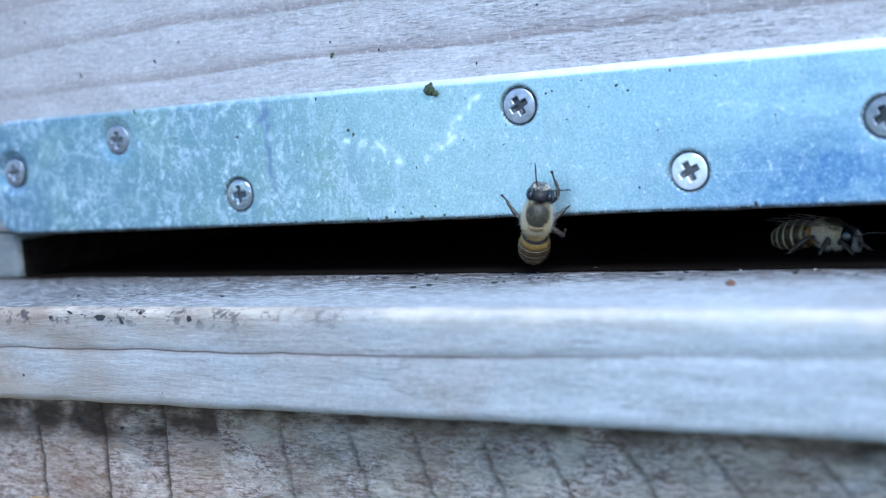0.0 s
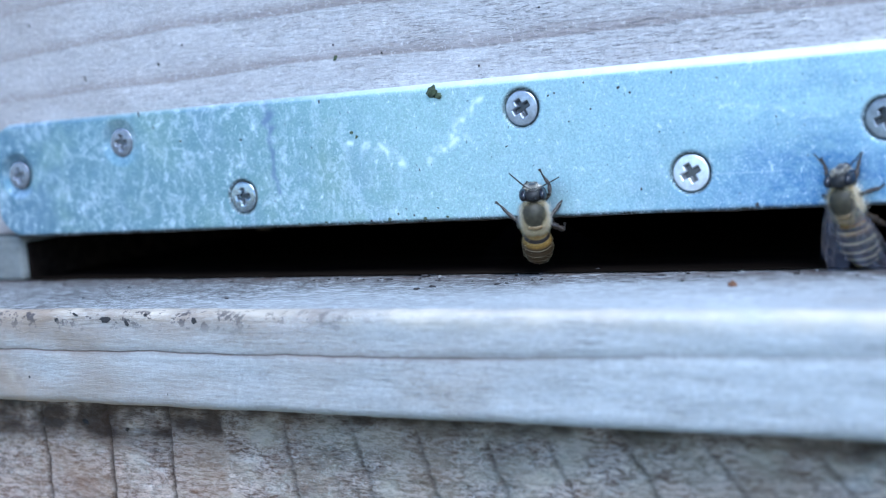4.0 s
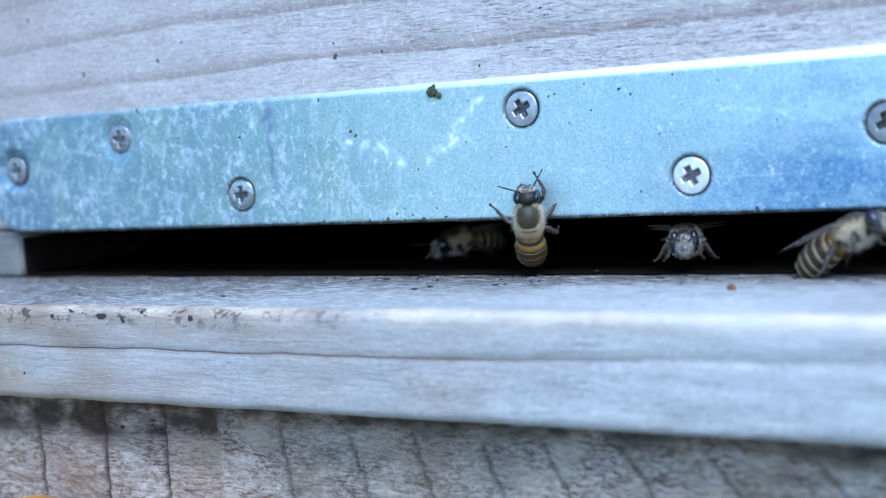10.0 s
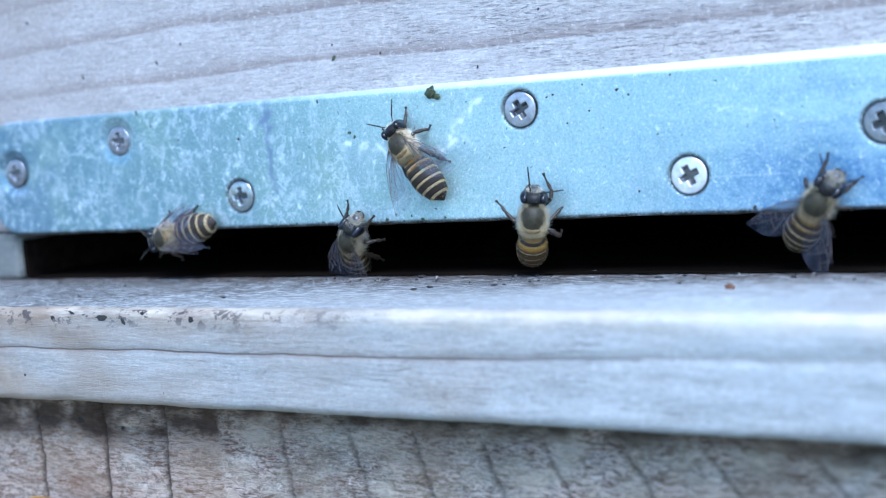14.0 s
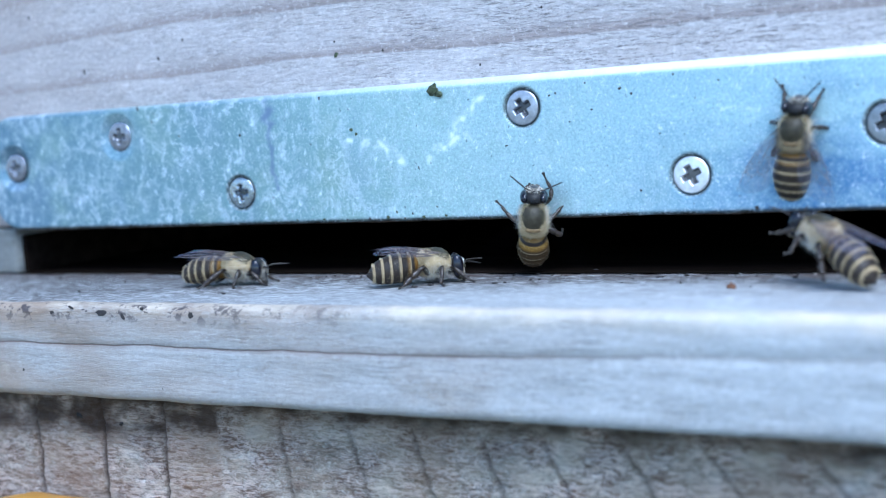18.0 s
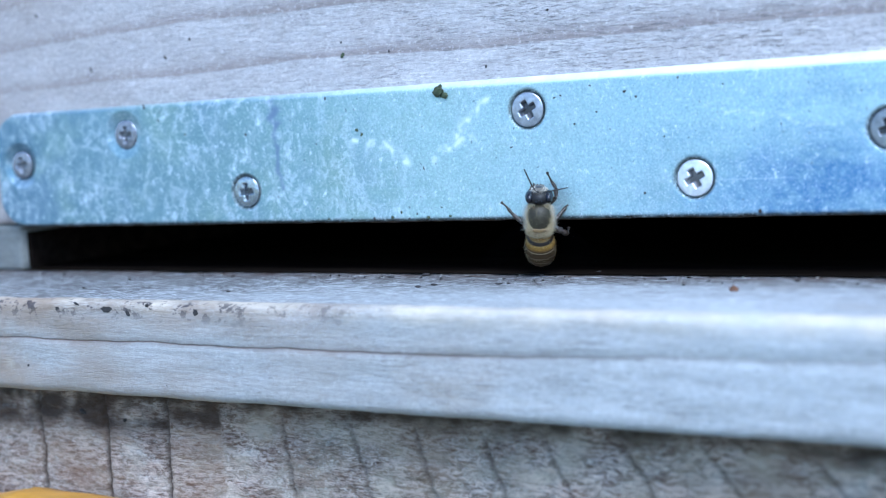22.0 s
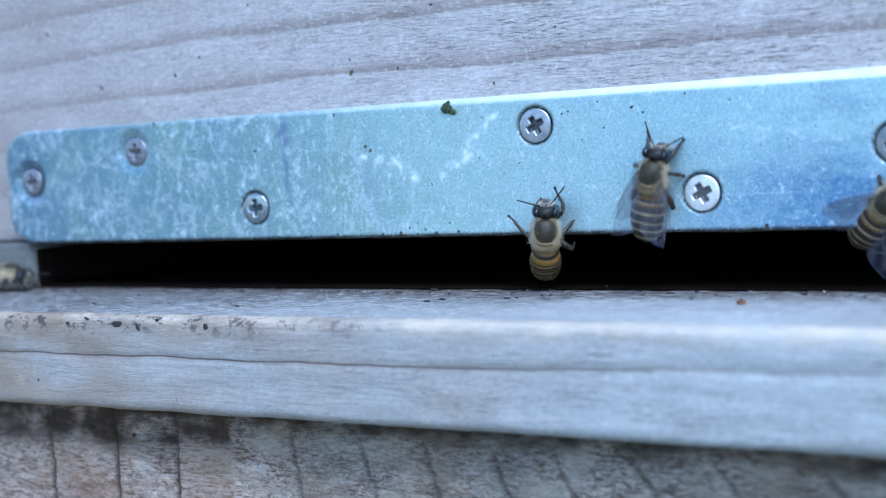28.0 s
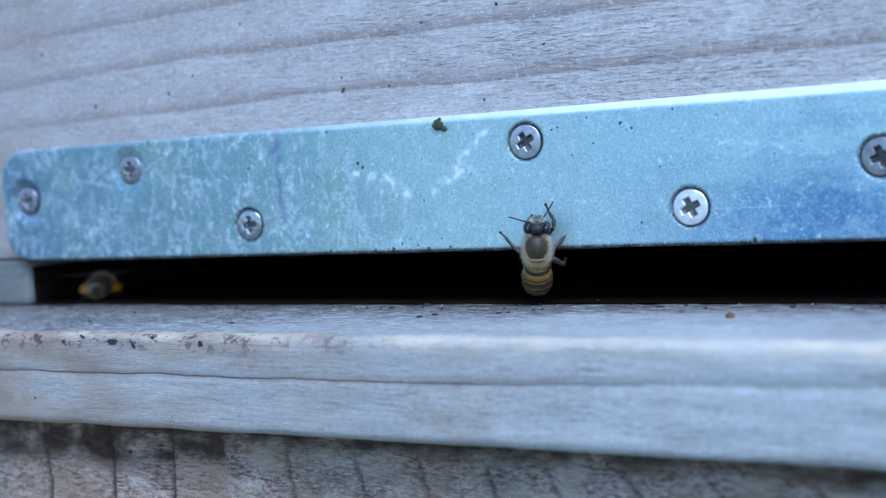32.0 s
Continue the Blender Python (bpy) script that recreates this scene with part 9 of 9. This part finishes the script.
    walk(b, [(0, stance(-185.00, 1.00, 63.00, (0.00, 0.00, 1.00), (0.00, -1.00, 0.00))),
             (24.7, stance(-185.00, 1.00, 63.00, (0.00, 0.00, 1.00), (0.00, -1.00, 0.00))),
             (24.85, stance(-130.86, -10.57, 22.90, (0.59, 0.19, 0.78), (-0.52, -0.65, 0.55))),
             (25, stance(-76.72, -22.14, -17.20, (0.93, -0.16, 0.34), (-0.34, 0.06, 0.94))),
             (25.034, stance(-76.72, -22.14, -17.20, (0.93, -0.16, 0.34), (-0.34, 0.06, 0.94))),
             (25.1, stance(-51.60, -22.14, -5.47, (0.93, -0.16, 0.34), (-0.34, 0.06, 0.94))),
             (25.2, stance(-42.61, -16.00, 5.31, (0.94, -0.00, 0.34), (-0.34, 0.00, 0.94))),
             (25.266, stance(-18.92, -7.61, -0.62, (0.81, 0.47, 0.34), (-0.30, -0.17, 0.94))),
             (25.3, stance(-18.92, -7.61, -0.62, (0.81, 0.47, 0.34), (-0.30, -0.17, 0.94))),
             (25.4, stance(-12.42, -6.00, -6.10, (0.17, 0.98, 0.00), (-0.00, 0.00, 1.00))),
             (25.5, stance(-14.99, -6.00, -6.10, (0.09, 1.00, 0.00), (-0.00, 0.00, 1.00))),
             (25.9, stance(-20.46, 4.00, -6.10, (0.03, 1.00, 0.00), (-0.00, 0.00, 1.00))),
             (26.1, stance(-34.54, 26.80, -6.10, (0.03, 1.00, 0.00), (-0.00, 0.00, 1.00))),
             (26.45, stance(-34.54, 60.00, -5.50, (0.00, 1.00, 0.00), (-0.00, 0.00, 1.00))),
             (27, stance(-34.54, 92.00, -5.50, (0.00, 1.00, 0.00), (-0.00, 0.00, 1.00))),
             (32, stance(-34.54, 92.00, -5.50, (0.00, 1.00, 0.00), (-0.00, 0.00, 1.00)))])
    b = copy_thing(MODELS['s'], pose(0, 0, 0))
    tagged(b, 'honey bee with banded abdomen on the metal strip')
    walk(b, [(0, stance(33.53, 90.00, -5.50, (0.00, -1.00, 0.00), (0.00, 0.00, 1.00))),
             (25.8, stance(33.53, 90.00, -5.50, (0.00, -1.00, 0.00), (0.00, 0.00, 1.00))),
             (26.35, stance(33.53, 60.00, -5.50, (0.00, -1.00, 0.00), (0.00, 0.00, 1.00))),
             (26.6, stance(33.53, 11.60, -6.10, (0.34, -0.94, 0.00), (0.00, 0.00, 1.00))),
             (27, stance(34.14, -0.00, -6.10, (0.34, -0.94, 0.00), (0.00, 0.00, 1.00))),
             (27.25, stance(35.04, 0.50, -1.84, (0.64, -0.75, 0.16), (-0.71, -0.49, 0.51))),
             (27.5, stance(35.94, 1.00, 2.42, (0.58, -0.62, 0.52), (-0.47, -0.78, -0.41))),
             (27.7, stance(35.62, 0.98, 2.92, (0.60, -0.59, 0.55), (-0.43, -0.81, -0.40))),
             (27.9, stance(36.00, 0.92, 3.51, (0.60, -0.50, 0.62), (-0.35, -0.87, -0.36))),
             (28, stance(36.71, 0.91, 3.37, (0.59, -0.49, 0.63), (-0.34, -0.87, -0.36))),
             (28.2, stance(35.54, 0.89, 4.25, (0.62, -0.47, 0.62), (-0.33, -0.88, -0.33))),
             (28.3, stance(34.85, 0.82, 4.87, (0.60, -0.41, 0.68), (-0.27, -0.91, -0.31))),
             (28.5, stance(34.69, 0.88, 5.60, (0.65, -0.47, 0.60), (-0.34, -0.88, -0.32))),
             (28.534, stance(34.69, 0.88, 5.60, (0.65, -0.47, 0.60), (-0.34, -0.88, -0.32))),
             (28.567, stance(31.18, -4.86, 8.28, (0.33, 0.22, 0.92), (0.10, -0.97, 0.20))),
             (28.6, stance(27.67, -10.61, 10.95, (-0.26, 0.72, 0.64), (0.22, -0.60, 0.77))),
             (28.7, stance(19.00, -14.61, 17.26, (-0.26, 0.72, 0.64), (0.22, -0.60, 0.77))),
             (28.85, stance(5.30, -23.61, 30.21, (-0.26, 0.72, 0.64), (0.22, -0.60, 0.77))),
             (29.55, stance(-7.00, 1.00, 84.00, (0.00, 0.00, 1.00), (0.00, -1.00, 0.00))),
             (32, stance(-7.00, 1.00, 84.00, (0.00, 0.00, 1.00), (0.00, -1.00, 0.00)))])
    b = copy_thing(MODELS['w'], pose(0, 0, 0))
    tagged(b, 'honey bee with spread wings climbing the metal strip')
    walk(b, [(0, stance(3.70, 90.00, -5.50, (0.00, -1.00, 0.00), (0.00, 0.00, 1.00))),
             (26.7, stance(3.70, 90.00, -5.50, (0.00, -1.00, 0.00), (0.00, 0.00, 1.00))),
             (27.25, stance(3.70, 60.00, -5.50, (0.00, -1.00, 0.00), (0.00, 0.00, 1.00))),
             (27.5, stance(3.70, 23.00, -6.10, (0.00, -1.00, 0.00), (0.00, 0.00, 1.00))),
             (27.7, stance(9.26, 7.80, -6.10, (0.00, -1.00, 0.00), (0.00, 0.00, 1.00))),
             (27.8, stance(11.87, 0.40, -4.59, (0.00, -0.97, 0.26), (0.00, 0.26, 0.97))),
             (27.833, stance(12.27, 0.60, -2.08, (0.30, -0.90, 0.33), (-0.78, -0.03, 0.63))),
             (27.867, stance(12.67, 0.80, 0.44, (0.38, -0.73, 0.57), (-0.84, -0.53, -0.11))),
             (27.9, stance(13.06, 0.99, 2.95, (0.18, -0.60, 0.78), (-0.14, -0.80, -0.59))),
             (28, stance(13.51, 0.41, 6.22, (0.25, -0.15, 0.96), (-0.04, -0.99, -0.15))),
             (28.1, stance(13.62, 0.47, 8.99, (0.19, -0.18, 0.96), (-0.04, -0.98, -0.18))),
             (28.2, stance(13.52, 0.65, 11.43, (0.14, -0.29, 0.95), (-0.04, -0.96, -0.28))),
             (28.3, stance(13.49, -2.35, 12.98, (0.05, -0.17, 0.98), (-0.01, -0.99, -0.17))),
             (28.45, stance(16.19, -18.24, 27.56, (0.00, 0.64, 0.77), (-0.00, -0.77, 0.64))),
             (29.15, stance(10.00, 1.00, 84.00, (0.00, 0.00, 1.00), (0.00, -1.00, 0.00))),
             (32, stance(10.00, 1.00, 84.00, (0.00, 0.00, 1.00), (0.00, -1.00, 0.00)))])
    b = copy_thing(MODELS['w'], pose(0, 0, 0))
    tagged(b, 'honey bee with folded clear wings at the hive entrance')
    walk(b, [(0, stance(-168.00, 1.00, 63.00, (0.00, 0.00, 1.00), (0.00, -1.00, 0.00))),
             (27, stance(-168.00, 1.00, 63.00, (0.00, 0.00, 1.00), (0.00, -1.00, 0.00))),
             (27.15, stance(-126.51, -3.50, 28.93, (0.67, 0.33, 0.67), (-0.33, -0.67, 0.67))),
             (27.3, stance(-85.02, -8.00, -5.13, (1.00, -0.00, 0.00), (0.00, 0.00, 1.00))),
             (27.5, stance(-77.83, -4.00, -6.10, (1.00, -0.00, 0.00), (0.00, 0.00, 1.00))),
             (27.9, stance(-77.73, -3.00, -6.10, (1.00, -0.00, 0.00), (0.00, 0.00, 1.00))),
             (28, stance(-76.78, -2.50, -6.10, (1.00, 0.09, 0.00), (-0.00, 0.00, 1.00))),
             (28.2, stance(-69.73, 0.00, -6.10, (0.94, 0.34, 0.00), (-0.00, 0.00, 1.00))),
             (28.35, stance(-71.16, 3.00, -6.10, (0.64, 0.77, 0.00), (-0.00, 0.00, 1.00))),
             (28.5, stance(-77.59, 11.60, -6.10, (0.26, 0.97, 0.00), (-0.00, 0.00, 1.00))),
             (28.7, stance(-94.29, 30.60, -6.10, (0.09, 1.00, 0.00), (-0.00, 0.00, 1.00))),
             (29.05, stance(-70.00, 60.00, -5.50, (0.00, 1.00, 0.00), (-0.00, 0.00, 1.00))),
             (29.6, stance(-70.00, 92.00, -5.50, (0.00, 1.00, 0.00), (-0.00, 0.00, 1.00))),
             (32, stance(-70.00, 92.00, -5.50, (0.00, 1.00, 0.00), (-0.00, 0.00, 1.00)))])
    b = copy_thing(MODELS['s'], pose(0, 0, 0))
    tagged(b, 'honey bee with spread wings climbing the metal strip')
    walk(b, [(0, stance(2.15, 90.00, -5.50, (0.00, -1.00, 0.00), (0.00, 0.00, 1.00))),
             (28.8, stance(2.15, 90.00, -5.50, (0.00, -1.00, 0.00), (0.00, 0.00, 1.00))),
             (29.35, stance(2.15, 60.00, -5.50, (0.00, -1.00, 0.00), (0.00, 0.00, 1.00))),
             (29.6, stance(2.15, 23.00, -6.10, (0.37, -0.93, 0.00), (0.00, 0.00, 1.00))),
             (29.9, stance(3.82, 19.20, -6.10, (0.44, -0.90, 0.00), (0.00, 0.00, 1.00))),
             (30, stance(4.45, 15.40, -6.10, (0.44, -0.90, 0.00), (0.00, 0.00, 1.00))),
             (30.034, stance(4.45, 15.40, -6.10, (0.44, -0.90, 0.00), (0.00, 0.00, 1.00))),
             (30.1, stance(11.64, -1.58, -3.65, (-0.30, -0.81, 0.50), (0.17, 0.47, 0.87))),
             (30.133, stance(12.38, -0.81, -1.58, (-0.40, -0.50, 0.77), (0.88, 0.03, 0.47))),
             (30.167, stance(13.11, -0.04, 0.49, (-0.09, -0.27, 0.96), (0.74, -0.67, -0.12))),
             (30.2, stance(13.84, 0.74, 2.56, (0.33, -0.35, 0.88), (-0.12, -0.94, -0.32))),
             (30.3, stance(16.40, 0.81, 6.03, (0.30, -0.40, 0.86), (-0.13, -0.91, -0.38))),
             (30.4, stance(18.30, 0.83, 6.70, (0.42, -0.42, 0.80), (-0.20, -0.91, -0.37))),
             (30.5, stance(18.46, 0.37, 8.63, (0.20, -0.13, 0.97), (-0.03, -0.99, -0.12))),
             (30.6, stance(19.06, 0.10, 9.37, (0.11, -0.00, 0.99), (-0.00, -1.00, -0.00))),
             (30.634, stance(19.06, 0.10, 9.37, (0.11, -0.00, 0.99), (-0.00, -1.00, -0.00))),
             (30.7, stance(21.86, -12.26, 22.04, (0.11, 0.63, 0.77), (-0.13, -0.75, 0.64))),
             (31.4, stance(27.00, 1.00, 84.00, (0.00, 0.00, 1.00), (0.00, -1.00, 0.00))),
             (32, stance(27.00, 1.00, 84.00, (0.00, 0.00, 1.00), (0.00, -1.00, 0.00)))])
    b = copy_thing(MODELS['w'], pose(0, 0, 0))
    tagged(b, 'honey bee with folded clear wings at the hive entrance')
    walk(b, [(0, stance(-151.00, 1.00, 63.00, (0.00, 0.00, 1.00), (0.00, -1.00, 0.00))),
             (30, stance(-151.00, 1.00, 63.00, (0.00, 0.00, 1.00), (0.00, -1.00, 0.00))),
             (30.15, stance(-116.14, -3.50, 31.78, (0.61, 0.41, 0.68), (-0.29, -0.68, 0.68))),
             (30.3, stance(-81.27, -8.00, 0.55, (0.98, 0.17, 0.00), (-0.00, 0.00, 1.00))),
             (30.334, stance(-81.27, -8.00, 0.55, (0.98, 0.17, 0.00), (-0.00, 0.00, 1.00))),
             (30.4, stance(-72.60, -6.00, -1.88, (0.94, 0.34, 0.00), (-0.00, 0.00, 1.00))),
             (30.5, stance(-66.28, -3.00, -6.10, (0.77, 0.64, 0.00), (-0.00, 0.00, 1.00))),
             (30.6, stance(-63.47, -1.00, -6.10, (0.94, 0.34, 0.00), (-0.00, 0.00, 1.00))),
             (30.7, stance(-62.70, 4.00, -6.10, (0.87, 0.50, 0.00), (-0.00, 0.00, 1.00))),
             (30.734, stance(-62.70, 4.00, -6.10, (0.87, 0.50, 0.00), (-0.00, 0.00, 1.00))),
             (30.8, stance(-64.11, 15.40, -6.10, (0.64, 0.77, 0.00), (-0.00, 0.00, 1.00))),
             (31.15, stance(-64.11, 60.00, -5.50, (0.00, 1.00, 0.00), (-0.00, 0.00, 1.00))),
             (31.7, stance(-64.11, 92.00, -5.50, (0.00, 1.00, 0.00), (-0.00, 0.00, 1.00))),
             (32, stance(-64.11, 92.00, -5.50, (0.00, 1.00, 0.00), (-0.00, 0.00, 1.00)))])
    b = copy_thing(MODELS['s'], pose(0, 0, 0))
    tagged(b, 'honey bee with spread wings climbing the metal strip')
    walk(b, [(0, stance(18.86, 90.00, -5.50, (0.00, -1.00, 0.00), (0.00, 0.00, 1.00))),
             (30, stance(18.86, 90.00, -5.50, (0.00, -1.00, 0.00), (0.00, 0.00, 1.00))),
             (30.55, stance(18.86, 60.00, -5.50, (0.00, -1.00, 0.00), (0.00, 0.00, 1.00))),
             (30.8, stance(18.86, 30.60, -6.10, (0.17, -0.98, 0.00), (0.00, 0.00, 1.00))),
             (31, stance(22.43, 17.30, -6.10, (0.21, -0.98, 0.00), (0.00, 0.00, 1.00))),
             (31.066, stance(30.25, -0.62, -3.81, (0.69, -0.58, 0.42), (-0.32, 0.27, 0.91))),
             (31.1, stance(30.25, -0.62, -3.81, (0.69, -0.58, 0.42), (-0.32, 0.27, 0.91))),
             (31.15, stance(32.25, 0.19, -1.07, (0.67, -0.58, 0.47), (-0.74, -0.46, 0.48))),
             (31.2, stance(34.24, 1.00, 1.67, (0.63, -0.62, 0.48), (-0.49, -0.79, -0.37))),
             (31.3, stance(35.77, 1.02, 1.90, (0.57, -0.70, 0.43), (-0.56, -0.71, -0.42))),
             (31.5, stance(38.72, 1.01, 4.87, (0.52, -0.66, 0.54), (-0.46, -0.75, -0.48))),
             (31.8, stance(38.97, 1.02, 5.52, (0.49, -0.68, 0.54), (-0.46, -0.73, -0.51))),
             (31.9, stance(44.96, -6.74, 10.71, (0.56, -0.22, 0.80), (-0.63, -0.75, 0.23))),
             (32, stance(50.95, -14.49, 15.90, (0.72, 0.26, 0.64), (-0.60, -0.22, 0.77)))])
    b = copy_thing(MODELS['p'], pose(0, 0, 0))
    tagged(b, 'honey bee carrying orange pollen loads on its hind legs')
    walk(b, [(0, stance(-134.00, 1.00, 63.00, (0.00, 0.00, 1.00), (0.00, -1.00, 0.00))),
             (30.8, stance(-134.00, 1.00, 63.00, (0.00, 0.00, 1.00), (0.00, -1.00, 0.00))),
             (30.95, stance(-108.10, -3.00, 30.59, (0.61, 0.41, 0.68), (-0.29, -0.68, 0.68))),
             (31.1, stance(-82.19, -7.00, -1.83, (0.98, 0.17, 0.00), (-0.00, 0.00, 1.00))),
             (31.3, stance(-72.94, -3.00, -6.10, (0.77, 0.64, 0.00), (-0.00, 0.00, 1.00))),
             (31.5, stance(-70.21, 1.00, -6.10, (0.34, 0.94, 0.00), (-0.00, 0.00, 1.00))),
             (31.65, stance(-83.71, 19.20, -6.10, (0.14, 0.99, 0.00), (-0.00, 0.00, 1.00))),
             (32, stance(-70.00, 60.00, -5.50, (0.00, 1.00, 0.00), (-0.00, 0.00, 1.00)))])
    b = copy_thing(MODELS['p'], pose(0, 0, 0))
    tagged(b, 'honey bee carrying orange pollen loads on its hind legs')
    walk(b, [(0, stance(-185.00, 1.00, 81.00, (0.00, 0.00, 1.00), (0.00, -1.00, 0.00))),
             (31.35, stance(-185.00, 1.00, 81.00, (0.00, 0.00, 1.00), (0.00, -1.00, 0.00))),
             (31.5, stance(-134.95, -3.00, 40.65, (0.61, 0.41, 0.68), (-0.29, -0.68, 0.68))),
             (31.65, stance(-84.89, -7.00, 0.30, (0.98, 0.17, 0.00), (-0.00, 0.00, 1.00))),
             (31.8, stance(-71.21, -3.00, -6.10, (0.87, 0.50, 0.00), (-0.00, 0.00, 1.00))),
             (31.9, stance(-69.94, 2.00, -6.10, (0.17, 0.98, 0.00), (-0.00, 0.00, 1.00))),
             (32, stance(-71.10, 9.70, -6.10, (-0.57, 0.82, 0.00), (0.00, 0.00, 1.00)))])
    for model in MODELS.values():
        for ob in (*model.children_recursive, model):
            bpy.data.objects.remove(ob)
    fan()
    feel()


motions()
